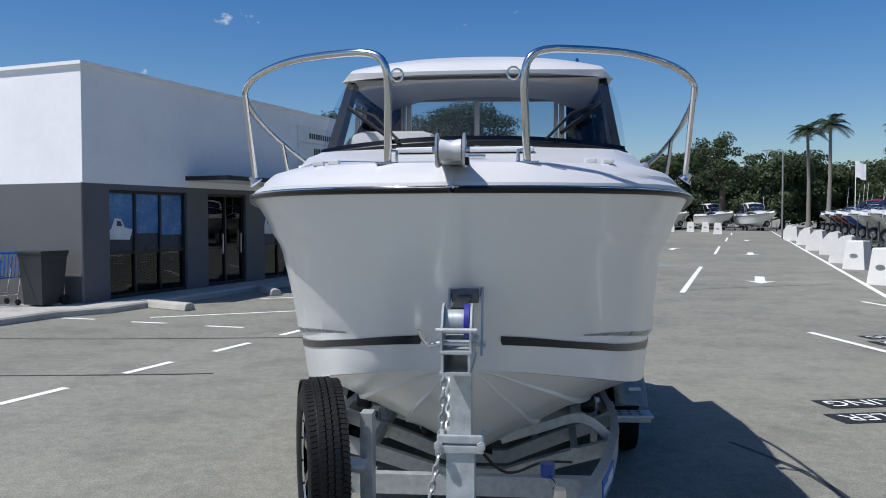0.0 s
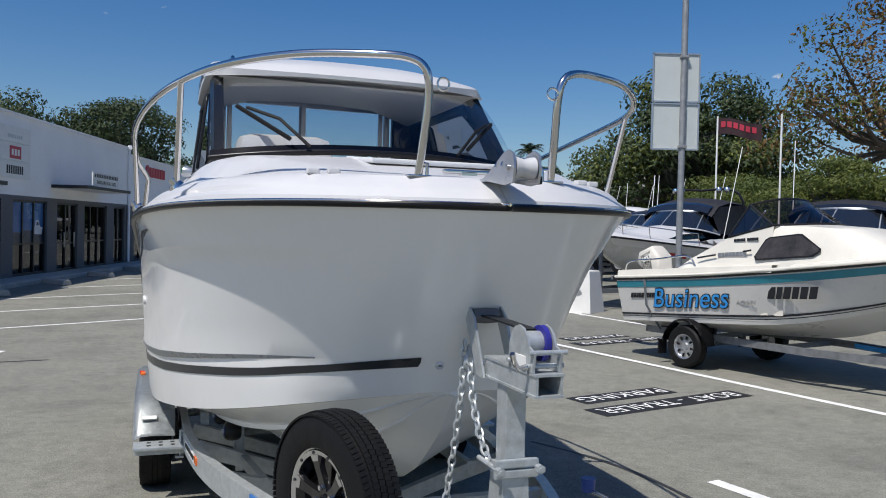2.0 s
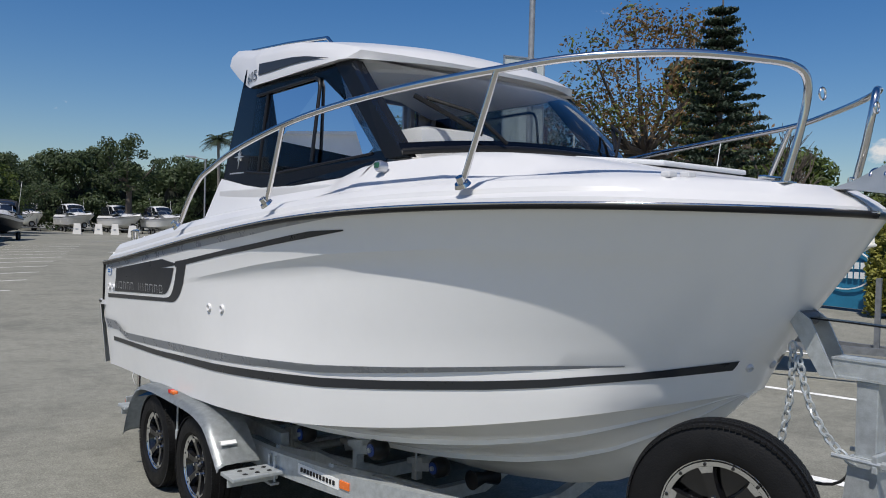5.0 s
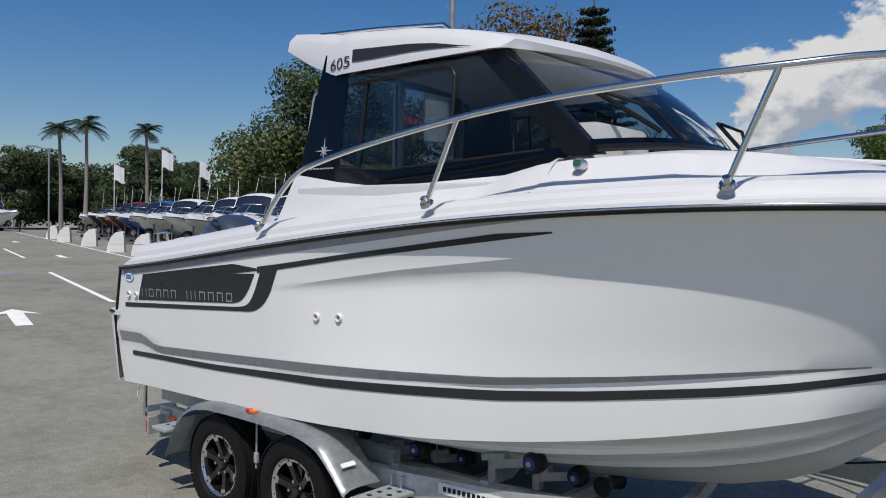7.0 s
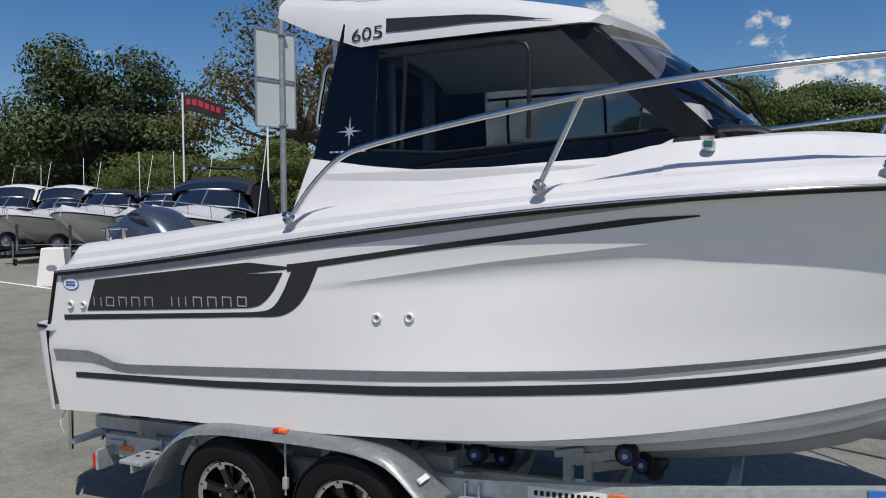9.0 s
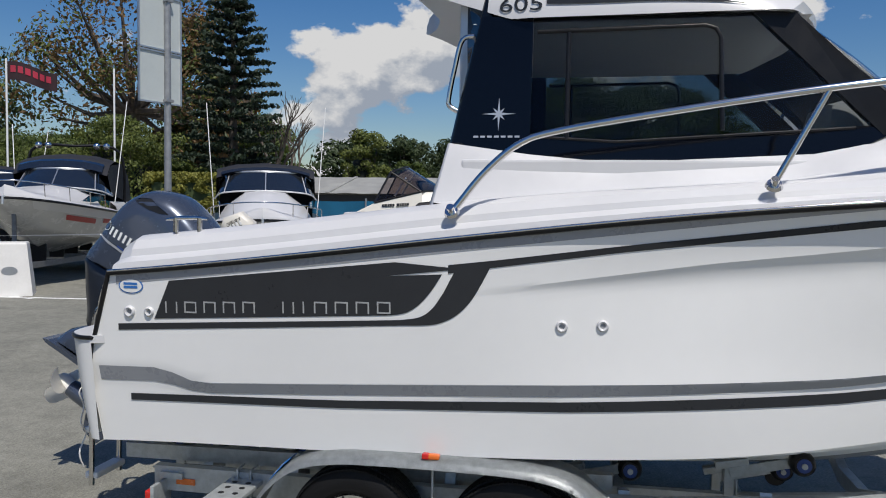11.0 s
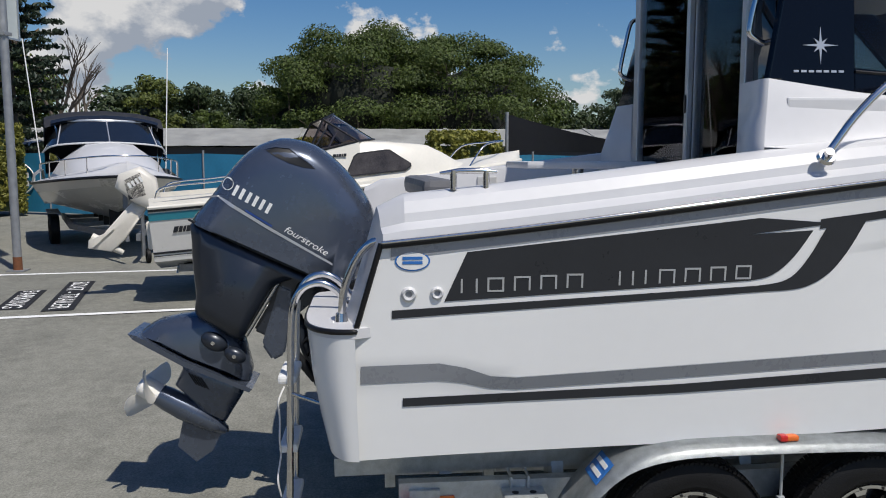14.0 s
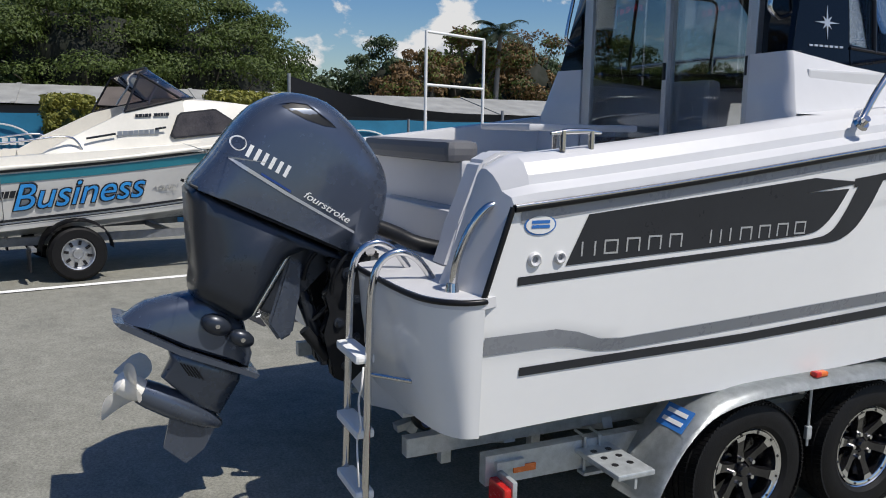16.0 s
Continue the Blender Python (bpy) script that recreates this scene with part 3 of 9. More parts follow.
for sgn in (-1, 1):
    rows = []
    for i in range(40):
        y = 2.14 + (3.96 - 2.14) * i / 39
        X = half_beam(y, z_rail(y))
        row = [(X - d, y, z_rail(y) + lip(d, y)) for d in INSETS]
        wl = float(np.interp(y, WIN_Y, WIN_LOW))
        x0, z0 = row[-1][0], row[-1][2]
        base = z0 + 0.006
        foot = 1.075 - 0.075 * float(smoothstep(2.14, 2.5, y))
        join = float(smoothstep(2.14, 2.55, y))
        for t in (0.0, 0.08, 0.16, 0.3, 0.45, 0.6, 0.75, 0.88):
            x, z = foot - (foot - 0.905) * t, base + (wl - base) * (0.8 * t + 0.2 * t * t * (3 - 2 * t))
            row.append((x, y, z * join + (1 - join) * deck_height(x, y, X - x)))
        row += [(0.905, y, wl), (0.86, y, wl)]
        aft = min(max((y - 3.66) / 0.30, 0), 1) ** 2
        row = row[:len(INSETS)] + [(a, b + aft * 0.20 * min(max(2.046 - c, 0), 0.42), c) for a, b, c in row[len(INSETS):]]
        rows.append([(sgn * a, b, c) for a, b, c in row])
    profile = [(abs(a), b, c) for a, b, c in rows[-1][len(INSETS):-1]][::-1]
    bm = bmesh.new()
    sheet(bm, rows)
    part("side_deck", bm, DECKWHITE, boat, smooth=22)
    # after end of the moulding, raked at its outer edge, and the bulkhead beside the door
    rows = []
    x1, y1 = profile[-1][0], profile[-1][1]
    for xo, ya, z in profile + [(x1 + 0.004, y1 + 0.006, 1.70), (x1 + 0.004, y1 + 0.02, 1.60), (x1 + 0.004, y1 + 0.02, 1.02)]:
        lean = 0.05 * float(smoothstep(1.90, 1.86, z))
        rows.append([(sgn * x, y, z) for x, y in ((xo, ya), (xo - 0.006, ya + 0.008), (xo - 0.022, ya + 0.014), (xo - 0.05, ya + 0.016 + 0.2 * lean), (0.78 - lean, 3.965 + (ya - 3.957) * 0.4 + 0.2 * lean), (0.665, 3.962), (0.665, 3.90))])
    rows.insert(0, [(x, 3.90, 2.046) for x, y, z in rows[0]])
    part("bulkhead", sheet_mesh(rows), DECKWHITE, boat, smooth=40)

# gunwales of the cockpit with their inner faces
COCKPIT_FLOOR = 1.02
for sgn in (-1, 1):
    rows = []
    for i in range(30):
        y = 3.96 + (5.40 - 3.96) * i / 29
        X = half_beam(y, z_rail(y))
        z0 = z_rail(y)
        row = [(X - d, y, z0 + lip(d, y)) for d in INSETS]
        zt = row[-1][2]
        row += [(X - 0.2, y, zt + 0.003), (X - 0.225, y, zt - 0.004), (X - 0.235, y, zt - 0.03), (X - 0.25, y, COCKPIT_FLOOR)]
        rows.append([(sgn * a, b, c) for a, b, c in row])
    # the quarter slopes down and inwards to the platform
    last = rows[-1]
    for t in (0.25, 0.5, 0.75, 1.0):
        row = []
        for k, (x, y, z) in enumerate(last):
            f = k / (len(last) - 1)
            z_to = 1.44 - 0.30 * t
            e = side_point(np.interp(z_to, STERN_Z, STERN_Y), z_to)
            tgt = Vector((sgn * (abs(e.x) - 0.26 * f), e.y + 0.05 * f, z_to))
            if t < 0.3:
                tgt = Vector((sgn * (abs(e.x) - 0.24 * f), 5.475 + 0.03 * f, z_rail(5.45) + (z - z_rail(5.40)) * 0.72))
            row.append(tuple(tgt if k < len(last) - 1 else Vector((tgt.x, tgt.y, min(tgt.z, 1.2)))))
        rows.append(row)
    bm = bmesh.new()
    sheet(bm, rows)
    part("gunwale", bm, DECKWHITE, boat, smooth=22)

# stern platforms beside the motor
for sgn in (-1, 1):
    edge = [(p[0] * sgn, p[1]) for p in smooth_path(PLATFORM_EDGE, 5)]
    outline = edge + [(-0.36 * sgn, 5.25), (-1.10 * sgn, 5.25), (-1.15 * sgn, 5.45)]
    bm = bmesh.new()
    prism(bm, outline, lambda a, b, d: Vector((a, b, 1.105 + d)), 0.035)
    part("stern_platform", bm, DECKWHITE, boat, smooth=40)
    # moulded corner under the platform
    rows = []
    for t in (0, 0.35, 0.7, 1.0):
        z = 1.11 - 0.47 * t
        pull = 1 - 0.35 * t ** 1.5
        rows.append([(sgn * px * (1 - 0.035 * t), 5.55 + (py - 5.55) * pull, z) for px, py in [(abs(e[0]), e[1]) for e in edge]])
    bm = bmesh.new()
    sheet(bm, rows)
    part("stern_quarter", bm, GELCOAT, boat, smooth=60)
bm = B((0, 5.22, 1.12), (2.0, 0.05, 0.4), 0.01)
part("motor_well_wall", bm, DECKWHITE, boat)
bm = B((0, 5.40, 0.98), (0.74, 0.42, 0.22), 0.02)
part("motor_well", bm, DECKWHITE, boat)
bm = B((0, 4.6, COCKPIT_FLOOR - 0.02), (2.05, 1.4, 0.04))
part("cockpit_floor", bm, NONSKID, boat)


# ---- hull graphics ----
def film_point(skin, y, z, out, side, spare):
    """The point of a skin met from abeam at (y, z), lifted by out along its normal."""
    hit, nrm, _, _ = skin.ray_cast(Vector((side * 3.0, y, z)), Vector((-side, 0, 0)))
    if hit is None:
        return spare
    return hit + (nrm if nrm.x * side > 0 else -nrm) * out


def decal(name, outline, mat, parent=None, out=0.0025, side=-1, label="", step=0.05, skin=None, zstep=None):
    """A flat film laid on the topside: outline in (y, z)."""
    bm = bmesh.new()
    f = bm.faces.new([bm.verts.new((0, a, b)) for a, b in outline])
    ys = [a for a, _ in outline]
    zs = [b for _, b in outline]
    y = min(ys) + step
    while y < max(ys):
        bmesh.ops.bisect_plane(bm, geom=bm.verts[:] + bm.edges[:] + bm.faces[:], plane_co=(0, y, 0), plane_no=(0, 1, 0))
        y += step
    zstep = zstep or step
    z = min(zs) + zstep
    while z < max(zs):
        bmesh.ops.bisect_plane(bm, geom=bm.verts[:] + bm.edges[:] + bm.faces[:], plane_co=(0, 0, z), plane_no=(0, 0, 1))
        z += zstep
    bmesh.ops.triangulate(bm, faces=[f for f in bm.faces if len(f.verts) > 4])
    for v in bm.verts:
        v.co = film_point(skin or hull_skin, v.co.y, v.co.z, out, side, side_point(v.co.y, v.co.z, out, side))
    return part(name, bm, mat, parent or boat, label, smooth=60)


def ribbon(ys, lows, tops, n=40):
    yy = np.linspace(ys[0], ys[-1], n)
    lo, hi = np.interp(yy, ys, lows), np.interp(yy, ys, tops)
    return list(zip(yy, lo)) + list(zip(yy, hi))[::-1]


def fore_cut(ys, lows, tops, n=40):
    """A ribbon whose forward end is cut square to the raked bow."""
    r = ribbon(ys, lows, tops, n)
    return r[:n] + [(a - 0.026 * max(0.0, 1 - (a - ys[0]) / 0.4), b) for a, b in r[n:]]


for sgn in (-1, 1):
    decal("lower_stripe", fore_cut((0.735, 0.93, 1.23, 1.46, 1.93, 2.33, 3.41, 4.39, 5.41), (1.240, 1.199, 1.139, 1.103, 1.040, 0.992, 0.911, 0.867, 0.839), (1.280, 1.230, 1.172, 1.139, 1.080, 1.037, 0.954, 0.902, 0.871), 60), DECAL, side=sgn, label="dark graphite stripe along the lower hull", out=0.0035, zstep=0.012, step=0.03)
    # shade of the hull step, laid on as a grey band
    decal("band_film", ribbon((0.97, 1.23, 1.8, 2.33, 3.41, 5.06, 5.24, 5.56), (1.246, 1.212, 1.132, 1.062, 0.977, 0.893, 0.937, 0.928), (1.252, 1.228, 1.157, 1.100, 1.028, 0.941, 1.005, 0.998), 50), SHADEGREY, side=sgn, label="grey band painted as the shade of the hull step", out=0.002, zstep=0.012)
    decal("upper_stripe", ribbon((2.0, 2.25, 3.2, 3.72, 3.90), (1.736, 1.703, 1.584, 1.508, 1.480), (1.742, 1.731, 1.610, 1.538, 1.516), 30), DECAL, side=sgn, label="dark graphite stripe under the gunwale")
    # the rub rail's shade on the topside, painted in grey
    decal("under_rail_film", ribbon((2.0, 2.5, 3.4, 4.4, 5.45), (1.798, 1.742, 1.632, 1.508, 1.385), (1.802, 1.766, 1.668, 1.552, 1.425), 30), SHADEGREY, side=sgn, label="grey band painted as the shade below the rub rail")
    bend = lambda pts: [(q.x, q.y) for q in smooth_path([(y, z, 0) for y, z in pts], 6)]
    decal("name_panel", [(5.183, 1.408), (4.128, 1.522), (3.895, 1.505), (3.875, 1.496), (4.165, 1.462), (3.925, 1.476)] + bend([(3.955, 1.428), (3.99, 1.380), (4.035, 1.335), (4.085, 1.306), (4.15, 1.293)]) + [(5.263, 1.231)], DECAL, side=sgn, label="dark graphite name panel")
    decal("hook_stripe", [(3.890, 1.500), (3.712, 1.534)] + bend([(3.757, 1.445), (3.80, 1.373), (3.85, 1.316), (3.91, 1.278), (3.98, 1.258), (4.10, 1.251)]) + [(5.448, 1.171), (5.448, 1.201)] + bend([(4.12, 1.274), (4.03, 1.288), (3.975, 1.322), (3.925, 1.390), (3.895, 1.447)]) + [(3.866, 1.500)], DECAL, side=sgn, label="dark hooked stripe round the name panel")
    # the name itself, as a row of thin hollow silver marks
    yy = 5.205
    for k in range(12):
        if k != 5:
            zc, w, h, q = 1.287 + (5.205 - yy) * 0.038, 0.060, 0.026, 0.0070
            if k == 6:
                w = 0.055
            if k == 7:
                w = q
            strokes = [(0, q, -h, h)] if w <= q else [(0, q, -h, h), (w - q, w, -h, h), (q, w - q, h - q, h), (q, w - q, -h, q - h)][:2 + (k % 3 > 0) + (k % 2)]
            for a0, a1, b0, b1 in strokes:
                decal("name_bar", [(yy - a0, zc + b0), (yy - a0, zc + b1), (yy - a1, zc + b1), (yy - a1, zc + b0)], SILVERLETTER, out=0.004, side=sgn, label="thin silver lettering mark", step=0.4)
        yy -= 0.052 if k == 7 else 0.0945
    # dealer's oval sticker
    oval = [(5.375 + 0.062 * math.cos(a), 1.378 + 0.036 * math.sin(a)) for a in (2 * math.pi * k / 24 for k in range(24))]
    decal("oval_sticker", oval, STICKERBLUE, side=sgn, label="small blue and white oval sticker")
    oval = [(5.375 + 0.056 * math.cos(a), 1.378 + 0.031 * math.sin(a)) for a in (2 * math.pi * k / 24 for k in range(24))]
    decal("sticker_face", oval, WHITEPAINT, side=sgn, out=0.004)
    for dz in (0.010, -0.006):
        decal("sticker_bar", [(5.41, 1.373 + dz), (5.34, 1.373 + dz), (5.34, 1.384 + dz), (5.41, 1.384 + dz)], STICKERBLUE, side=sgn, out=0.0055)
    # white skin fittings
    for y, z, r in ((3.427, 1.273, 0.026), (3.262, 1.281, 0.026), (5.388, 1.259, 0.028), (5.288, 1.262, 0.024), (0.712, 1.246, 0.018)):
        p = side_point(y, z, 0, sgn)
        a, b = side_point(y + 0.02, z, 0, sgn) - p, side_point(y, z + 0.02, 0, sgn) - p
        nrm = a.cross(b).normalized()
        if nrm.x * sgn < 0:
            nrm = -nrm
        m = Matrix.Translation(p) @ nrm.to_track_quat("X", "Z").to_matrix().to_4x4()
        bm = lathe(bmesh.new(), [(r * 0.42, -0.012), (r * 0.45, 0.008), (r * 0.7, 0.012), (r * 0.95, 0.007), (r, -0.006)], m, 20)
        f = part("skin_fitting", bm, DECKWHITE, boat, "round white skin fitting", smooth=50)
        # a flat grey disc stands for the open bore
        bm = lathe(bmesh.new(), [(0.0, 0.001), (r * 0.46, 0.001)], m, 16)
        part("hole", bm, SHADEGREY, f)

# ---- cabin: glass, pillars, roof ----
def ws_base(t):
    """Foot of the windscreen, t from -1 (starboard) to 1."""
    return Vector((0.872 * t, 1.80 + 0.18 * abs(t) ** 2.2, 2.142 - 0.050 * abs(t) ** 2.2))


def ws_top(t):
    return Vector((0.835 * t, 2.34 + 0.16 * abs(t) ** 2.4, 2.618 - 0.036 * abs(t) ** 2.0))


bm = bmesh.new()
rows = []
for i in range(41):
    t = -1 + 2 * i / 40
    a, b = ws_base(t), ws_top(t)
    out = Vector((0.02 * t, -0.05 * (1 - t * t), 0.02))
    rows.append([a.lerp(b, k / 8) + out * 4 * (k / 8) * (1 - k / 8) for k in range(9)])
sheet(bm, rows)
o = part("windscreen", bm, WINDSCREEN, boat, "clear raked wraparound windscreen", smooth=180)
o.visible_shadow = False
bm = bmesh.new()
tube(bm, [ws_base(-1 + 2 * i / 40) + Vector((0, -0.006, 0.008)) for i in range(41)], 0.016, 8)
part("windscreen_seal", bm, RUBBER, boat, "black seal at the foot of the windscreen", smooth=60)
bm = bmesh.new()
rows = []
for i in range(25):
    t = -1 + 2 * i / 24
    a, b = ws_base(t), ws_top(t)
    rows.append([a + Vector((0, -0.003, 0.0)), a.lerp(b, 0.09) + Vector((0, -0.018, 0.006))])
sheet(bm, rows)
part("windscreen_band", bm, BLACKGLASS, boat, smooth=180)

SIDE_X = lambda y, z: 0.905 - 0.075 * (z - 1.96) / 0.64 - 0.045 * float(smoothstep(2.7, 2.1, y))
for sgn in (-1, 1):
    P3 = lambda y, z, d=0.0: Vector((sgn * (SIDE_X(y, z) + d), y, z))
    # side light: one dark glazed panel, with a pillar at the front and an opaque strip aft
    def pane(name, pts, mat, d=0.0, thick=0.006, label=""):
        bm = bmesh.new()
        A = [bm.verts.new(P3(y, z, d)) for y, z in pts]
        C = [bm.verts.new(P3(y, z, d - thick)) for y, z in pts]
        bm.faces.new(A)
        bm.faces.new(C[::-1])
        for k in range(len(pts)):
            bm.faces.new((A[k], A[(k + 1) % len(pts)], C[(k + 1) % len(pts)], C[k]))
        return part(name, bm, mat, boat, label)
    bot = lambda y: float(np.interp(y, WIN_Y, WIN_LOW))
    pane("quarter_panel", [(3.957, 2.046), (3.60, bot(3.60)), (3.60, 2.61), (3.838, 2.625)], BLACKGLASS, label="gloss black quarter panel")
    pane("side_window", [(3.598, bot(3.598)), (3.22, 1.960), (2.275, 2.007), (2.12, 2.088), (2.665, 2.604), (3.598, 2.61)], TINT, label="dark tinted side window").visible_shadow = False
    pane("front_pillar", [(2.14, 2.080), (1.960, 2.080), (2.49, 2.600), (2.665, 2.606)], PILLAR, 0.006, 0.05, "black raked front pillar")
    pane("lower_band", [(3.60, bot(3.60)), (3.22, 1.960), (2.275, 2.005), (2.10, 2.090), (2.20, 2.12), (3.22, 2.055), (3.60, 2.09)], BLACKGLASS, 0.003, 0.004)
    # sliding light's frame
    bm = bmesh.new()
    tube(bm, [P3(y, z, 0.004) for y, z in ((3.58, 2.545), (2.86, 2.555), (2.815, 2.54), (2.795, 2.50), (2.785, 2.10))], 0.010, 8)
    part("slider_frame", bm, RUBBER, boat, smooth=50)
    bm = bmesh.new()
    tube(bm, [P3(3.44, 2.55, 0.0), P3(3.44, 2.06, 0.0)], 0.011, 8)
    part("slider_stile", bm, RUBBER, boat, smooth=50)
    bm = bmesh.new()
    tube(bm, [P3(3.6, 2.075, 0.003), P3(3.22, 2.05, 0.003), P3(2.25, 2.11, 0.003)], 0.007, 6)
    part("slider_track", bm, BLACKPLASTIC, boat, smooth=50)
    # star emblem on the quarter panel and bars of lettering
    c = (3.743, 2.178)
    pts = []
    for k in range(16):
        r = (0.075 if k % 4 == 0 else 0.038 if k % 4 == 2 else 0.014)
        a = math.pi / 2 + 2 * math.pi * k / 16
        pts.append((c[0] + r * math.cos(a), c[1] + r * math.sin(a)))
    pane("star_emblem", pts, SILVERLETTER, 0.004, 0.003, "silver star emblem")
    for k in range(7):
        y = 3.855 - 0.031 * k
        pane("emblem_bar", [(y, 2.075 - 0.004), (y - 0.022, 2.075 - 0.004), (y - 0.022, 2.075 + 0.005), (y, 2.075 + 0.005)], SILVERLETTER, 0.004, 0.003)
    # wiper
    a = ws_base(0.46 * sgn) + Vector((0, -0.04, 0.03))
    tip = ws_base(0.80 * sgn).lerp(ws_top(0.80 * sgn), 0.42) + Vector((0, -0.08, 0.06))
    wiper = part("wiper_arm", tube(bmesh.new(), [a, a.lerp(tip, 0.5) + Vector((0, -0.045, 0.035)), tip], 0.009, 6), TYRE, boat, "black wiper arm and blade", smooth=60)
    mid = a.lerp(tip, 0.62)
    part("blade", tube(bmesh.new(), [mid.lerp(a, 0.6) + Vector((0.02 * sgn, 0.008, -0.01)), tip + (tip - a) * 0.10 + Vector((0.02 * sgn, 0.01, -0.012))], 0.012, 6), TYRE, wiper)

# ---- roof ----
ROOF_Y = (2.25, 2.32, 2.42, 2.56, 2.78, 3.05, 3.5, 4.0, 4.30)
ROOF_Z = (2.645, 2.675, 2.710, 2.754, 2.803, 2.845, 2.895, 2.95, 2.975)
EDGE_Y = (1.90, 2.2, 2.5, 2.8, 3.1, 3.7, 4.0, 4.30, 4.50)
EDGE_TOP = (2.555, 2.605, 2.668, 2.735, 2.785, 2.840, 2.905, 2.965, 3.0)
EDGE_LOW = (2.57, 2.575, 2.606, 2.606, 2.604, 2.606, 2.715, 2.850, 2.925)


def roof_front(x):
    return 2.28 + 0.22 * (abs(x) / 0.87) ** 2.5


def roof_aft(x):
    return 4.20 + 0.08 * (abs(x) / 0.87) ** 2 + 0.10 * max(x, 0) / 0.87


rows_t, rows_b = [], []
for i in range(43):
    rt, rb = [], []
    for j in range(41):
        q = -1 + 2 * j / 40
        w = 0.885
        x = w * (abs(q) ** 0.9) * (1 if q > 0 else -1)
        ya, yb = roof_front(x), roof_aft(x)
        v = i / 42
        y = ya + (yb - ya) * v
        wy = float(np.interp(y, (1.9, 2.4, 3.0, 3.6, 4.3), (0.985, 0.995, 1.0, 0.985, 0.83)))
        yl = y - (ya - 2.28) * 0.6
        zc, ze = float(np.interp(yl, ROOF_Y, ROOF_Z)), float(np.interp(y - (ya - 2.28) * 0.15, EDGE_Y, EDGE_TOP))
        f = abs(q) ** 2.6
        zt = zc + (ze - zc) * f - 0.05 * max(0, abs(q) - 0.9) / 0.1
        nose = 0.035 * (1 - min(v / 0.05, 1)) ** 2 * (1 - 0.9 * abs(q) ** 3)
        rt.append((x * wy * (1.0 - 0.03 * max(0, abs(q) - 0.9) / 0.1), y, zt - nose))
        zl = float(np.interp(y, EDGE_Y, EDGE_LOW))
        zin = float(np.interp(y, (2.2, 2.45, 3.0, 3.7, 3.95, 4.3), (2.602, 2.622, 2.69, 2.735, 2.735, 2.84)))
        zb = zin + (zl - zin) * abs(q) ** (1.6 + 1.0 * min(v / 0.2, 1))
        rb.append((x * wy * 0.985, y + 0.004, min(zb, zt - nose - 0.02 + 0.013 * abs(q) ** 3)))
    rows_t.append(rt)
    rows_b.append(rb)
bm = bmesh.new()
T = sheet(bm, rows_t)
Bt = sheet(bm, rows_b)
for R, S in ((T[0], Bt[0]), (T[-1], Bt[-1]), ([r[0] for r in T], [r[0] for r in Bt]), ([r[-1] for r in T], [r[-1] for r in Bt])):
    for k in range(len(R) - 1):
        bm.faces.new((R[k], R[k + 1], S[k + 1], S[k]))
bmesh.ops.recalc_face_normals(bm, faces=bm.faces)
roof_skin = BVHTree.FromBMesh(bm)
part("roof", bm, DECKWHITE, boat, "white moulded cabin roof with winged after end", smooth=38)
for sgn in (-1, 1):
    # graphite flash and model number on the roof side
    def roofpt(y, f, d=0.004):
        w = 0.885 * float(np.interp(y, (1.9, 2.4, 3.0, 3.6, 4.3), (0.985, 0.995, 1.0, 0.985, 0.83)))
        yl = y - (roof_front(0.885) - 2.28) * 0.6 * (roof_aft(0.885) - y) / (roof_aft(0.885) - roof_front(0.885))
        lo, hi = float(np.interp(y, EDGE_Y, EDGE_LOW)), float(np.interp(y, EDGE_Y, EDGE_TOP)) - 0.05
        return Vector((sgn * (w * (0.985 - 0.015 * f) + d), y, lo + (hi - lo) * f))
    bm = bmesh.new()
    ys = np.linspace(2.68, 3.54, 24)
    sheet(bm, [[roofpt(y, 0.34 + 0.16 * float(smoothstep(3.5, 2.7, y))), roofpt(y, 0.74 - 0.20 * float(smoothstep(2.95, 2.68, y)))] for y in ys])
    for v in bm.verts:
        v.co = film_point(roof_skin, v.co.y, v.co.z, 0.005, sgn, v.co.copy())
    part("roof_flash", bm, DECAL, boat, "dark graphite flash on the roof side", smooth=60)
    p, q = roofpt(3.66, 0.40, 0.004), roofpt(3.56, 0.40, 0.004)
    xa = Vector((0, 1, 0)) if sgn > 0 else Vector((0, -1, 0))
    up = (roofpt(3.6, 0.9) - roofpt(3.6, 0.2)).normalized()
    mt = Matrix.Translation(roofpt(3.655, 0.18, 0.009)) @ Matrix((xa, up, xa.cross(up))).transposed().to_4x4()
    bm = text_mesh("605", 0.092, mt, 0.0, xscale=1.5)
    bmesh.ops.triangulate(bm, faces=bm.faces)
    for v in bm.verts:
        v.co = film_point(roof_skin, v.co.y, v.co.z, 0.005, sgn, v.co.copy())
    part("model_number", bm, DECAL, boat, "dark model number 605")
    # roof grab rail
    pts = [(sgn * 0.68, 4.06, 2.88), (sgn * 0.68, 4.02, 2.915), (sgn * 0.68, 3.5, 2.876), (sgn * 0.68, 3.02, 2.826), (sgn * 0.68, 2.96, 2.78)]
    part("roof_rail", tube(bmesh.new(), pts, 0.012, 8), STEEL, boat, "stainless roof rail", smooth=60)
    # grab handle on the after edge of the cabin
    pts = smooth_path([(sgn * 0.79, 3.86, 2.545), (sgn * 0.79, 3.93, 2.53), (sgn * 0.79, 3.965, 2.40), (sgn * 0.79, 3.99, 2.27), (sgn * 0.79, 3.985, 2.225), (sgn * 0.79, 3.92, 2.19)], 5)
    part("grab_handle", tube(bmesh.new(), pts, 0.012, 8), STEEL, boat, "stainless grab handle", smooth=60)
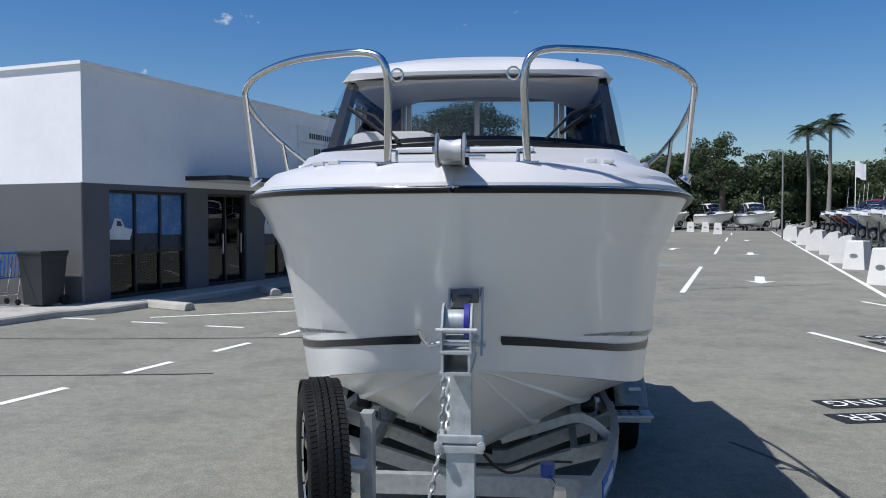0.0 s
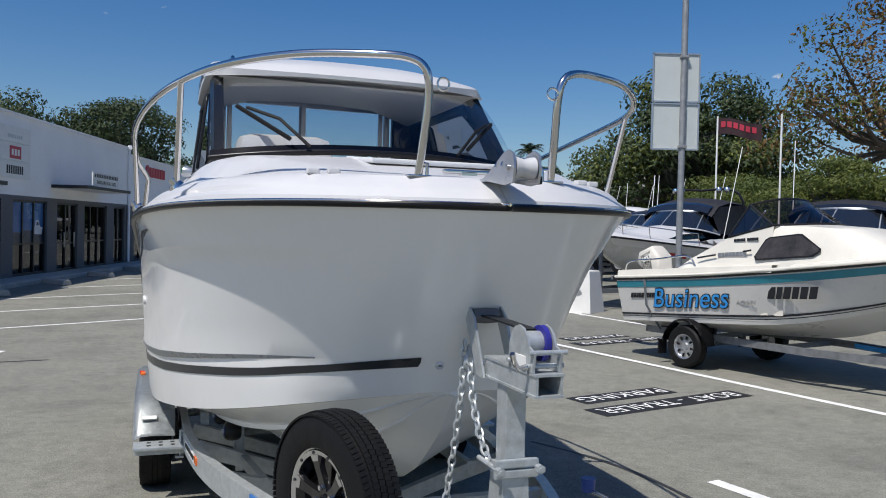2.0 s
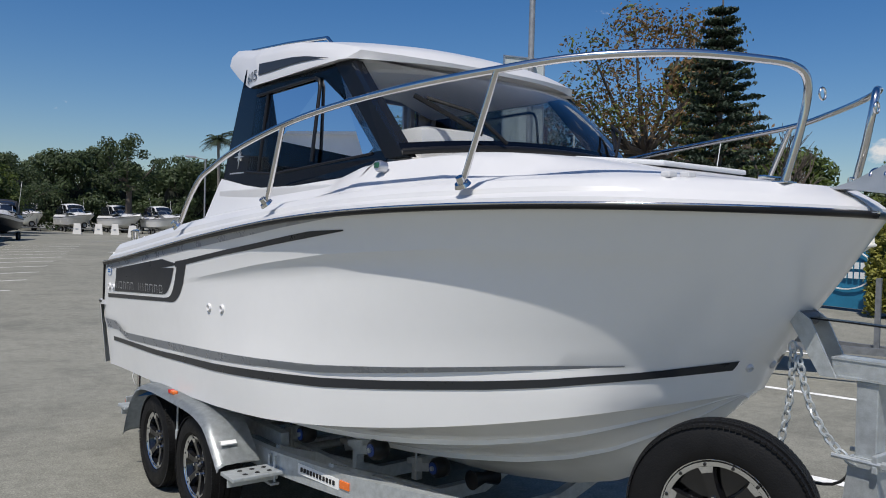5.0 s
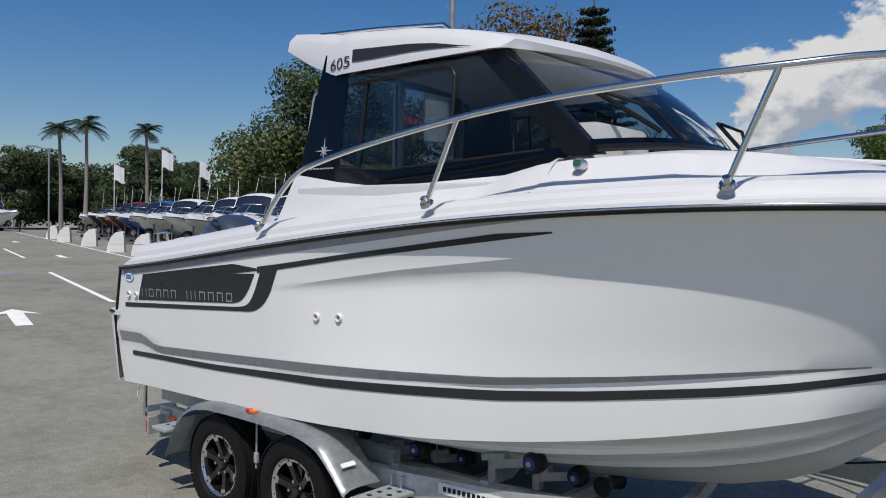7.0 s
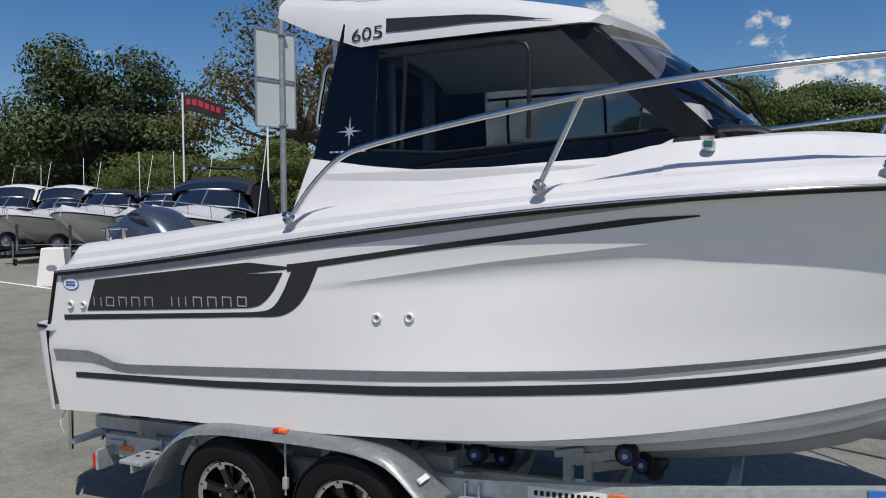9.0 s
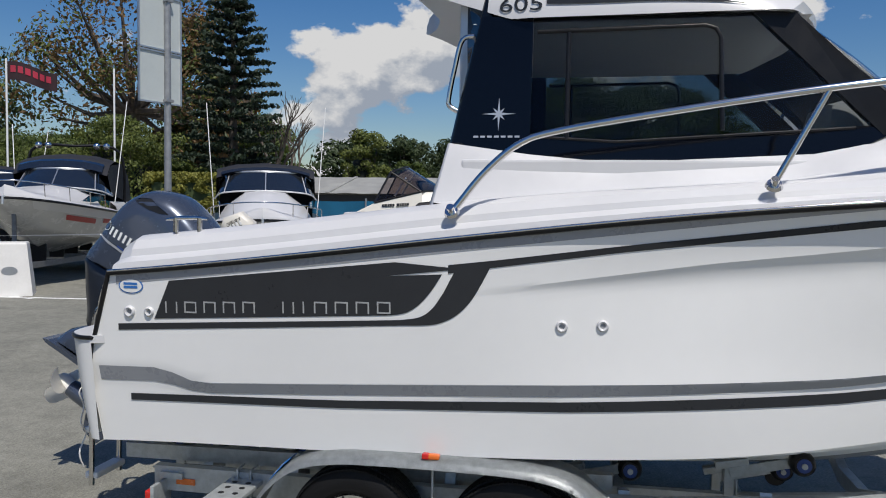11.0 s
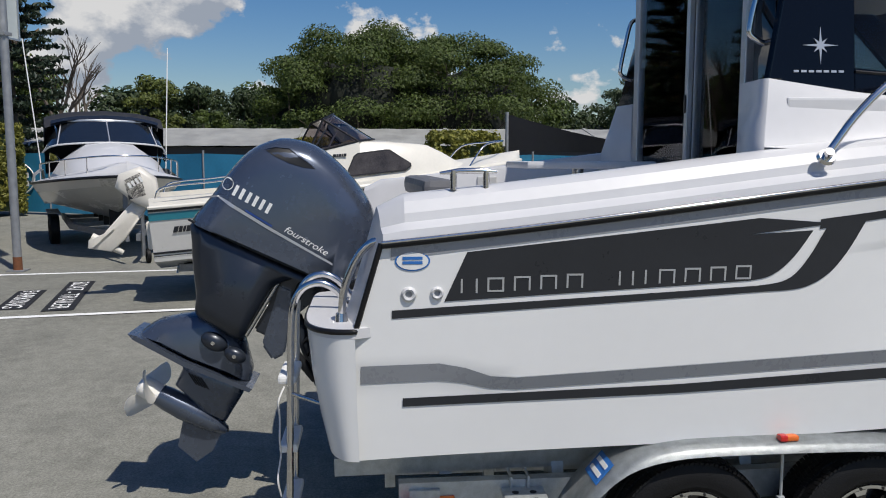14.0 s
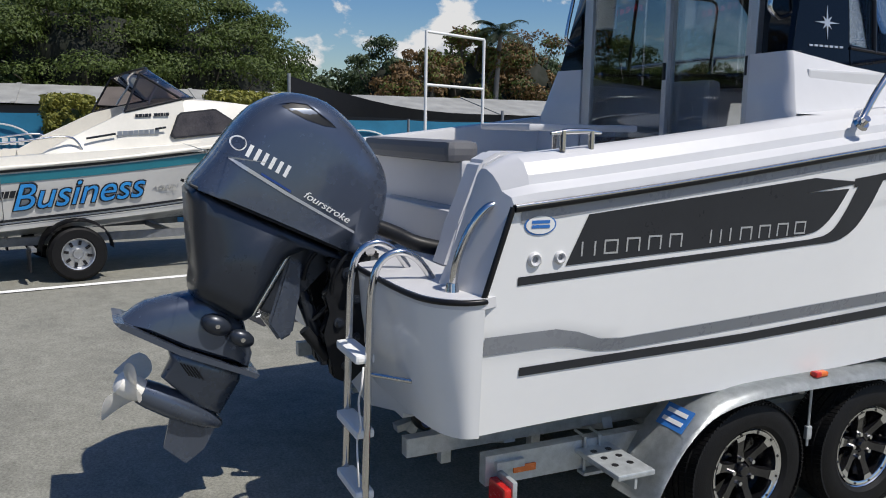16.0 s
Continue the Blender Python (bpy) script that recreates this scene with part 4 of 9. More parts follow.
    # sidelight
    m = Matrix.Translation((sgn * 0.975, 1.988, 2.025))
    nav = part("sidelight", lathe(bmesh.new(), [(0, -0.02), (0.026, -0.02), (0.027, 0.012), (0.022, 0.024), (0, 0.026)], m @ pose(0, 0, 0, 0, -10 if sgn > 0 else 10, 0) @ Matrix.Diagonal((sgn, 1, 1, 1)), 20), ALLOY, boat, "small navigation sidelight", smooth=40)
    part("lens", B((sgn * 0.997, 1.988, 2.03), (0.016, 0.034, 0.026), 0.005), GREENLENS if sgn < 0 else REDLENS, nav)

rows = []
for i in range(9):
    y = 2.42 + 1.46 * i / 8
    rows.append([(0.80 * k, y, 2.596 + (0.115 * (1 - k ** 4) * i / 8)) for k in (-1, -0.6, -0.2, 0.2, 0.6, 1)])
part("headlining", sheet_mesh(rows), WHITEPAINT, boat, "white cabin headlining", smooth=60)

# sliding door and after bulkhead
GLAZE_Y = 3.935
for sgn in (-1, 1):
    rows = []
    for z in (2.046, 2.2, 2.4, 2.6, 2.74):
        xo, yo = SIDE_X(3.9, z) + 0.002, 3.955 - 0.2055 * (z - 2.046)
        rows.append([(sgn * x, y, z) for x, y in ((xo - 0.02, yo - 0.05), (xo, yo), (xo - 0.02, yo + 0.012), (0.70, GLAZE_Y - 0.012), (0.665, GLAZE_Y - 0.015), (0.665, GLAZE_Y - 0.06))])
    part("black_quarter", sheet_mesh(rows), BLACKGLASS, boat, "gloss black corner panel beside the door", smooth=25)
door = part("door_frame", bmesh.new(), ALLOY, boat, "silver framed sliding cabin door")
bm = bmesh.new()
for x in (-0.67, 0.63):
    box(bm, (x, GLAZE_Y, 1.895), (0.045, 0.05, 1.75), None, 0.006)
box(bm, (-0.02, GLAZE_Y, 2.752), (1.34, 0.05, 0.04), None, 0.006)
box(bm, (-0.02, GLAZE_Y, 1.03), (1.34, 0.06, 0.03), None, 0.006)
bm.to_mesh(door.data)
bm.free()
for x0, x1, dy in ((-0.105, 0.60, 0.02), (-0.64, -0.06, -0.015)):
    leaf = part("door_leaf", bmesh.new(), ALLOY, boat, "glazed sliding door leaf")
    bm = bmesh.new()
    for x in (x0 + 0.018, x1 - 0.018):
        box(bm, (x, GLAZE_Y + dy, 1.893), (0.036, 0.026, 1.686), None, 0.004)
    for z in (1.07, 2.71):
        box(bm, ((x0 + x1) / 2, GLAZE_Y + dy, z), (x1 - x0 - 0.07, 0.024, 0.05), None, 0.004)
    bm.to_mesh(leaf.data)
    bm.free()
    o = part("pane", B(((x0 + x1) / 2, GLAZE_Y + dy, 1.893), (x1 - x0 - 0.07, 0.006, 1.60)), SMOKE, leaf)
    o.visible_shadow = False
    part("latch", B((x0 + 0.018, GLAZE_Y + dy + 0.016, 2.0), (0.018, 0.008, 0.09), 0.003), BLACKPLASTIC, leaf)

# inside the cabin
part("cabin_floor", B((0, 2.95, 1.18), (1.9, 1.9, 0.03)), TEAK, boat)
for sgn in (-1, 1):
    part("cabin_lining", B((sgn * 0.93, 2.95, 1.58), (0.03, 1.9, 0.78), 0.01), DECKWHITE, boat)
part("dashboard", B((0.0, 2.20, 1.95), (1.58, 0.34, 0.30), 0.05), DECKWHITE, boat, smooth=40)
part("helm_console", B((-0.48, 2.18, 2.13), (0.50, 0.30, 0.24), 0.08), DECKWHITE, boat, "white moulded helm console", smooth=40)
wheel = part("steering_wheel", tube(bmesh.new(), [(-0.45 + 0.17 * math.cos(a), 2.55 - 0.06 * math.sin(a), 1.93 + 0.16 * math.sin(a)) for a in (2 * math.pi * k / 24 for k in range(24))], 0.014, 8, True), BLACKPLASTIC, boat, "black steering wheel", smooth=60)
for x in (-0.45, 0.5):
    part("cabin_seat", B((x, 3.05, 1.55), (0.44, 0.44, 0.12), 0.05), CUSHIONLIGHT, boat, "pale grey helm seat")
    part("seat_back", B((x, 3.27, 1.80), (0.44, 0.10, 0.40), 0.04), CUSHIONLIGHT, boat)
    part("seat_base", B((x, 3.05, 1.34), (0.34, 0.34, 0.30), 0.02), DECKWHITE, boat)
part("galley_unit", B((0.70, 3.45, 1.42), (0.36, 0.7, 0.46), 0.02), TEAK, boat, "brown timber galley unit")
part("galley_top", B((0.70, 3.45, 1.665), (0.38, 0.72, 0.03), 0.01), DECKWHITE, boat)

# ---- deck hardware ----
def mirrored(pts, sgn):
    return [(abs(p[0]) * sgn, p[1], p[2]) for p in pts]


for sgn in (-1, 1):
    top = [(0.258, 0.50, 1.945), (0.250, 0.46, 2.10), (0.246, 0.435, 2.23), (0.260, 0.43, 2.305), (0.31, 0.447, 2.342), (0.42, 0.49, 2.354), (0.66, 0.66, 2.366), (0.88, 0.90, 2.356), (1.025, 1.16, 2.330), (1.13, 1.55, 2.306), (1.20, 2.0, 2.272), (1.232, 2.45, 2.223), (1.225, 3.0, 2.145), (1.175, 3.45, 2.075), (1.178, 3.62, 2.02), (1.19, 3.76, 1.90), (1.20, 3.86, 1.775), (1.212, 3.889, 1.742)]
    rail = part("bow_rail", tube(bmesh.new(), smooth_path(mirrored(top, sgn), 7), 0.0145, 10), STEEL, boat, "polished stainless bow rail", smooth=60)
    for foot, head in (((1.038, 1.337, 1.927), (1.030, 1.17, 2.326)), ((1.216, 2.633, 1.863), (1.230, 2.45, 2.220))):
        part("stanchion", tube(bmesh.new(), mirrored([foot, head], sgn), 0.0125, 10), STEEL, rail, smooth=60)
    for p, nrm in (((1.038, 1.337, 1.922), (0.55, -0.1, 0.8)), ((1.218, 2.633, 1.858), (0.7, 0, 0.7)), ((1.214, 3.889, 1.738), (0.8, 0.1, 0.6))):
        q = Vector((abs(p[0]) * sgn, p[1], p[2]))
        nn = Vector((nrm[0] * sgn, nrm[1], nrm[2])).normalized()
        bm = cyl(bmesh.new(), q - nn * 0.004, q + nn * 0.010, 0.034, 0.028, 18)
        cyl(bm, q, q + nn * 0.035, 0.018, 0.016, 14)
        part("rail_foot", bm, STEEL, rail, smooth=40)
    bm = B((0.258 * sgn, 0.50, 1.948), (0.085, 0.05, 0.008), 0.003)
    tube(bm, [(0.225 * sgn, 0.50, 1.95), (0.225 * sgn, 0.50, 1.992), (0.258 * sgn, 0.498, 1.996)], 0.007, 8)
    part("rail_foot", bm, STEEL, rail, smooth=40)
    ring = [(0.228 * sgn - sgn * 0.021 + 0.021 * math.cos(a), 0.40, 2.255 + 0.021 * math.sin(a)) for a in (2 * math.pi * k / 18 for k in range(18))]
    part("lamp_ring", tube(bmesh.new(), ring, 0.004, 6, True), STEEL, rail, smooth=60)
    # white deck fillers and low cleats
    for x, y in ((0.51, 0.72), (0.58, 0.75)):
        z = deck_height(x, y, 0.3)
        part("deck_cleat", B((x * sgn, y, z + 0.002), (0.045, 0.040, 0.022), 0.006), DECKWHITE, boat, "small white deck fitting")

# bow roller
bm = bmesh.new()
for x in (-0.045, 0.045):
    prism(bm, [(0.43, 1.940), (0.23, 1.912), (0.170, 1.918), (0.158, 1.965), (0.168, 2.010), (0.205, 2.026), (0.245, 2.018), (0.36, 1.962)], lambda a, b, d: Vector((x - 0.004 + d, a, b)), 0.008)
box(bm, (0, 0.33, 1.938), (0.10, 0.22, 0.010))
roller = part("bow_roller", bm, ALLOY, boat, "metal bow roller fairlead", smooth=None)
part("roller", lathe(bmesh.new(), [(0.010, -0.036), (0.036, -0.036), (0.034, -0.02), (0.027, 0.0), (0.034, 0.02), (0.036, 0.036), (0.010, 0.036)], Matrix.Translation((0, 0.195, 1.968)), 22), DECKWHITE, roller, "white roller", smooth=40)
part("pin", cyl(bmesh.new(), (-0.06, 0.195, 1.968), (0.065, 0.195, 1.968), 0.010), STEEL, roller)
part("rubber_stop", B((0.055, 0.19, 1.930), (0.016, 0.028, 0.028), 0.006), BLACKPLASTIC, roller)
for y in (0.30, 0.25):
    loop = [(0.052 * math.cos(a), y, 1.975 + 0.030 * math.sin(a)) for a in (math.pi * k / 10 for k in range(11))]
    part("hoop", tube(bmesh.new(), loop, 0.005, 6), STEEL, roller, smooth=60)
# hatch on the foredeck and a cleat
zz = deck_height(0, 1.15, 0.6)
part("deck_hatch", B((0, 1.22, zz + 0.010), (0.60, 0.48, 0.022), 0.008, Matrix.Rotation(radians(5.5), 3, "X")), NONSKID, boat, "low foredeck hatch")
bm = B((0.0, 0.68, 1.985), (0.20, 0.03, 0.016), 0.006)
box(bm, (0, 0.68, 1.965), (0.06, 0.03, 0.04))
part("cleat", bm, STEEL, boat, "stainless mooring cleat")

# ---- cockpit and stern fittings ----
part("aft_seat", B((0, 5.02, 1.29), (1.2, 0.40, 0.10), 0.03), CUSHIONLIGHT, boat, "pale cockpit seat cushion")
part("seat_bolster", B((0.28, 5.20, 1.585), (1.05, 0.16, 0.10), 0.035), CUSHION, boat, "grey padded seat bolster")
part("seat_backrest", B((0.28, 5.18, 1.40), (1.05, 0.06, 0.30), 0.02), DECKWHITE, boat)
bm = prism(bmesh.new(), [(5.10, 1.13), (5.46, 1.13), (5.40, 1.30), (5.30, 1.56), (5.22, 1.60), (5.08, 1.60)], lambda a, b, d: Vector((-0.62 + d, a, b)), 0.14)
bmesh.ops.bevel(bm, geom=bm.edges[:], offset=0.015, segments=2, affect="EDGES")
part("transom_pier", bm, DECKWHITE, boat, smooth=40)
bm = B((0.20, 4.42, 1.70), (0.50, 0.66, 0.035), 0.012)
tbl = part("cockpit_table", bm, DECKWHITE, boat, "white folding cockpit table", smooth=40)
part("table_leg", cyl(bmesh.new(), (0.20, 4.42, 1.02), (0.20, 4.42, 1.69), 0.03), STEEL, tbl, smooth=50)
bm = tube(bmesh.new(), [(-1.08, 5.06, 1.685), (-1.08, 5.12, 1.690), (-1.08, 5.20, 1.688), (-1.08, 5.27, 1.680)], [0.006, 0.011, 0.011, 0.006], 8)
for y in (5.10, 5.22):
    cyl(bm, (-1.08, y, 1.62), (-1.08, y, 1.69), 0.012)
part("stern_cleat", bm, STEEL, boat, "stainless stern cleat", smooth=50)
part("side_vent", B((0.98, 4.75, 1.55), (0.02, 0.12, 0.14), 0.004), HEADLINER, boat)
pts = smooth_path([(-1.06, 5.63, 1.135), (-1.075, 5.62, 1.25), (-1.09, 5.58, 1.36), (-1.10, 5.53, 1.425), (-1.10, 5.485, 1.44)], 6)
part("stern_handrail", tube(bmesh.new(), pts, 0.0145, 10), STEEL, boat, "stainless stern handrail", smooth=60)
part("rail_socket", cyl(bmesh.new(), (-1.06, 5.63, 1.128), (-1.06, 5.63, 1.17), 0.028, 0.02), STEEL, boat, smooth=50)

ladder = thing("boarding_ladder", "stainless boarding ladder with plastic-wrapped treads on the transom", "ladder", Matrix.Translation((-0.70, 5.75, 1.13)))
for x in (-0.82, -0.58):
    pts = smooth_path([(x, 5.60, 1.14), (x, 5.66, 1.215), (x, 5.73, 1.245), (x, 5.80, 1.215), (x, 5.835, 1.12), (x, 5.845, 0.9), (x, 5.855, 0.5), (x, 5.86, 0.28)], 6)
    part("stile", tube(bmesh.new(), pts, 0.0145, 10), STEEL, ladder, smooth=60)
for z in (0.885, 0.60, 0.36):
    t = part("tread", B((-0.70, 5.86, z - 0.03), (0.25, 0.075, 0.035), 0.012), WHITEPAINT, ladder, "tread wrapped in white plastic")
part("crossbar", tube(bmesh.new(), [(-0.82, 5.845, 0.84), (-0.58, 5.845, 0.84)], 0.010, 8), STEEL, ladder, smooth=60)
part("strut", tube(bmesh.new(), [(-0.82, 5.845, 0.80), (-0.93, 5.72, 0.79), (-0.93, 5.70, 0.83), (-0.82, 5.70, 0.86)], 0.009, 8), STEEL, ladder, smooth=60)
cord = smooth_path([(-0.83, 5.87, 0.83), (-0.87, 5.89, 0.78), (-0.835, 5.89, 0.70), (-0.86, 5.89, 0.62), (-0.82, 5.89, 0.55), (-0.86, 5.90, 0.46), (-0.84, 5.89, 0.38)], 5)
part("cord", tube(bmesh.new(), cord, 0.004, 5), ROPE, ladder, "loose white cord", smooth=60)

# ---- outboard motor, trimmed up ----
motor = thing("outboard_motor", "dark blue-grey outboard motor tilted up with a white propeller", "outboard motor", Matrix.Translation((0, 5.75, 1.1)))
YZ = lambda a, b, d: Vector((d, a, b))
cowl = smooth_path([(6.372, 1.452, 0), (6.28, 1.560, 0), (6.188, 1.682, 0), (6.097, 1.773, 0), (6.0, 1.820, 0), (5.91, 1.830, 0), (5.785, 1.797, 0), (5.677, 1.714, 0), (5.588, 1.612, 0), (5.520, 1.505, 0), (5.506, 1.405, 0), (5.530, 1.262, 0), (5.575, 1.150, 0), (5.625, 1.108, 0), (5.80, 1.185, 0), (6.0, 1.279, 0), (6.2, 1.372, 0), (6.34, 1.435, 0)], 3, True)
bm = pillow(bmesh.new(), [(p.x, p.y) for p in cowl], YZ, 0.215, 2.5, 10, (6.0, 1.285), 0.70)
bmesh.ops.recalc_face_normals(bm, faces=bm.faces)
cowl_skin = BVHTree.FromBMesh(bm)
part("cowl", bm, MOTORBLUE, motor, "glossy dark blue-grey cowl", smooth=60)
lower = smooth_path([(6.366, 1.444, 0), (6.378, 1.35, 0), (6.376, 1.22, 0), (6.366, 1.08, 0), (6.372, 0.985, 0), (6.30, 0.93, 0), (6.16, 0.85, 0), (6.10, 0.93, 0), (6.045, 1.02, 0), (5.985, 1.11, 0), (5.92, 1.145, 0), (5.84, 1.155, 0), (5.70, 1.095, 0), (5.635, 1.085, 0), (5.80, 1.175, 0), (6.0, 1.270, 0), (6.2, 1.364, 0)], 3, True)
part("lower_cowl", pillow(bmesh.new(), [(p.x, p.y) for p in lower], YZ, 0.185, 2.8, 8, (6.15, 1.24), 0.72), MOTORDARK, motor, "dark lower casing", smooth=60)
seam = [(6.372, 1.448), (6.2, 1.367), (6.0, 1.273), (5.8, 1.180), (5.63, 1.100)]
for sgn in (-1, 1):
    part("seam", tube(bmesh.new(), [(sgn * (0.203 - 0.05 * (abs(i - 2) / 2) ** 3), a, b) for i, (a, b) in enumerate(seam)], 0.007, 6), MOTORBLACK, motor, smooth=60)
    def mark(name, outline, mat, out=0.002, label=""):
        return decal(name, outline, mat, motor, out, sgn, label, 0.04, cowl_skin)
    mark("air_intake", [(6.004, 1.768), (5.960, 1.781), (5.90, 1.776), (5.84, 1.742), (5.778, 1.684), (5.83, 1.690), (5.90, 1.712), (5.96, 1.742)], MOTORBLACK, 0.002, "black air intake slot")
    mark("intake_lip", [(6.020, 1.772), (5.962, 1.790), (5.895, 1.784), (5.765, 1.678), (5.90, 1.776), (5.960, 1.781)], MOTORBLUE, 0.006)
    d, u = Vector((-0.874, -0.486)), Vector((-0.486, 0.874))
    for k in range(6):
        o = Vector((6.150, 1.590)) + d * 0.034 * k
        mark("badge_bar", [tuple(o + d * i + u * j) for i, j in ((0, -0.026), (0.016, -0.026), (0.016, 0.026), (0, 0.026))], WHITEPAINT)
    o = Vector((6.182, 1.617))
    mark("badge_ring", [(o.x + 0.030 * math.cos(a), o.y + 0.030 * math.sin(a)) for a in (2 * math.pi * k / 20 for k in range(20))], WHITEPAINT)
    mark("badge_disc", [(o.x + 0.023 * math.cos(a), o.y + 0.023 * math.sin(a)) for a in (2 * math.pi * k / 20 for k in range(20))], MOTORBLUE, 0.004)
    mark("side_flash", [(6.262, 1.585), (6.18, 1.520), (6.0, 1.405), (5.705, 1.232), (5.705, 1.243), (6.0, 1.421), (6.18, 1.538)], SILVERLETTER, 0.003, "silver and blue flash line")
    mark("flash_line", [(6.10, 1.489), (5.98, 1.414), (5.98, 1.424), (6.10, 1.500)], CHROMEBLUE, 0.005)
    xa = Vector((0, -0.853, -0.523)) if sgn < 0 else Vector((0, 0.853, 0.523))
    up = Vector((0, -0.523, 0.853))
    c0 = film_point(cowl_skin, 5.832, 1.338, 0.002, sgn, Vector((sgn * 0.21, 5.832, 1.338)))
    mt = Matrix.Translation(c0) @ Matrix((xa, up, xa.cross(up))).transposed().to_4x4()
    part("lettering", text_mesh("fourstroke", 0.044, mt, 0.003, shear=0.25, xscale=1.2), WHITEPAINT, motor, "white fourstroke lettering")
# leg, plates, gearcase
part("mid_leg", pillow(bmesh.new(), [(6.30, 1.00), (6.375, 0.985), (6.47, 0.972), (6.555, 0.955), (6.600, 0.930), (6.655, 0.890), (6.43, 0.765), (6.13, 0.635), (6.115, 0.694), (6.150, 0.845), (6.20, 0.90)], YZ, 0.115, 2.2, 6, (6.35, 0.80), 0.62), MOTORBLUE, motor, smooth=40)
part("cavitation_plate", prism(bmesh.new(), [(6.680, 0.905), (6.655, 0.875), (6.43, 0.742), (6.12, 0.605), (6.105, 0.622), (6.42, 0.765), (6.64, 0.895)], lambda a, b, d: Vector((-0.14 + d, a, b)), 0.28), MOTORBLUE, motor)
leg = [(6.47, 0.745), (6.46, 0.70), (6.50, 0.62), (6.36, 0.47), (6.26, 0.42), (6.17, 0.565), (6.16, 0.62)]
part("lower_leg", pillow(bmesh.new(), leg, YZ, 0.050, 2.4, 5, None, 0.6), MOTORBLUE, motor, smooth=40)
axis = Vector((0, 0.857, 0.515)).normalized()
hub = Vector((0, 6.590, 0.572))
mg = Matrix.Translation(hub) @ axis.to_track_quat("X", "Z").to_matrix().to_4x4()
part("gearcase", lathe(bmesh.new(), [(0.0, -0.40), (0.022, -0.385), (0.046, -0.32), (0.058, -0.24), (0.062, -0.15), (0.060, -0.06), (0.054, -0.012), (0.0, -0.012)], mg, 24), MOTORBLUE, motor, smooth=50)
part("skeg", prism(bmesh.new(), [(6.46, 0.475), (6.28, 0.365), (6.33, 0.27), (6.41, 0.215), (6.50, 0.30)], lambda a, b, d: Vector((-0.008 + d, a, b)), 0.016), MOTORBLUE, motor)
prop = part("propeller", lathe(bmesh.new(), [(0.0, -0.012), (0.048, -0.012), (0.054, 0.03), (0.050, 0.085), (0.030, 0.10), (0.0, 0.10)], mg, 24), PROPWHITE, motor, "white three-bladed propeller", smooth=40)
for k in range(3):
    bm = bmesh.new()
    rows = []
    a0 = 2 * math.pi * k / 3 + math.pi / 2 + 0.95
    for i in range(7):
        r = 0.045 + 0.130 * i / 6
        half = 0.62 * math.sin(math.pi * (0.18 + 0.76 * i / 6))
        rows.append([mg @ Vector((0.040 + 0.075 * q * math.sin(math.pi * (0.18 + 0.76 * i / 6)) * (0.05 / r) ** 0.3 + 0.02 * i / 6, r * math.cos(a0 + q * half), r * math.sin(a0 + q * half))) for q in (-1, -0.5, 0, 0.5, 1)])
    sheet(bm, rows)
    bmesh.ops.solidify(bm, geom=bm.faces[:], thickness=0.006)
    part("blade", bm, PROPWHITE, prop, smooth=50)
for k in range(5):
    part("grille_slot", B((-0.048, 6.405 - 0.014 * k, 0.655 - 0.006 * k), (0.012, 0.006, 0.07), 0, Matrix.Rotation(radians(-31), 3, "X")), MOTORBLACK, motor)
for c, r in (((-0.125, 6.280, 0.857), 0.048), ((-0.145, 6.180, 0.793), 0.040)):
    bm = bmesh.new()
    bmesh.ops.create_uvsphere(bm, u_segments=22, v_segments=12, radius=r, matrix=Matrix.Translation(c) @ Matrix.Rotation(radians(27), 4, "X") @ Matrix.Diagonal((0.8, 1.4, 0.92, 1)))
    cap = part("trim_housing", bm, MOTORDARK, motor, smooth=60)
    part("cap_bolt", cyl(bmesh.new(), (c[0] - r * 0.83, c[1], c[2]), (c[0] - r * 0.70, c[1], c[2]), 0.010, None, 8), STEEL, cap)
part("trim_ram", tube(bmesh.new(), [(-0.125, 6.13, 0.885), (-0.125, 5.955, 1.165)], 0.012, 10), STEEL, motor, "bright trim ram", smooth=60)
def bracket(name, outline, x0, w, mat, label="", bev=0.012):
    bm = prism(bmesh.new(), outline, lambda a, b, d: Vector((x0 + d, a, b)), w)
    bmesh.ops.bevel(bm, geom=bm.edges[:], offset=bev, segments=2, affect="EDGES")
    return part(name, bm, mat, motor, label, smooth=40)


bracket("swivel_bracket", [(6.02, 0.86), (6.10, 0.90), (5.94, 1.17), (5.80, 1.16), (5.78, 1.06), (5.88, 0.98)], -0.09, 0.18, MOTORDARK)
bracket("swivel_arm", [(5.90, 1.10), (5.965, 1.13), (6.06, 0.83), (6.01, 0.75), (5.95, 0.78), (5.92, 0.95)], -0.105, 0.21, MOTORBLUE, "dark blue-grey swivel arm")
for x in (-0.17, 0.11):
    clamp = bracket("clamp_bracket", [(5.57, 1.14), (5.76, 1.16), (5.81, 1.10), (5.785, 1.02), (5.83, 0.95), (5.79, 0.88), (5.84, 0.78), (5.80, 0.70), (5.79, 0.58), (5.71, 0.54), (5.60, 0.64), (5.585, 0.9)], x, 0.06, MOTORBLACK, "black clamp bracket", 0.010)
    for y, z, r in ((5.72, 1.05, 0.026), (5.68, 0.93, 0.020), (5.76, 0.83, 0.024), (5.68, 0.76, 0.018), (5.73, 0.63, 0.020)):
        part("bolt", lathe(bmesh.new(), [(0.0, 0.0), (r, 0.0), (r, 0.008), (r * 0.55, 0.010), (r * 0.55, 0.018), (0.0, 0.018)], Matrix.Translation((x, y, z)) @ Matrix.Diagonal((-1, 1, 1, 1)), 14), MOTORDARK, clamp, smooth=40)
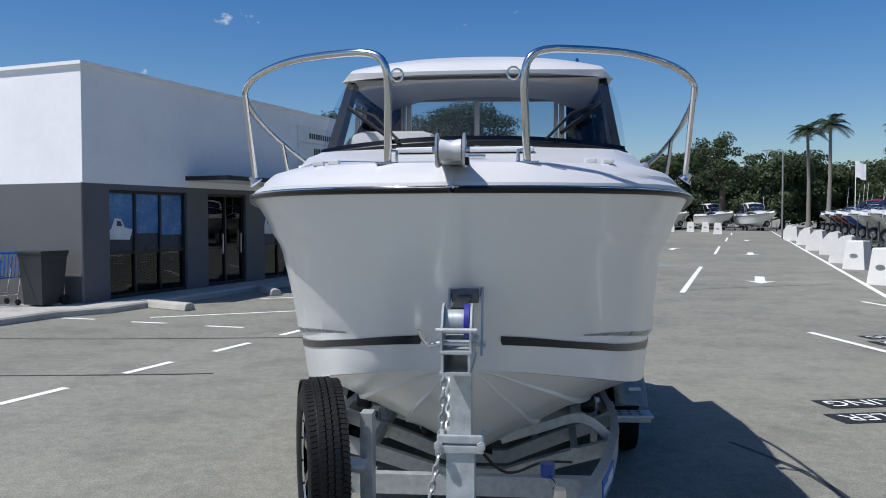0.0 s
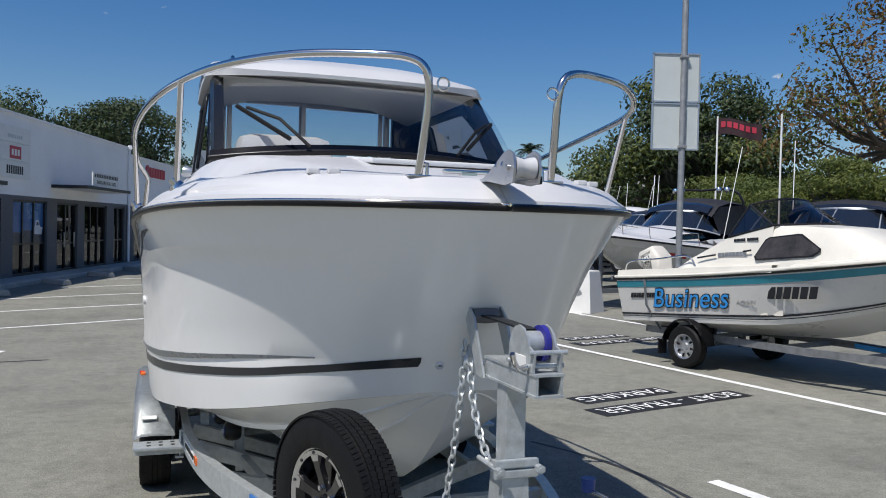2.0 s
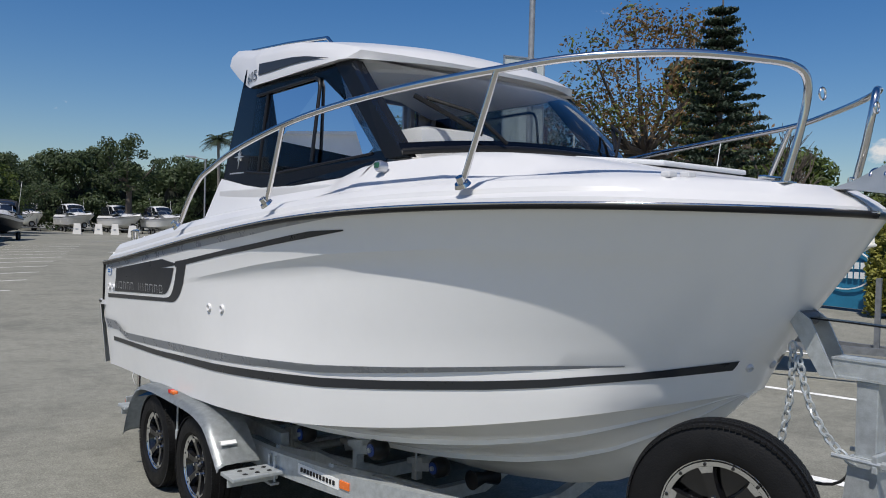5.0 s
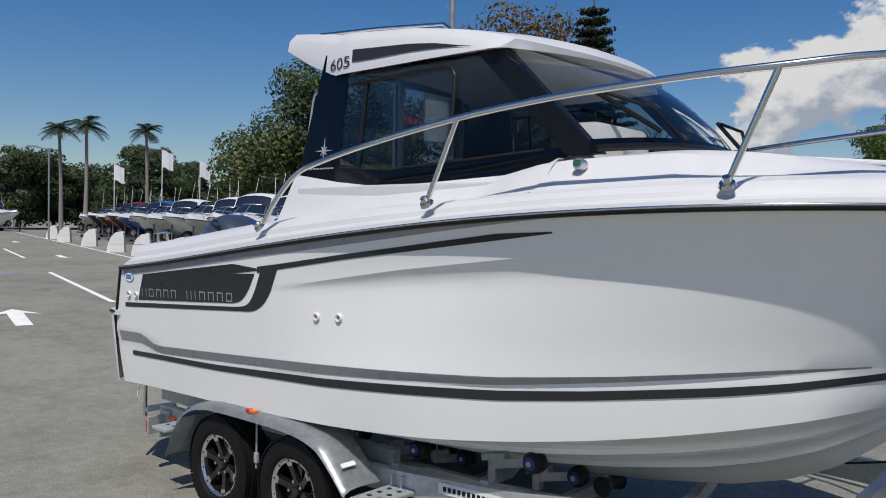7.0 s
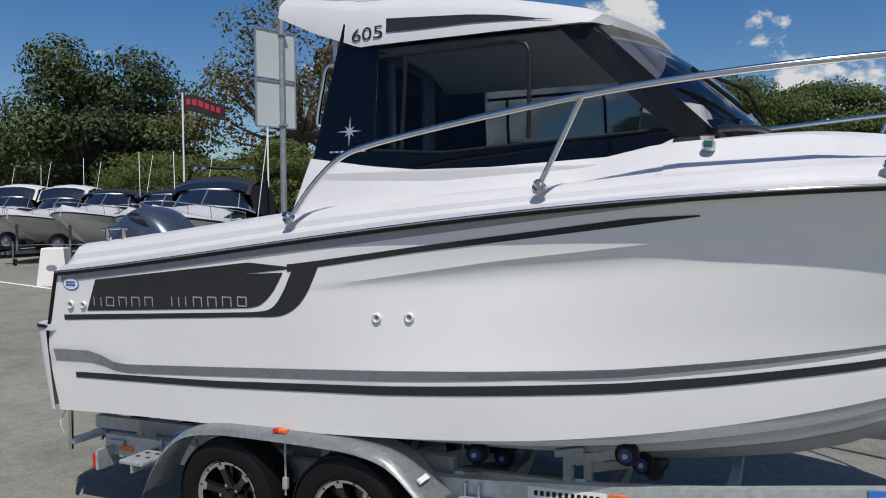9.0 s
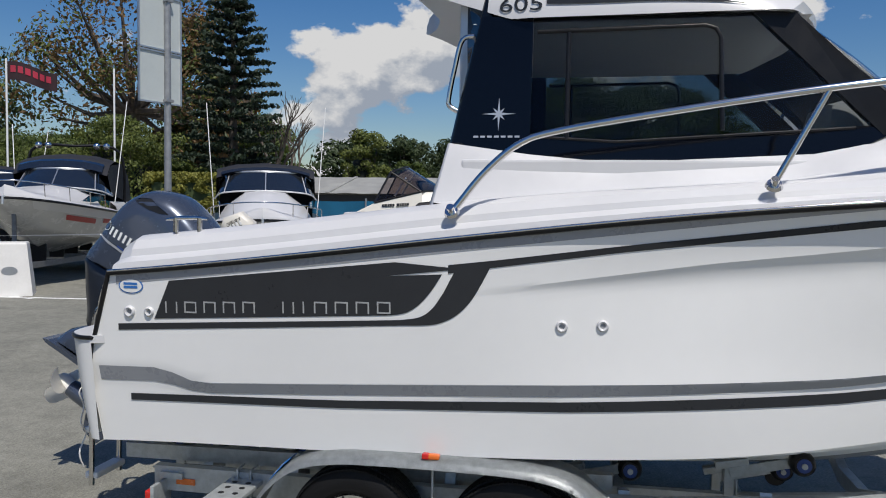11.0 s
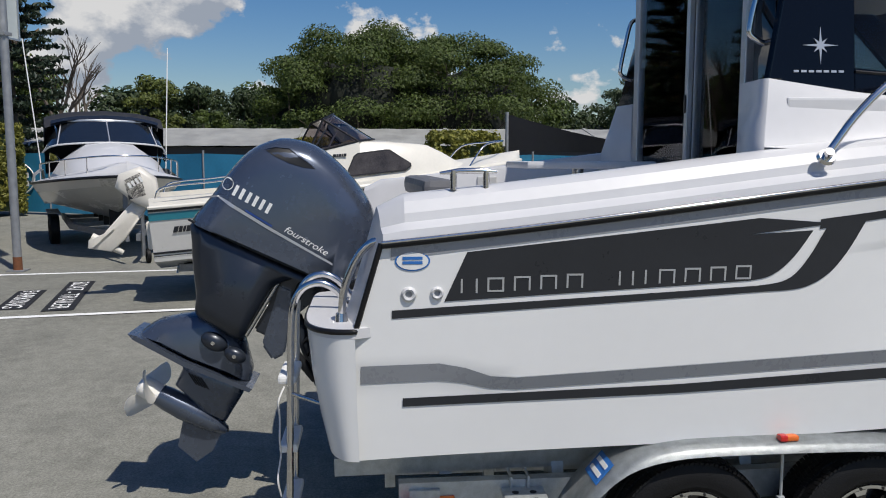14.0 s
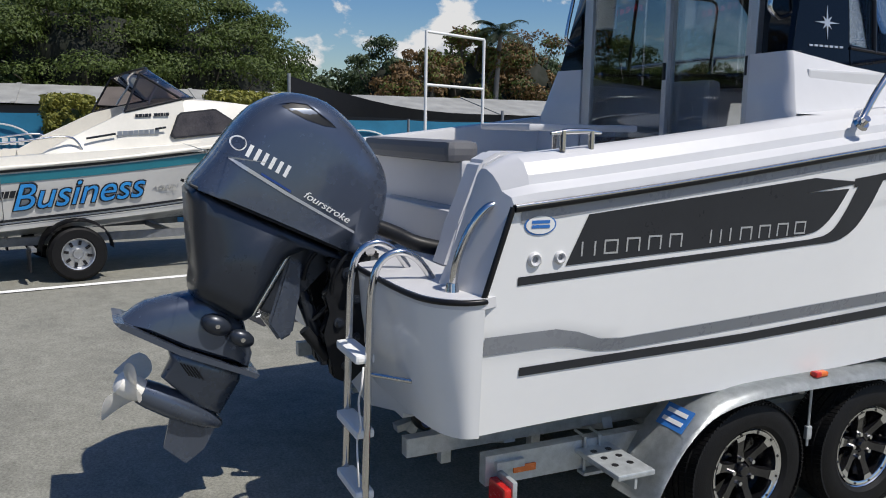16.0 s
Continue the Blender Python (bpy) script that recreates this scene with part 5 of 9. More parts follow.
    part("adjusting_slot", B((x - 0.002, 5.635, 0.83), (0.006, 0.018, 0.20), 0.002), STEEL, clamp)
part("tilt_cylinder", cyl(bmesh.new(), (-0.05, 5.78, 0.62), (-0.05, 5.90, 0.96), 0.034, None, 18), MOTORDARK, motor, "tilt cylinder between the brackets", smooth=50)
part("tilt_rod", cyl(bmesh.new(), (-0.05, 5.90, 0.96), (-0.05, 5.945, 1.09), 0.013, None, 12), STEEL, motor, smooth=50)
part("trim_cylinder", cyl(bmesh.new(), (-0.12, 5.80, 0.66), (-0.12, 5.905, 0.80), 0.024, None, 16), MOTORBLACK, motor, smooth=50)
for pts in (((-0.10, 5.62, 1.20), (-0.15, 5.74, 1.22), (-0.14, 5.87, 1.13), (-0.10, 5.90, 1.02)), ((-0.14, 5.60, 1.18), (-0.19, 5.70, 1.17), (-0.19, 5.78, 1.06), (-0.15, 5.80, 0.92), (-0.12, 5.86, 0.84))):
    part("hydraulic_hose", tube(bmesh.new(), smooth_path(list(pts), 5), 0.009, 8), MOTORBLACK, motor, smooth=60)
hose = smooth_path([(-0.10, 5.60, 1.26), (-0.16, 5.50, 1.22), (-0.22, 5.42, 1.18), (-0.24, 5.30, 1.15)], 5)
part("rigging_hose", tube(bmesh.new(), hose, 0.035, 10), MOTORBLACK, motor, smooth=60)
part("tilt_tube", tube(bmesh.new(), [(-0.30, 5.66, 1.165), (0.30, 5.66, 1.165)], 0.022, 10), STEEL, motor, smooth=60)

# ---- the boat trailer ----
trailer = thing("boat_trailer", "galvanised tandem-axle boat trailer under the cabin boat", "trailer")


def wheel_parts(parent, centre, axis_sign, rad=0.305, width=0.19, rim=0.195, name="wheel", yaw=0.0):
    """A tyre with tread blocks and a black alloy rim with bright machined lip; the axle lies along x."""
    c = Vector(centre)
    m = Matrix.Translation(c) @ Matrix.Diagonal((axis_sign, 1, 1, 1))
    w = width / 2
    tyre = part(name, lathe(bmesh.new(), [(rim - 0.005, -w * 0.86), (rim + 0.03, -w), (rad - 0.05, -w * 1.05), (rad - 0.012, -w * 0.86), (rad - 0.004, -w * 0.55), (rad - 0.004, w * 0.55), (rad - 0.012, w * 0.86), (rad - 0.05, w * 1.05), (rim + 0.03, w), (rim + 0.012, w * 1.0), (rim - 0.005, w * 0.86)], m, 56), TYRE, parent, "black treaded tyre on a black and bright alloy rim", smooth=35)
    bm = bmesh.new()
    n = 96
    for k in range(n):
        for j, (x0, x1) in enumerate(((-0.98, -0.60), (-0.50, -0.20), (-0.14, 0.14), (0.20, 0.50), (0.60, 0.98))):
            a = 2 * math.pi * (k + 0.35 * (j % 2)) / n
            rr = rad - (0.007 if abs(x0 + x1) > 1.4 else 0.0)
            rot = Matrix.Rotation(a, 3, "X") @ Matrix.Rotation(0.22 * (1 if j < 2 else -1), 3, "Z")
            xc = (x0 + x1) / 2 * w
            ctr = c + Matrix.Rotation(a, 3, "X") @ Vector((xc, 0, rr - 0.001))
            box(bm, ctr, ((x1 - x0) * w, rad * 2 * math.pi / n * (0.80 if j in (0, 4) else 0.93), 0.008), rot)
    part("tread", bm, TYRE, tyre)
    face = w * 0.78
    part("rim", lathe(bmesh.new(), [(0.0, face * 0.1), (rim - 0.03, face * 0.05), (rim - 0.018, face * 0.7), (rim - 0.006, face * 1.02)], m, 48), RIMBLACK, tyre, smooth=40)
    part("rim_lip", lathe(bmesh.new(), [(rim - 0.014, face * 0.96), (rim - 0.006, face * 1.06), (rim + 0.004, face * 1.0), (rim + 0.002, face * 0.8)], m, 48), RIMCUT, tyre, "bright machined rim lip", smooth=40)
    part("rim_ring", lathe(bmesh.new(), [(rim - 0.030, face * 0.97), (rim - 0.027, face * 1.01), (rim - 0.014, face * 1.04)], m, 48), RIMCUT, tyre, "bright machined ring", smooth=40)
    for k in range(12):
        a = 2 * math.pi * (k + 0.5) / 12
        q = c + Vector((axis_sign * face * 1.005, (rim - 0.022) * math.cos(a), (rim - 0.022) * math.sin(a)))
        part("ring_bolt", cyl(bmesh.new(), q, q + Vector((axis_sign * 0.004, 0, 0)), 0.006, None, 8), RIMBLACK, tyre)
    for k in range(6):
        a = 2 * math.pi * k / 6 + 0.26
        u, v = Vector((0, math.cos(a), math.sin(a))), Vector((0, -math.sin(a), math.cos(a)))
        bm = bmesh.new()
        X = Vector((axis_sign, 0, 0))
        rows = []
        for r, half, dep in ((0.035, 0.030, 0.66), (0.085, 0.021, 0.74), (0.125, 0.022, 0.88), (rim - 0.014, 0.036, 1.0)):
            rows.append([c + u * r + v * h * half + X * face * (dep + (0 if abs(h) < 0.9 else -0.35)) for h in (-1, -0.75, 0.75, 1)])
        sheet(bm, rows)
        part("spoke", bm, RIMBLACK, tyre)
        bm = bmesh.new()
        sheet(bm, [[c + u * r + v * h * half + X * face * (dep + 0.03) for h in (-1, 1)] for r, half, dep in ((rim - 0.052, 0.018, 0.92), (rim - 0.030, 0.026, 0.97))])
        part("spoke_end", bm, RIMCUT, tyre, "bright machined spoke end")
    bm = lathe(bmesh.new(), [(0.0, face * 0.92), (0.022, face * 0.90), (0.030, face * 0.70), (0.032, face * 0.3)], m, 20)
    part("hub_cap", bm, RIMBLACK, tyre, smooth=40)
    for k in range(5):
        a = 2 * math.pi * k / 5
        q = c + Vector((0, 0.056 * math.cos(a), 0.056 * math.sin(a)))
        part("wheel_nut", cyl(bmesh.new(), q + Vector((axis_sign * face * 0.55, 0, 0)), q + Vector((axis_sign * face * 0.88, 0, 0)), 0.011, 0.009, 8), RIMCUT, tyre)
    if yaw:
        turn = Matrix.Translation(c) @ Matrix.Rotation(radians(yaw), 4, "Z") @ Matrix.Translation(-c)
        for o in [tyre] + list(tyre.children):
            o.data.transform(turn)
    return tyre


for sgn in (-1, 1):
    # main rail: straight aft, sweeping in to the drawbar
    path = smooth_path([(sgn * 0.92, 5.42, 0.40), (sgn * 0.92, 4.3, 0.405), (sgn * 0.915, 3.3, 0.422), (sgn * 0.90, 2.75, 0.452), (sgn * 0.83, 2.1, 0.490), (sgn * 0.68, 1.38, 0.540), (sgn * 0.50, 0.80, 0.555), (sgn * 0.30, 0.15, 0.56), (sgn * 0.05, -0.75, 0.555)], 6)
    part("main_rail", beam_path(bmesh.new(), path, 0.05, 0.12), GALV, trailer)
    part("upper_rail", beam_path(bmesh.new(), [(sgn * 0.76, 5.68, 0.47), (sgn * 0.76, 4.6, 0.485), (sgn * 0.80, 3.2, 0.51)], 0.05, 0.075), GALV, trailer)
    for y in (4.94, 3.05):
        for dy in (-0.035, 0.035):
            part("u_bolt", tube(bmesh.new(), [(sgn * 0.955, y + dy, 0.33), (sgn * 0.955, y + dy, 0.475), (sgn * 0.88, y + dy, 0.478)], 0.007, 6), GALV, trailer)
        part("u_bolt_plate", B((sgn * 0.96, y, 0.33), (0.05, 0.11, 0.012)), GALV, trailer)
    part("side_reflector", B((sgn * 0.948, 5.25, 0.39), (0.008, 0.10, 0.03), 0.003), AMBER, trailer, "amber side reflector")
    part("rail_label", B((sgn * 0.914, 2.60, 0.470), (0.006, 0.36, 0.055), 0, Matrix.Rotation(radians(-6.1 * sgn), 3, "Z")), WHITEPAINT, trailer, "white dealer label on the rail")
    for k in range(11):
        part("label_bar", B((sgn * (0.9185 + 0.107 * (0.14 - 0.028 * k)), 2.74 - 0.028 * k, 0.470), (0.006, 0.016, 0.022), 0, Matrix.Rotation(radians(-6.1 * sgn), 3, "Z")), BLACKPLASTIC, trailer)
    p = Vector((sgn * 0.662, 1.215, 0.548))
    rz = Matrix.Rotation(radians(-17.2 * sgn), 3, "Z")
    part("maker_sticker", B(p, (0.006, 0.34, 0.095), 0, rz), STICKERBLUE, trailer, "blue maker's sticker with white lettering bars")
    for k in range(4):
        part("sticker_bar", B(p + rz @ Vector((sgn * 0.004, 0.11 - 0.04 * k, 0.0)), (0.004, 0.024, 0.045), 0, rz), WHITEPAINT, trailer)
    part("sticker_bar", B(p + rz @ Vector((sgn * 0.004, -0.10, -0.005)), (0.004, 0.10, 0.030), 0, rz), WHITEPAINT, trailer)
    part("front_reflector", B((sgn * 0.893, 2.37, 0.478), (0.012, 0.075, 0.040), 0.003, Matrix.Rotation(radians(-6.1 * sgn), 3, "Z")), AMBER, trailer)
    # mudguard over both wheels
    prof = [(3.00, 0.40), (3.14, 0.43), (3.24, 0.53), (3.36, 0.625), (3.52, 0.668), (3.75, 0.680), (4.20, 0.680), (4.42, 0.668), (4.58, 0.625), (4.70, 0.53), (4.79, 0.40), (4.86, 0.26)]
    prof = [(a, b) for a, b, _ in smooth_path([(a, b, 0) for a, b in prof[1:]], 4)]
    guard = part("mudguard", bmesh.new(), GALV, trailer, "galvanised tandem mudguard")
    bm = bmesh.new()
    rows = [[(sgn * x, y, z + dz) for x, dz in ((0.985, 0.0), (1.12, 0.006), (1.19, 0.002), (1.225, -0.012), (1.235, -0.035))] for y, z in prof]
    sheet(bm, rows)
    bmesh.ops.solidify(bm, geom=bm.faces[:], thickness=0.005)
    for f in bm.faces:
        f.smooth = True
    bm.to_mesh(guard.data)
    bm.free()
    guard.data.materials.clear()
    guard.data.materials.append(GALV)
    lamp = part("marker_lamp", B((sgn * 1.19, 3.967, 0.692), (0.035, 0.075, 0.022), 0.008), AMBER, guard, "small red and amber marker lamp")
    part("lens", B((sgn * 1.195, 3.99, 0.694), (0.034, 0.030, 0.024), 0.006), REDLENS, lamp)
    part("reflector", B((sgn * 1.14, 3.215, 0.535), (0.09, 0.01, 0.026), 0, Matrix.Rotation(radians(-50), 3, "X")), WHITEPAINT, guard)
    q = Vector((sgn * 1.12, 4.668, 0.572))
    part("guard_sticker", B(q, (0.15, 0.004, 0.10), 0, Matrix.Rotation(radians(41), 3, "X")), STICKERBLUE, guard, "blue maker's sticker")
    for k in range(2):
        part("sticker_bar", B(q + Matrix.Rotation(radians(41), 3, "X") @ Vector((0, 0.003, 0.022 - 0.04 * k)), (0.11, 0.004, 0.018), 0, Matrix.Rotation(radians(41), 3, "X")), WHITEPAINT, guard)
    # punched steps before and behind the guard
    for y, z in ((4.93, 0.42), (3.02, 0.405)):
        step = part("step", B((sgn * 1.08, y, z), (0.30, 0.17, 0.022), 0.006), GALV, trailer, "punched galvanised step")
        part("step_edge", B((sgn * 1.08, y, z - 0.03), (0.29, 0.012, 0.05)), GALV, step)
        for i in range(3):
            for j in range(2):
                part("hole", cyl(bmesh.new(), (sgn * (1.00 + 0.07 * i), y - 0.035 + 0.07 * j, z + 0.0105), (sgn * (1.00 + 0.07 * i), y - 0.035 + 0.07 * j, z + 0.0125), 0.014, None, 10), BLACKPLASTIC, step)
    wheel_parts(trailer, (sgn * 1.10, 4.32, 0.305), sgn)
    wheel_parts(trailer, (sgn * 1.10, 3.61, 0.305), sgn)
    part("brake_chain", tube(bmesh.new(), [(sgn * 1.16, 3.967, 0.66), (sgn * 1.16, 3.967, 0.36)], 0.006, 6), GALV, trailer)
    part("shackle", B((sgn * 1.16, 3.967, 0.42), (0.02, 0.03, 0.06), 0.005), GALV, trailer)
    # tail lamp on its bracket
    lamp = part("tail_lamp_bracket", B((sgn * 0.99, 5.36, 0.34), (0.16, 0.02, 0.12), 0.004), GALV, trailer)
    part("tail_lamp", B((sgn * 1.0, 5.385, 0.33), (0.13, 0.035, 0.09), 0.01), REDLENS, lamp, "red tail lamp")
    part("lamp_arm", B((sgn * 0.95, 5.32, 0.42), (0.03, 0.12, 0.03)), GALV, lamp)
    # spring beam between the axles
    part("rocker_beam", B((sgn * 0.96, 3.965, 0.31), (0.05, 0.9, 0.05), 0.008), BLACKPLASTIC, trailer)
# axles and crossmembers
for y in (3.61, 4.32):
    part("axle", cyl(bmesh.new(), (-1.02, y, 0.305), (1.02, y, 0.305), 0.026), GALV, trailer)
for y in (5.22, 4.75, 3.95, 3.15, 2.55, 1.95):
    h = float(np.interp(y, (1.9, 2.75, 5.6), (0.80, 0.90, 0.74)))
    z = 0.46 if y > 2.7 else 0.50
    sag = z - float(z_keel(y)) + 0.15
    path = [(-h, y, z), (-h * 0.62, y, z - sag * 0.45), (-0.18, y, z - sag), (0.18, y, z - sag), (h * 0.62, y, z - sag * 0.45), (h, y, z)]
    part("crossmember", beam_path(bmesh.new(), path, 0.05, 0.08), GALV, trailer)
part("crossmember", beam_path(bmesh.new(), [(-0.58, 1.10, 0.55), (0.58, 1.10, 0.55)], 0.05, 0.09), GALV, trailer)
part("crossmember", beam_path(bmesh.new(), [(-0.32, 0.28, 0.57), (0.32, 0.28, 0.57)], 0.05, 0.09), GALV, trailer)
part("hitch_plate", B((0, -0.72, 0.56), (0.16, 0.34, 0.05), 0.008), GALV, trailer)
# swinging roller arms under the hull
for y in (5.40, 4.72, 4.0, 3.12, 2.37):
    for x in (-0.70, -0.30, 0.30, 0.70):
        zc = float(z_chine(y))
        xx = half_beam(y, zc)
        frac = 1 - abs(x) / max(xx, 0.3)
        if frac < 0.05:
            continue
        zh = zc + (float(z_keel(y)) - zc) * max(0, (frac - 0.05) / 0.95) ** 1.08
        top = zh - 0.072
        back = min(y + 0.30, 5.45)
        arm = part("roller_arm", beam_path(bmesh.new(), [(x + 0.045, y, top), (x + 0.045, back, top - 0.075)], 0.012, 0.045), GALV, trailer)
        part("arm_post", B((x + 0.07, back, (top + 0.34) / 2 - 0.03), (0.045, 0.045, max(top - 0.36, 0.03)), 0.003), GALV, arm)
        part("post_head", B((x + 0.07, back - 0.01, top - 0.035), (0.055, 0.15, 0.035), 0.004, Matrix.Rotation(radians(-12), 3, "X")), GALV, arm)
        part("u_bolt", tube(bmesh.new(), [(x + 0.04, back - 0.03, 0.38), (x + 0.04, back - 0.03, 0.52)], 0.006, 6), GALV, arm)
        roll = part("roller", lathe(bmesh.new(), [(0.0, -0.045), (0.040, -0.045), (0.053, -0.030), (0.056, 0.0), (0.053, 0.030), (0.040, 0.045), (0.0, 0.045)], Matrix.Translation((x, y, top + 0.008)), 22), RUBBER, arm, "dark rubber hull roller", smooth=40)
        part("roller_hub", lathe(bmesh.new(), [(0.0, 0.0), (0.032, 0.0), (0.032, 0.004), (0.0, 0.004)], Matrix.Translation((x - 0.045, y, top + 0.008)) @ Matrix.Diagonal((-1, 1, 1, 1)), 16), CHROMEBLUE, roll)
        part("axle_end", lathe(bmesh.new(), [(0.0, 0.0), (0.013, 0.0), (0.013, 0.012), (0.0, 0.012)], Matrix.Translation((x - 0.048, y, top + 0.008)) @ Matrix.Diagonal((-1, 1, 1, 1)), 12), GALV, roll)
for y in (2.35, 3.55, 4.9):
    part("keel_roller", lathe(bmesh.new(), [(0.0, -0.09), (0.055, -0.09), (0.03, 0.0), (0.055, 0.09), (0.0, 0.09)], Matrix.Translation((0, y, float(z_keel(y)) - 0.045)), 18), BLACKPLASTIC, trailer, smooth=40)
# beams that carry the roller arms
for sgn in (-1, 1):
    path = [(sgn * 0.58, 1.92, 0.46), (sgn * 0.62, 2.6, 0.41), (sgn * 0.62, 3.6, 0.40), (sgn * 0.62, 5.45, 0.40)]
    part("roller_beam", beam_path(bmesh.new(), path, 0.04, 0.06), GALV, trailer)
    path = smooth_path([(sgn * 0.80, 2.0, 0.52), (sgn * 0.62, 1.92, 0.66), (sgn * 0.40, 1.88, 0.62), (sgn * 0.15, 1.86, 0.55)], 4)
    if sgn > 0:
        part("roller_cradle", beam_path(bmesh.new(), path, 0.035, 0.05), GALV, trailer)

# winch post
part("winch_post", B((0.028, 0.30, 0.92), (0.075, 0.075, 0.66), 0.004), GALV, trailer)
bm = prism(bmesh.new(), [(0.225, 0.60), (0.395, 0.60), (0.35, 0.98), (0.258, 0.98)], lambda a, b, d: Vector((-0.02 + d, a, b)), 0.096)
part("post_sleeve", bm, GALV, trailer)
for z in (0.965, 1.0):
    part("clamp_bar", B((0.028, 0.25, z - 0.01), (0.16, 0.02, 0.028), 0.004), GALV, trailer)
for x in (-0.045, 0.10):
    part("clamp_bolt", cyl(bmesh.new(), (x, 0.20, 0.975), (x, 0.40, 0.975), 0.009, None, 8), GALV, trailer)
    part("clamp_nut", cyl(bmesh.new(), (x, 0.205, 0.975), (x, 0.225, 0.975), 0.016, None, 6), GALV, trailer)
bm = bmesh.new()
for z in (1.322, 1.256):
    box(bm, (0.028, 0.225, z), (0.100, 0.40, 0.008))
for x in (-0.014, 0.070):
    box(bm, (x, 0.225, 1.289), (0.008, 0.396, 0.058))
part("winch_arm", bm, GALV, trailer)
for x in (-0.035, 0.09):
    part("bow_stop_arm", prism(bmesh.new(), [(0.40, 1.25), (0.46, 1.25), (0.60, 1.47), (0.56, 1.49), (0.50, 1.45)], lambda a, b, d: Vector((x + d, a, b)), 0.008), GALV, trailer)
part("bow_stop", lathe(bmesh.new(), [(0.0, -0.05), (0.026, -0.05), (0.029, 0.0), (0.026, 0.05), (0.0, 0.05)], Matrix.Translation((0.028, 0.548, 1.452)), 18), CUSHION, trailer, "grey rubber bow stop", smooth=40)
winch = part("winch", bmesh.new(), GALV, trailer, "galvanised hand winch with blue strap")
bm = bmesh.new()
for x in (-0.022, 0.070):
    prism(bm, [(0.225, 1.327), (0.045, 1.327), (0.035, 1.39), (0.075, 1.405), (0.092, 1.437), (0.118, 1.458), (0.15, 1.466), (0.18, 1.458), (0.205, 1.435), (0.22, 1.40)], lambda a, b, d: Vector((x + d, a, b)), 0.007)
for y, z in ((0.045, 1.39), (0.07, 1.345), (0.205, 1.345)):
    cyl(bm, (-0.036, y, z), (0.095, y, z), 0.008)
bm.to_mesh(winch.data)
bm.free()
winch.data.materials.append(GALV)
part("drum", cyl(bmesh.new(), (-0.014, 0.15, 1.405), (0.050, 0.15, 1.405), 0.040, None, 24), GALV, winch, "coiled silver-grey cable", smooth=40)
part("strap_coil", lathe(bmesh.new(), [(0.038, -0.008), (0.058, -0.009), (0.058, 0.009), (0.038, 0.008)], Matrix.Translation((0.058, 0.15, 1.405)), 28), WINCHBLUE, winch, "violet-blue strap coil", smooth=40)
part("winch_handle", tube(bmesh.new(), [(-0.03, 0.07, 1.345), (-0.06, 0.07, 1.338), (-0.08, 0.06, 1.365), (-0.09, 0.05, 1.39)], 0.009, 8), STEEL, winch, smooth=60)
part("winch_label", B((-0.0245, 0.13, 1.352), (0.004, 0.075, 0.042)), WHITEPAINT, winch)
part("strap", beam_path(bmesh.new(), [(0.028, 0.17, 1.446), (0.028, 0.36, 1.452), (0.028, 0.56, 1.455)], 0.05, 0.006), RUBBER, winch)


def chain(name, pts, link=0.043, wire=0.0052):
    pts = smooth_path(pts, 70)
    out, acc = [pts[0]], 0.0
    for a, b in zip(pts, pts[1:]):
        acc += (b - a).length
        if acc >= link * 0.74:
            out.append(b)
            acc = 0.0
    bm = bmesh.new()
    for i, (a, b) in enumerate(zip(out, out[1:])):
        d = (b - a).normalized()
        s = d.cross(Vector((0.3, 1, 0.2)) if i % 2 else Vector((1, 0.2, 0.1))).normalized()
        c = (a + b) / 2
        loop = [c + d * math.cos(q) * link / 2 + s * math.sin(q) * link * 0.27 for q in (2 * math.pi * k / 10 for k in range(10))]
        tube(bm, loop, wire, 5, True)
    return part(name, bm, GALV, trailer, "galvanised safety chain", smooth=60)


chain("safety_chain", [(-0.045, 0.56, 1.36), (-0.055, 0.56, 1.15), (-0.075, 0.60, 0.86), (-0.12, 0.58, 0.64)])
chain("safety_chain", [(-0.03, 0.55, 1.34), (-0.03, 0.50, 1.15), (-0.025, 0.42, 1.02), (-0.02, 0.33, 0.95)])
# spare wheel on its bracket, and the jockey stand
part("spare_bracket", B((-0.36, 0.62, 0.76), (0.05, 0.07, 0.46), 0.004), GALV, trailer)
part("spare_stub", cyl(bmesh.new(), (-0.36, 0.56, 0.79), (-0.53, 0.535, 0.818), 0.03), GALV, trailer)
wheel_parts(trailer, (-0.525, 0.535, 0.818), -1, 0.313, 0.142, 0.198, "spare_wheel", 20)
jock = part("jockey_stand", tube(bmesh.new(), [(0.357, 0.156, 0.30), (0.357, 0.156, 0.80)], 0.024, 14), GALV, trailer, smooth=60)
part("jockey_clamp", B((0.335, 0.175, 0.60), (0.10, 0.08, 0.09), 0.008), GALV, jock)
part("jockey_sleeve", tube(bmesh.new(), [(0.357, 0.156, 0.66), (0.357, 0.156, 0.76)], 0.027, 14), CHROMEBLUE, jock, smooth=60)
part("jockey_top", cyl(bmesh.new(), (0.357, 0.156, 0.80), (0.357, 0.156, 0.86), 0.03, 0.022, 14), STEEL, jock, smooth=40)
part("jockey_crank", tube(bmesh.new(), [(0.357, 0.156, 0.85), (0.345, 0.22, 0.858), (0.325, 0.286, 0.862)], 0.008, 8), STEEL, jock, smooth=60)
part("crank_knob", cyl(bmesh.new(), (0.325, 0.286, 0.858), (0.325, 0.286, 0.905), 0.024, 0.026, 14), CHROMEBLUE, jock, "blue crank knob", smooth=40)
wheel = part("jockey_wheel", lathe(bmesh.new(), [(0.0, -0.04), (0.10, -0.04), (0.11, 0.0), (0.10, 0.04), (0.0, 0.04)], Matrix.Translation((0.357, 0.156, 0.11)), 24), BLACKPLASTIC, jock, smooth=40)
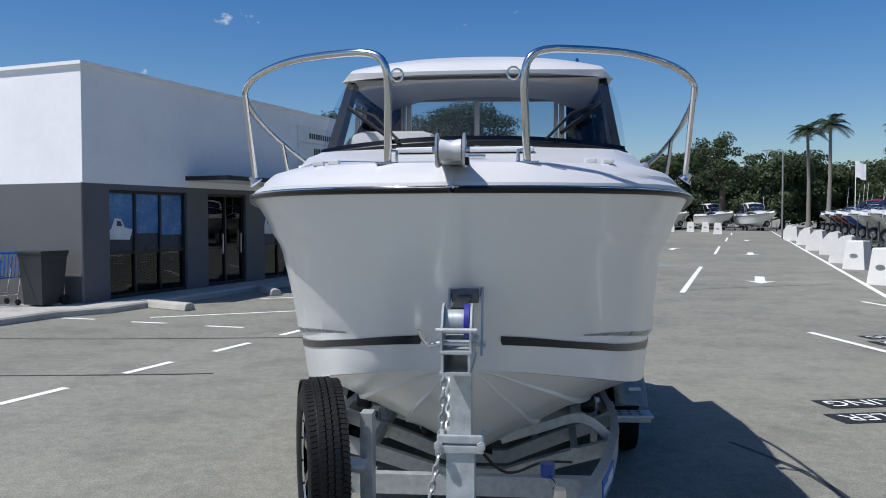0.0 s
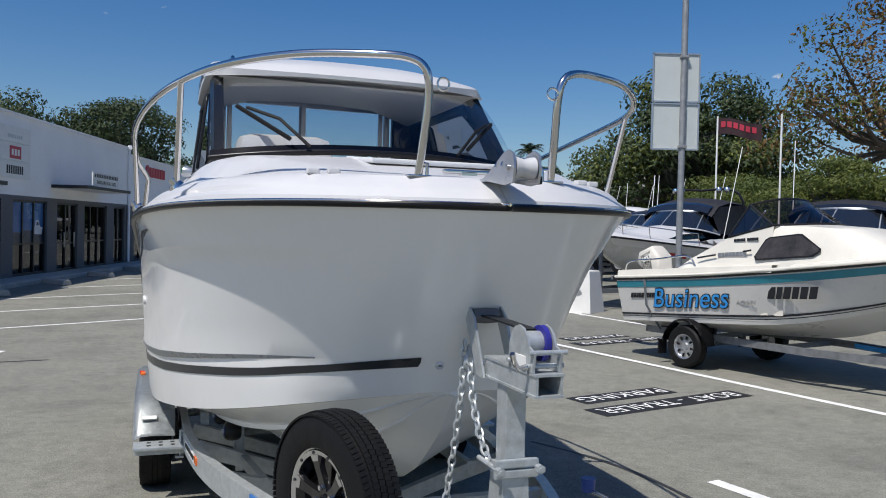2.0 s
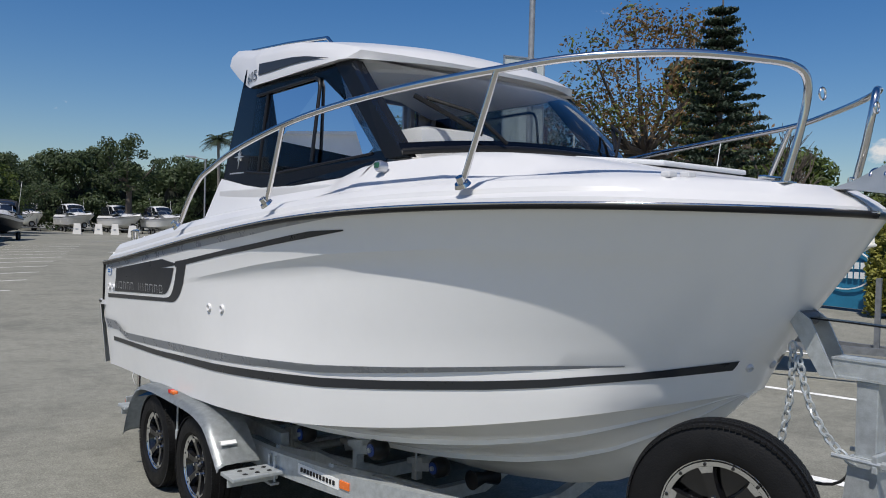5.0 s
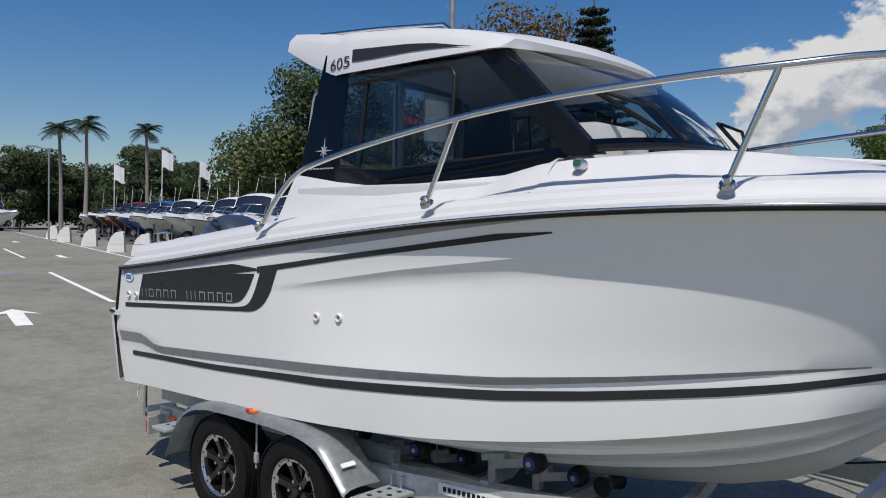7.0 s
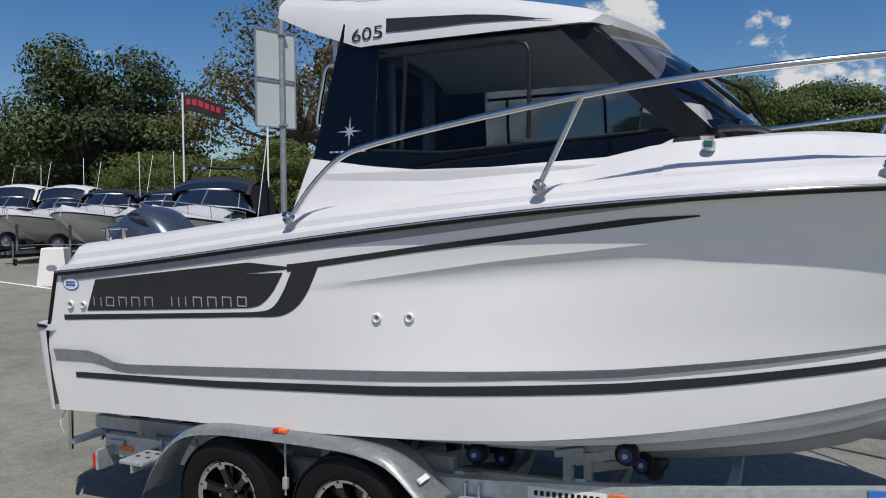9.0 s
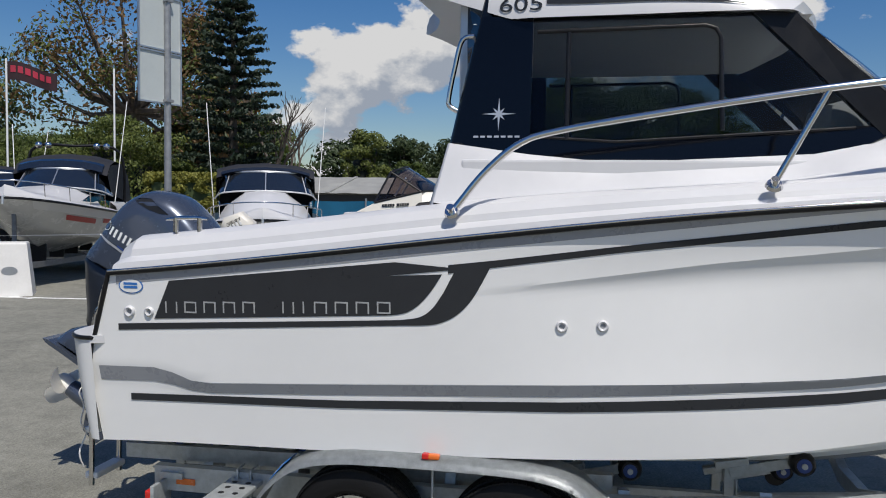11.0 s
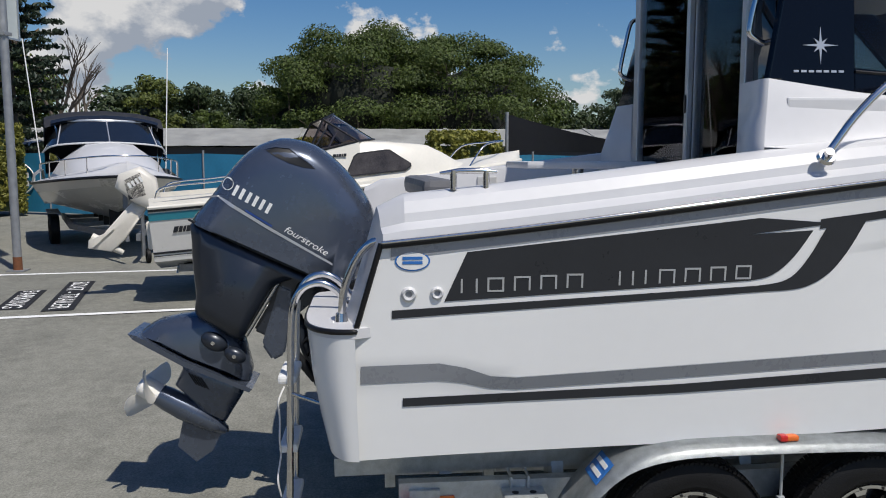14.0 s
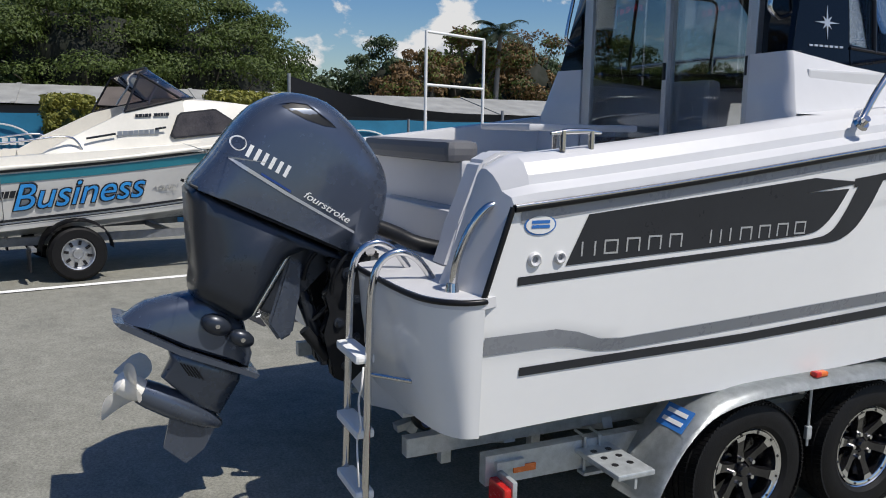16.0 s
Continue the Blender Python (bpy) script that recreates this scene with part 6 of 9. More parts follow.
part("jockey_fork", B((0.357, 0.156, 0.24), (0.10, 0.03, 0.14), 0.005), GALV, jock)
part("wiring", tube(bmesh.new(), smooth_path([(0.06, 0.36, 0.96), (0.18, 0.5, 0.80), (0.34, 0.9, 0.72), (0.5, 1.3, 0.6)], 6), 0.006, 6), BLACKPLASTIC, trailer, smooth=60)

# the boat and its trailer are slightly finer to port than mirrored, and stand a hair out of square
done = set()
for top in (boat, trailer):
    for ob in top.children_recursive:
        if ob.type == "MESH" and ob.data.name not in done:
            done.add(ob.data.name)
            for v in ob.data.vertices:
                if v.co.x > 0:
                    v.co.y += 0.065 * v.co.x * float(smoothstep(2.0, 3.6, v.co.y))
                    v.co.x *= 1 - 0.06 * float(smoothstep(0.4, 2.0, v.co.y))

# ---- the lot: ground, markings, kerb ----
HEAD = radians(16.0)
ALONG = Vector((math.sin(HEAD), math.cos(HEAD), 0))
ACROSS = Vector((math.cos(HEAD), -math.sin(HEAD), 0))


def rise(a):
    """The ground climbs very gently up the road."""
    return 0.0065 * min(max(a - 9.0, 0.0), 110.0)


def lot(a, c, z=0.0):
    """A place by metres along the road and across it, z over the ground."""
    return ALONG * a + ACROSS * c + Vector((0, 0, z + rise(a)))


def ground_z(x, y):
    return rise(x * ALONG.x + y * ALONG.y)


bm = bmesh.new()
sheet(bm, [[lot(a, c) for c in (-900, -200, -60, -30, -15, 0, 15, 30, 60, 200, 900)] for a in (-900, -200, -60, -20, 0, 9, 15, 25, 40, 60, 80, 100, 119, 160, 300, 1200)])
setting("ground", bm, ASPHALT, "aged grey asphalt car park with patches and stains", category="ground")


def mark(pts, mat=None, z=0.004):
    """A flat painted shape on the ground from corners (a, c)."""
    bm = bmesh.new()
    bm.faces.new([bm.verts.new(lot(a, c, z)) for a, c in pts])
    return bm


def stripe(p, q, w=0.10):
    p, q = Vector(p), Vector(q)
    d = (q - p).normalized()
    s = Vector((-d.y, d.x)) * w / 2
    n = max(1, int((q - p).length / 4))
    bm = bmesh.new()
    rows = [[lot(*(p + (q - p) * i / n + s), 0.004), lot(*(p + (q - p) * i / n - s), 0.004)] for i in range(n + 1)]
    sheet(bm, rows)
    return bm


def marking(bm, mat=LINEPAINT, label="worn white painted line"):
    return tagged(part("line_marking", bm, mat), label, "line marking", "", "structure")


def ac(x, y):
    return (x * ALONG.x + y * ALONG.y, x * ACROSS.x + y * ACROSS.y)


for a0 in (18.0, 37.5, 57.0, 76.0):
    marking(stripe((a0 - 1.0, -0.55), (a0 + 9.0, -0.65), 0.13))
marking(stripe((14.6, 3.75), (100, 3.3), 0.13))
for k in range(5):
    marking(stripe((1.55 + 1.63 * k, -5.76), (2.36 + 1.63 * k, -5.76), 0.11))
for k in range(3):
    marking(stripe((8.55, -10.65 + 1.57 * k), (8.6, -9.95 + 1.57 * k), 0.10))
for k in range(13):
    a0 = 9.15 + 3.45 * k
    marking(stripe((a0, -9.2), (a0 + 3.65, -5.05), 0.10))
marking(stripe(ac(4.76, 10.16), ac(6.45, 1.2), 0.12))
marking(stripe(ac(7.45, 14.7), ac(9.55, 2.6), 0.12))
marking(stripe(ac(2.70, 2.56), ac(3.55, -1.9), 0.12))
for a0, c0, sgn in ((16.3, -2.5, 1), (43.5, -2.9, 1), (20.2, 1.2, -1), (36.3, 1.0, -1), (57.0, 0.8, -1)):
    s = sgn
    pts = [(0, 0), (-0.95, 0.42), (-0.72, 0.42 * 0.33), (-2.6, 0.13), (-2.6, -0.13), (-0.72, -0.42 * 0.33), (-0.95, -0.42)]
    marking(mark([(a0 + s * p[0], c0 + s * p[1]) for p in pts]), label="white painted lane arrow")
# bay lettering on black strips
for cx, cy in ((4.10, 4.95), (6.35, 9.35)):
    xa = Vector((-0.976, -0.216, 0)).normalized()
    ya = Vector((-xa.y, xa.x, 0))
    for word, off, ln, dx in (("BOAT - TRAILER", 0.0, 2.25, 0.0), ("PARKING", -0.52, 1.38, 0.22)):
        c = Vector((cx, cy, 0)) + ya * off + xa * dx
        zz = ground_z(c.x, c.y)
        m = Matrix((xa, ya, Vector((0, 0, 1)))).transposed().to_4x4()
        m.translation = c + Vector((0, 0, zz + 0.003))
        bm = bmesh.new()
        bm.faces.new([bm.verts.new(m @ Vector((a * ln / 2, b * 0.17, 0.002))) for a, b in ((-1, -1), (1, -1), (1, 1), (-1, 1))])
        marking(bm, BLACKPAINT, "black painted strip behind white bay lettering")
        t = part("bay_lettering", text_mesh(word, 0.30, m @ Matrix.Translation((0, -0.105, 0.006)), 0.0, xscale=0.95 if off == 0 else 1.02), LINEPAINT)
        tagged(t, "white painted bay lettering on a black strip", "line marking", "", "structure")
# tar-sealed joints and a drain
TAR = material("tar_seal", (0.030, 0.030, 0.030), 0.6, vary=0.2, scale=9)
for pts in ([(-9.5, 5.8), (-6.5, 5.9), (-4.1, 6.15), (-3.2, 6.3)], [(-9.5, 8.6), (-6.0, 8.75), (-2.4, 9.2)], [(1.9, 3.9), (2.2, 3.2), (2.3, 2.4), (2.2, 1.6), (1.9, 0.9)], [(4.5, 17.3), (7.5, 18.6), (10.0, 19.3)], [(5.0, 22.0), (8.0, 22.9), (11.0, 23.4)]):
    sm = smooth_path([(x, y, 0) for x, y in pts], 6)
    bm = bmesh.new()
    rows = []
    for i, q in enumerate(sm):
        d = (sm[min(i + 1, len(sm) - 1)] - sm[max(i - 1, 0)]).normalized()
        w = 0.022 + 0.012 * noise.noise(q * 3)
        zz = ground_z(q.x, q.y) + 0.0035
        rows.append([(q.x - d.y * w, q.y + d.x * w, zz), (q.x + d.y * w, q.y - d.x * w, zz)])
    sheet(bm, rows)
    tagged(part("tar_joint", bm, TAR), "dark tar-sealed joint in the asphalt", "tar joint", "", "structure")
bm = bmesh.new()
for k in range(9):
    box(bm, lot(26.45 + 0.09 * k, -1.75, 0.0), (0.78, 0.05, 0.02), Matrix.Rotation(-HEAD, 3, "Z"))
tagged(part("drain_grate", bm, GALV), "dark steel drain grate in the asphalt", "drain", "", "structure")

# footpath along the building
bm = bmesh.new()
rows = []
for a in (1.0, 5.0, 8.6, 9.4, 15, 25, 40, 55, 66):
    e = -10.35 if a > 9.3 else -10.75
    rows.append([lot(a, -15 if a < 9.4 else -11.45, 0.13), lot(a, e - 0.03, 0.13), lot(a, e, 0.10), lot(a, e, -0.02)])
sheet(bm, rows)
setting("footpath", bm, CONCRETE, "pale concrete footpath with a low kerb", smooth=None, category="pavement")


def wheel_stop():
    bm = bmesh.new()
    prism(bm, [(-0.14, 0.0), (0.14, 0.0), (0.10, 0.12), (0.05, 0.15), (-0.05, 0.15), (-0.10, 0.12)], lambda a, b, d: Vector((-0.85 + d, a, b)), 1.7)
    bmesh.ops.bevel(bm, geom=bm.edges[:], offset=0.012, segments=1, affect="EDGES")
    me = mesh_of("wheel_stop", bm, CONCRETE)
    return me


stop_mesh = wheel_stop()
turn = math.atan2((ALONG * -0.65 + ACROSS * 0.76).y, (ALONG * -0.65 + ACROSS * 0.76).x)
for k in range(12):
    ob = new("wheel_stop", stop_mesh)
    p = lot(10.45 + 3.45 * k, -10.05 if k != 1 else -9.85)
    ob.matrix_basis = Matrix.Translation(p) @ Matrix.Rotation(turn + (0.5 if k == 0 else 0.06 * math.sin(k * 5)), 4, "Z")
    tagged(ob, "weathered concrete wheel stop on the asphalt", "wheel stop", "wheel stops along the shopfront")

# ---- the long showroom building ----
building = thing("showroom_building", "long single-storey showroom, white above dark grey, with dark shop windows", "building", Matrix.Translation(lot(9.71, -11.3)))
A0 = 9.71


def wall_pt(s, z, out=0.0):
    return lot(A0 + s, -11.3 + out, z)


def wall_box(s0, s1, z0, z1, out0, out1):
    """A block on the long facade, between stations and heights, standing out0..out1 from it."""
    bm = bmesh.new()
    n = max(1, int((s1 - s0) / 12))
    rows = []
    for i in range(n + 1):
        s = s0 + (s1 - s0) * i / n
        rows.append([wall_pt(s, z - 0.0, o) for z, o in ((z0, out0), (z1, out0), (z1, out1), (z0, out1), (z0, out0))])
    vs = sheet(bm, rows)
    bmesh.ops.remove_doubles(bm, verts=bm.verts, dist=1e-4)
    for loop in (rows[0], rows[-1]):
        bm.faces.new([bm.verts.new(p) for p in loop[:4]])
    bmesh.ops.remove_doubles(bm, verts=bm.verts, dist=1e-4)
    return bm


BAND = 2.50
LEN1, LEN2 = 21.4, 43.4
OPENINGS = [(0.69, 3.09, 3, "window"), (3.86, 5.42, 2, "door"), (6.25, 8.50, 3, "window"), (9.24, 10.80, 2, "window"), (11.51, 13.79, 3, "window"), (14.54, 16.24, 2, "door"), (16.86, 19.07, 3, "window"), (19.86, 21.1, 2, "window"),
            (22.3, 28.3, 6, "window"), (29.7, 33.3, 4, "door"), (34.9, 38.0, 3, "door"), (39.6, 42.6, 4, "window")]
# lower wall in piers between the openings, recessed glazing behind
s = 0.0
for s0, s1, _, _ in OPENINGS + [(LEN2, LEN2, 0, "")]:
    if s0 > s:
        part("pier", wall_box(s, s0, 0.0, BAND, -0.3, 0.0), RENDERGREY, building)
    s = s1
for s0, s1, _, _ in OPENINGS:
    part("lintel", wall_box(s0, s1, 2.38, BAND, -0.3, 0.0), RENDERGREY, building)
part("upper_wall", wall_box(0.0, LEN1, BAND, 4.80, -0.3, 0.0), RENDERWHITE, building)
part("upper_wall", wall_box(LEN1 + 0.04, 33.9, BAND, 4.55, -0.3, -0.002), RENDERWHITE, building)
part("upper_wall", wall_box(33.9, LEN2, BAND, 4.42, -0.3, -0.004), RENDERWHITE, building)
part("parapet_cap", wall_box(-0.06, LEN1, 4.80, 4.87, -0.4, 0.06), RENDERWHITE, building)
part("parapet_cap", wall_box(LEN1, LEN2, 4.52, 4.60, -0.4, 0.06), RENDERWHITE, building)
BRICKDARK = material("dark_brick", (0.13, 0.085, 0.07), 0.85, vary=0.25, scale=5, bump=0.2, bump_scale=14)
part("end_wall", wall_box(LEN2, 54.0, 0.0, 4.5, -6.0, -0.3), BRICKDARK, building)
# the end facing the camera's start
for z0, z1, m in ((0.0, BAND, RENDERGREY), (BAND, 4.80, RENDERWHITE)):
    bm = bmesh.new()
    pts = [(A0, -11.6), (A0, -40.0), (A0 + 0.3, -40.0), (A0 + 0.3, -11.6)]
    prism(bm, pts, lambda a, c, d: lot(a, c, z0 + d), z1 - z0)
    part("south_wall", bm, m, building)
part("parapet_cap", prism(bmesh.new(), [(A0 - 0.06, -11.7), (A0 - 0.06, -40), (A0 + 0.4, -40), (A0 + 0.4, -11.7)], lambda a, c, d: lot(a, c, 4.80 + d), 0.072), RENDERWHITE, building)
part("roof_sheet", prism(bmesh.new(), [(A0 + 0.2, -11.5), (A0 + 0.2, -40), (A0 + LEN2, -40), (A0 + LEN2, -11.5)], lambda a, c, d: lot(A0, c, 4.35 + d) + ALONG * (a - A0), 0.1), ALLOY, building)
part("downpipe", tube(bmesh.new(), [wall_pt(0.02, 0.15, 0.05) - ALONG * 0.09, wall_pt(0.02, 2.5, 0.05) - ALONG * 0.09], 0.035, 8), RENDERGREY, building)
part("downpipe", tube(bmesh.new(), [wall_pt(LEN1 + 0.02, 0.15, 0.06), wall_pt(LEN1 + 0.02, 4.9, 0.06)], 0.055, 8), RENDERWHITE, building)
part("rainhead", B(wall_pt(LEN1 + 0.02, 4.85, 0.08), (0.16, 0.16, 0.16)), RENDERWHITE, building)
SEAPOSTER = material("blue_sea_poster", (0.02, 0.09, 0.26), 0.25, vary=0.3, scale=1.2, col2=(0.07, 0.20, 0.42))
POSTERWHITE = material("white_poster_boat", (0.62, 0.66, 0.70), 0.35, vary=0.2, scale=2.5)
POSTERSKY = material("bright_sky_poster", (0.03, 0.12, 0.34), 0.25, vary=0.3, scale=1.6, col2=(0.12, 0.28, 0.50))
SEADARK = material("dark_sea_print", (0.010, 0.028, 0.055), 0.3, vary=0.4, scale=6)
# added dark sheet behind the panes; the showroom's dimness is in its colour
INSIDE = material("painted_dim_inside", (0.03, 0.032, 0.036), 0.8, vary=0.4, scale=1.5)
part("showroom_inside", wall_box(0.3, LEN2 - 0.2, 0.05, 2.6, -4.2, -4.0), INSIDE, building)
SHOPPANE = glass("shopfront_pane", (0.26, 0.30, 0.33))
for i, (s0, s1, n, kind) in enumerate(OPENINGS):
    win = part("shop_" + kind, wall_box(s0, s1, 2.32, 2.40, -0.16, -0.06), FRAMEBLACK, building, "dark framed shop " + kind)
    for k in range(n + 1):
        s = s0 + (s1 - s0 - 0.06) * k / n
        part("mullion", wall_box(s, s + 0.06, 0.12, 2.32, -0.16, -0.07), FRAMEBLACK, win)
    part("sill", wall_box(s0, s1, 0.12, 0.20, -0.16, -0.05), FRAMEBLACK, win)
    if kind == "window":
        part("transom_bar", wall_box(s0, s1, 1.04, 1.10, -0.15, -0.08), FRAMEBLACK, win)
    for k in range(n):
        u0, u1 = s0 + (s1 - s0 - 0.06) * k / n + 0.06, s0 + (s1 - s0 - 0.06) * (k + 1) / n
        part("pane", wall_box(u0, u1, 0.2, 2.32, -0.125, -0.117), SHOPPANE, win)
        if i in (0, 2, 4):
            part("poster", wall_box(u0 + 0.004, u1 - 0.004, 1.104, 2.315, -0.114, -0.111), POSTERSKY if i == 0 else SEAPOSTER, win, "blue sea and sky poster in the window")
            part("poster_sea", wall_box(u0 + 0.004, u1 - 0.004, 1.104, 1.42 + 0.05 * (k % 2), -0.111, -0.109), SEADARK, win)
            if (i + 2 * k) % 3 != (0 if i == 0 else 2):
                continue
            z0 = 1.36 + 0.05 * (k % 2)
            um = (u0 + u1) / 2
            hullp = [(u0 + 0.03, z0), (u1 - 0.10, z0 - 0.02), (u1 - 0.02, z0 + 0.20), (um + 0.12, z0 + 0.24), (um + 0.02, z0 + 0.42), (um - 0.16, z0 + 0.44), (u0 + 0.10, z0 + 0.22), (u0 + 0.02, z0 + 0.16)]
            part("poster_boat", prism(bmesh.new(), hullp, lambda a, b, d: wall_pt(a, b, -0.109 + d), 0.003), POSTERWHITE, win)
            part("poster_boat_window", prism(bmesh.new(), [(um - 0.12, z0 + 0.27), (um + 0.05, z0 + 0.27), (um, z0 + 0.37), (um - 0.10, z0 + 0.38)], lambda a, b, d: wall_pt(a, b, -0.1055 + d), 0.002), SEADARK, win)
        if i == 3:
            part("poster", wall_box(u0 + 0.02, u1 - 0.02, 0.95, 2.28, -0.145, -0.14), HEADLINER, win, "pale poster of small goods")
            for q in range(7):
                a, b = u0 + 0.1 + 0.08 * (q * 3 % 7), 1.05 + 0.16 * q
                part("poster_item", wall_box(a, a + 0.12, b, b + 0.14, -0.139, -0.135), (SEAPOSTER, BLACKPLASTIC, BRICKDARK)[q % 3], win)
        if kind == "door":
            part("door_bar", wall_box(u0, u1, 1.0, 1.06, -0.15, -0.10), FRAMEBLACK, win)
            part("door_handle", wall_box(u1 - 0.12, u1 - 0.09, 0.9, 1.4, -0.07, -0.04), ALLOY, win)
# awnings
for s0, s1, z in ((3.05, 8.7, 2.66), (14.05, 18.2, 2.84), (30.4, 43.0, 2.78)):
    aw = part("awning", wall_box(s0, s1, z, z + 0.10, 0.0, 1.15), FRAMEBLACK, building, "thin black flat awning")
    part("soffit", wall_box(s0 + 0.05, s1 - 0.05, z - 0.012, z - 0.002, 0.02, 1.1), RENDERWHITE, aw)
# sign over the door
sg = part("door_sign", wall_box(14.7, 17.2, 2.98, 3.42, 1.02, 1.06), WHITEPAINT, building, "white sign board over the door")
m = Matrix((ALONG, Vector((0, 0, 1)), ALONG.cross(Vector((0, 0, 1))))).transposed().to_4x4()
m.translation = wall_pt(15.95, 3.04, 1.065)
part("sign_lettering", text_mesh("BARGAIN BOAT BITS", 0.17, m, 0.002, xscale=1.15), BLACKPLASTIC, sg)
for k in range(14):
    part("sign_bar", wall_box(14.85 + 0.16 * k, 14.95 + 0.16 * k, 3.25, 3.37, 1.062, 1.066), BLACKPLASTIC, sg)
# six sign panels with makers' marks as plain shapes
SIGNRED = material("red_sign", (0.45, 0.02, 0.04), 0.4, vary=0.08, scale=4)
SIGNGREEN = material("green_sign", (0.08, 0.42, 0.05), 0.4, vary=0.08, scale=4)
for r in range(3):
    for c in range(2):
        s0 = 7.95 + 2.30 * c
        z0 = 2.98 + 0.51 * r
        pn = part("sign_panel", wall_box(s0, s0 + 2.2, z0, z0 + 0.46, 0.0, 0.05), WHITEPAINT, building, "white sign panel with a maker's mark")
        kind = (r, c)
        mid = s0 + 1.25
        if kind == (0, 0):
            part("mark", wall_box(mid - 0.5, mid + 0.5, z0 + 0.06, z0 + 0.40, 0.05, 0.054), BLACKPLASTIC, pn)
            for k in range(6):
                part("mark_bar", wall_box(mid - 0.40 + 0.14 * k, mid - 0.30 + 0.14 * k, z0 + 0.13, z0 + 0.33, 0.055, 0.058), SIGNGREEN, pn)
        elif kind == (1, 1):
            part("mark", wall_box(mid - 0.35, mid + 0.35, z0 + 0.05, z0 + 0.41, 0.05, 0.054), SIGNRED, pn)
            for k in range(3):
                part("mark_bar", wall_box(mid - 0.24 + 0.18 * k, mid - 0.12 + 0.18 * k, z0 + 0.14, z0 + 0.32, 0.055, 0.058), WHITEPAINT, pn)
        else:
            n = {(1, 0): 6, (0, 1): 8, (2, 0): 10, (2, 1): 7}[kind]
            h = {(1, 0): 0.24, (0, 1): 0.24, (2, 0): 0.16, (2, 1): 0.10}[kind]
            for k in range(n):
                part("mark_bar", wall_box(mid - 0.065 * n + 0.13 * k, mid - 0.065 * n + 0.13 * k + 0.09, z0 + 0.12, z0 + 0.12 + h, 0.05, 0.054), BLACKPLASTIC if kind != (2, 1) else ALLOY, pn)
bm = bmesh.new()
cyl(bm, wall_pt(24.0, 4.05, 0.0), wall_pt(24.0, 4.05, 0.05), 0.28, None, 24)
lg = part("round_mark", bm, SIGNRED, building, "red round mark and lettering bars on the wall")
for k in range(6):
    part("mark_bar", wall_box(24.42 + 0.40 * k, 24.72 + 0.40 * k, 3.82, 4.26, 0.0, 0.03), SIGNRED, lg)
for s0, s1, z0, z1, mt in ((30.6, 32.2, 3.86, 4.14, FRAMEBLACK), (30.9, 32.0, 3.36, 3.70, FRAMEBLACK), (34.4, 36.8, 3.1, 4.1, ALLOY), (34.6, 36.6, 3.1, 3.5, FRAMEBLACK)):
    part("wall_panel", wall_box(s0, s1, z0, z1, 0.0, 0.03 + 0.01 * (z1 < 3.6)), mt, building)
for r in range(3):
    for k in range(9):
        part("wall_bar", wall_box(38.8 + 0.48 * k, 39.15 + 0.48 * k, 3.25 + 0.34 * r, 3.45 + 0.34 * r, 0.0, 0.02), STICKERBLUE, building)

# wheelie bin and shopping trolleys at the corner
binb = thing("wheelie_bin", "dark grey wheelie bin beside the building corner", "bin", Matrix.Translation(lot(9.15, -11.75, 0.13)))
c = lot(9.15, -11.75, 0.13)
rz = Matrix.Rotation(-HEAD, 3, "Z")
BINGREY = material("dark_bin_plastic", (0.022, 0.024, 0.027), 0.5, vary=0.12, scale=7)
bm = bmesh.new()
sheet(bm, [[c + rz @ Vector((x * k, y * k, z)) for x, y in ((-0.29, -0.30), (0.29, -0.30), (0.29, 0.30), (-0.29, 0.30), (-0.29, -0.30))] for z, k in ((0.03, 0.80), (0.5, 0.9), (0.92, 1.0), (0.95, 1.04), (0.99, 1.04))])
part("body", bm, BINGREY, binb)
bm = B(c + Vector((0, 0, 1.02)), (0.64, 0.66, 0.07), 0.02, rz)
part("lid", bm, BINGREY, binb)
for sx in (-0.25, 0.25):
    p = c + rz @ Vector((sx, 0.26, 0.10))
    part("wheel", lathe(bmesh.new(), [(0, -0.03), (0.10, -0.03), (0.10, 0.03), (0, 0.03)], Matrix.Translation(p) @ rz.to_4x4(), 18), BLACKPLASTIC, binb, smooth=40)
TROLLEYBLUE = material("blue_plastic_mesh", (0.015, 0.10, 0.36), 0.4, vary=0.15, scale=12)


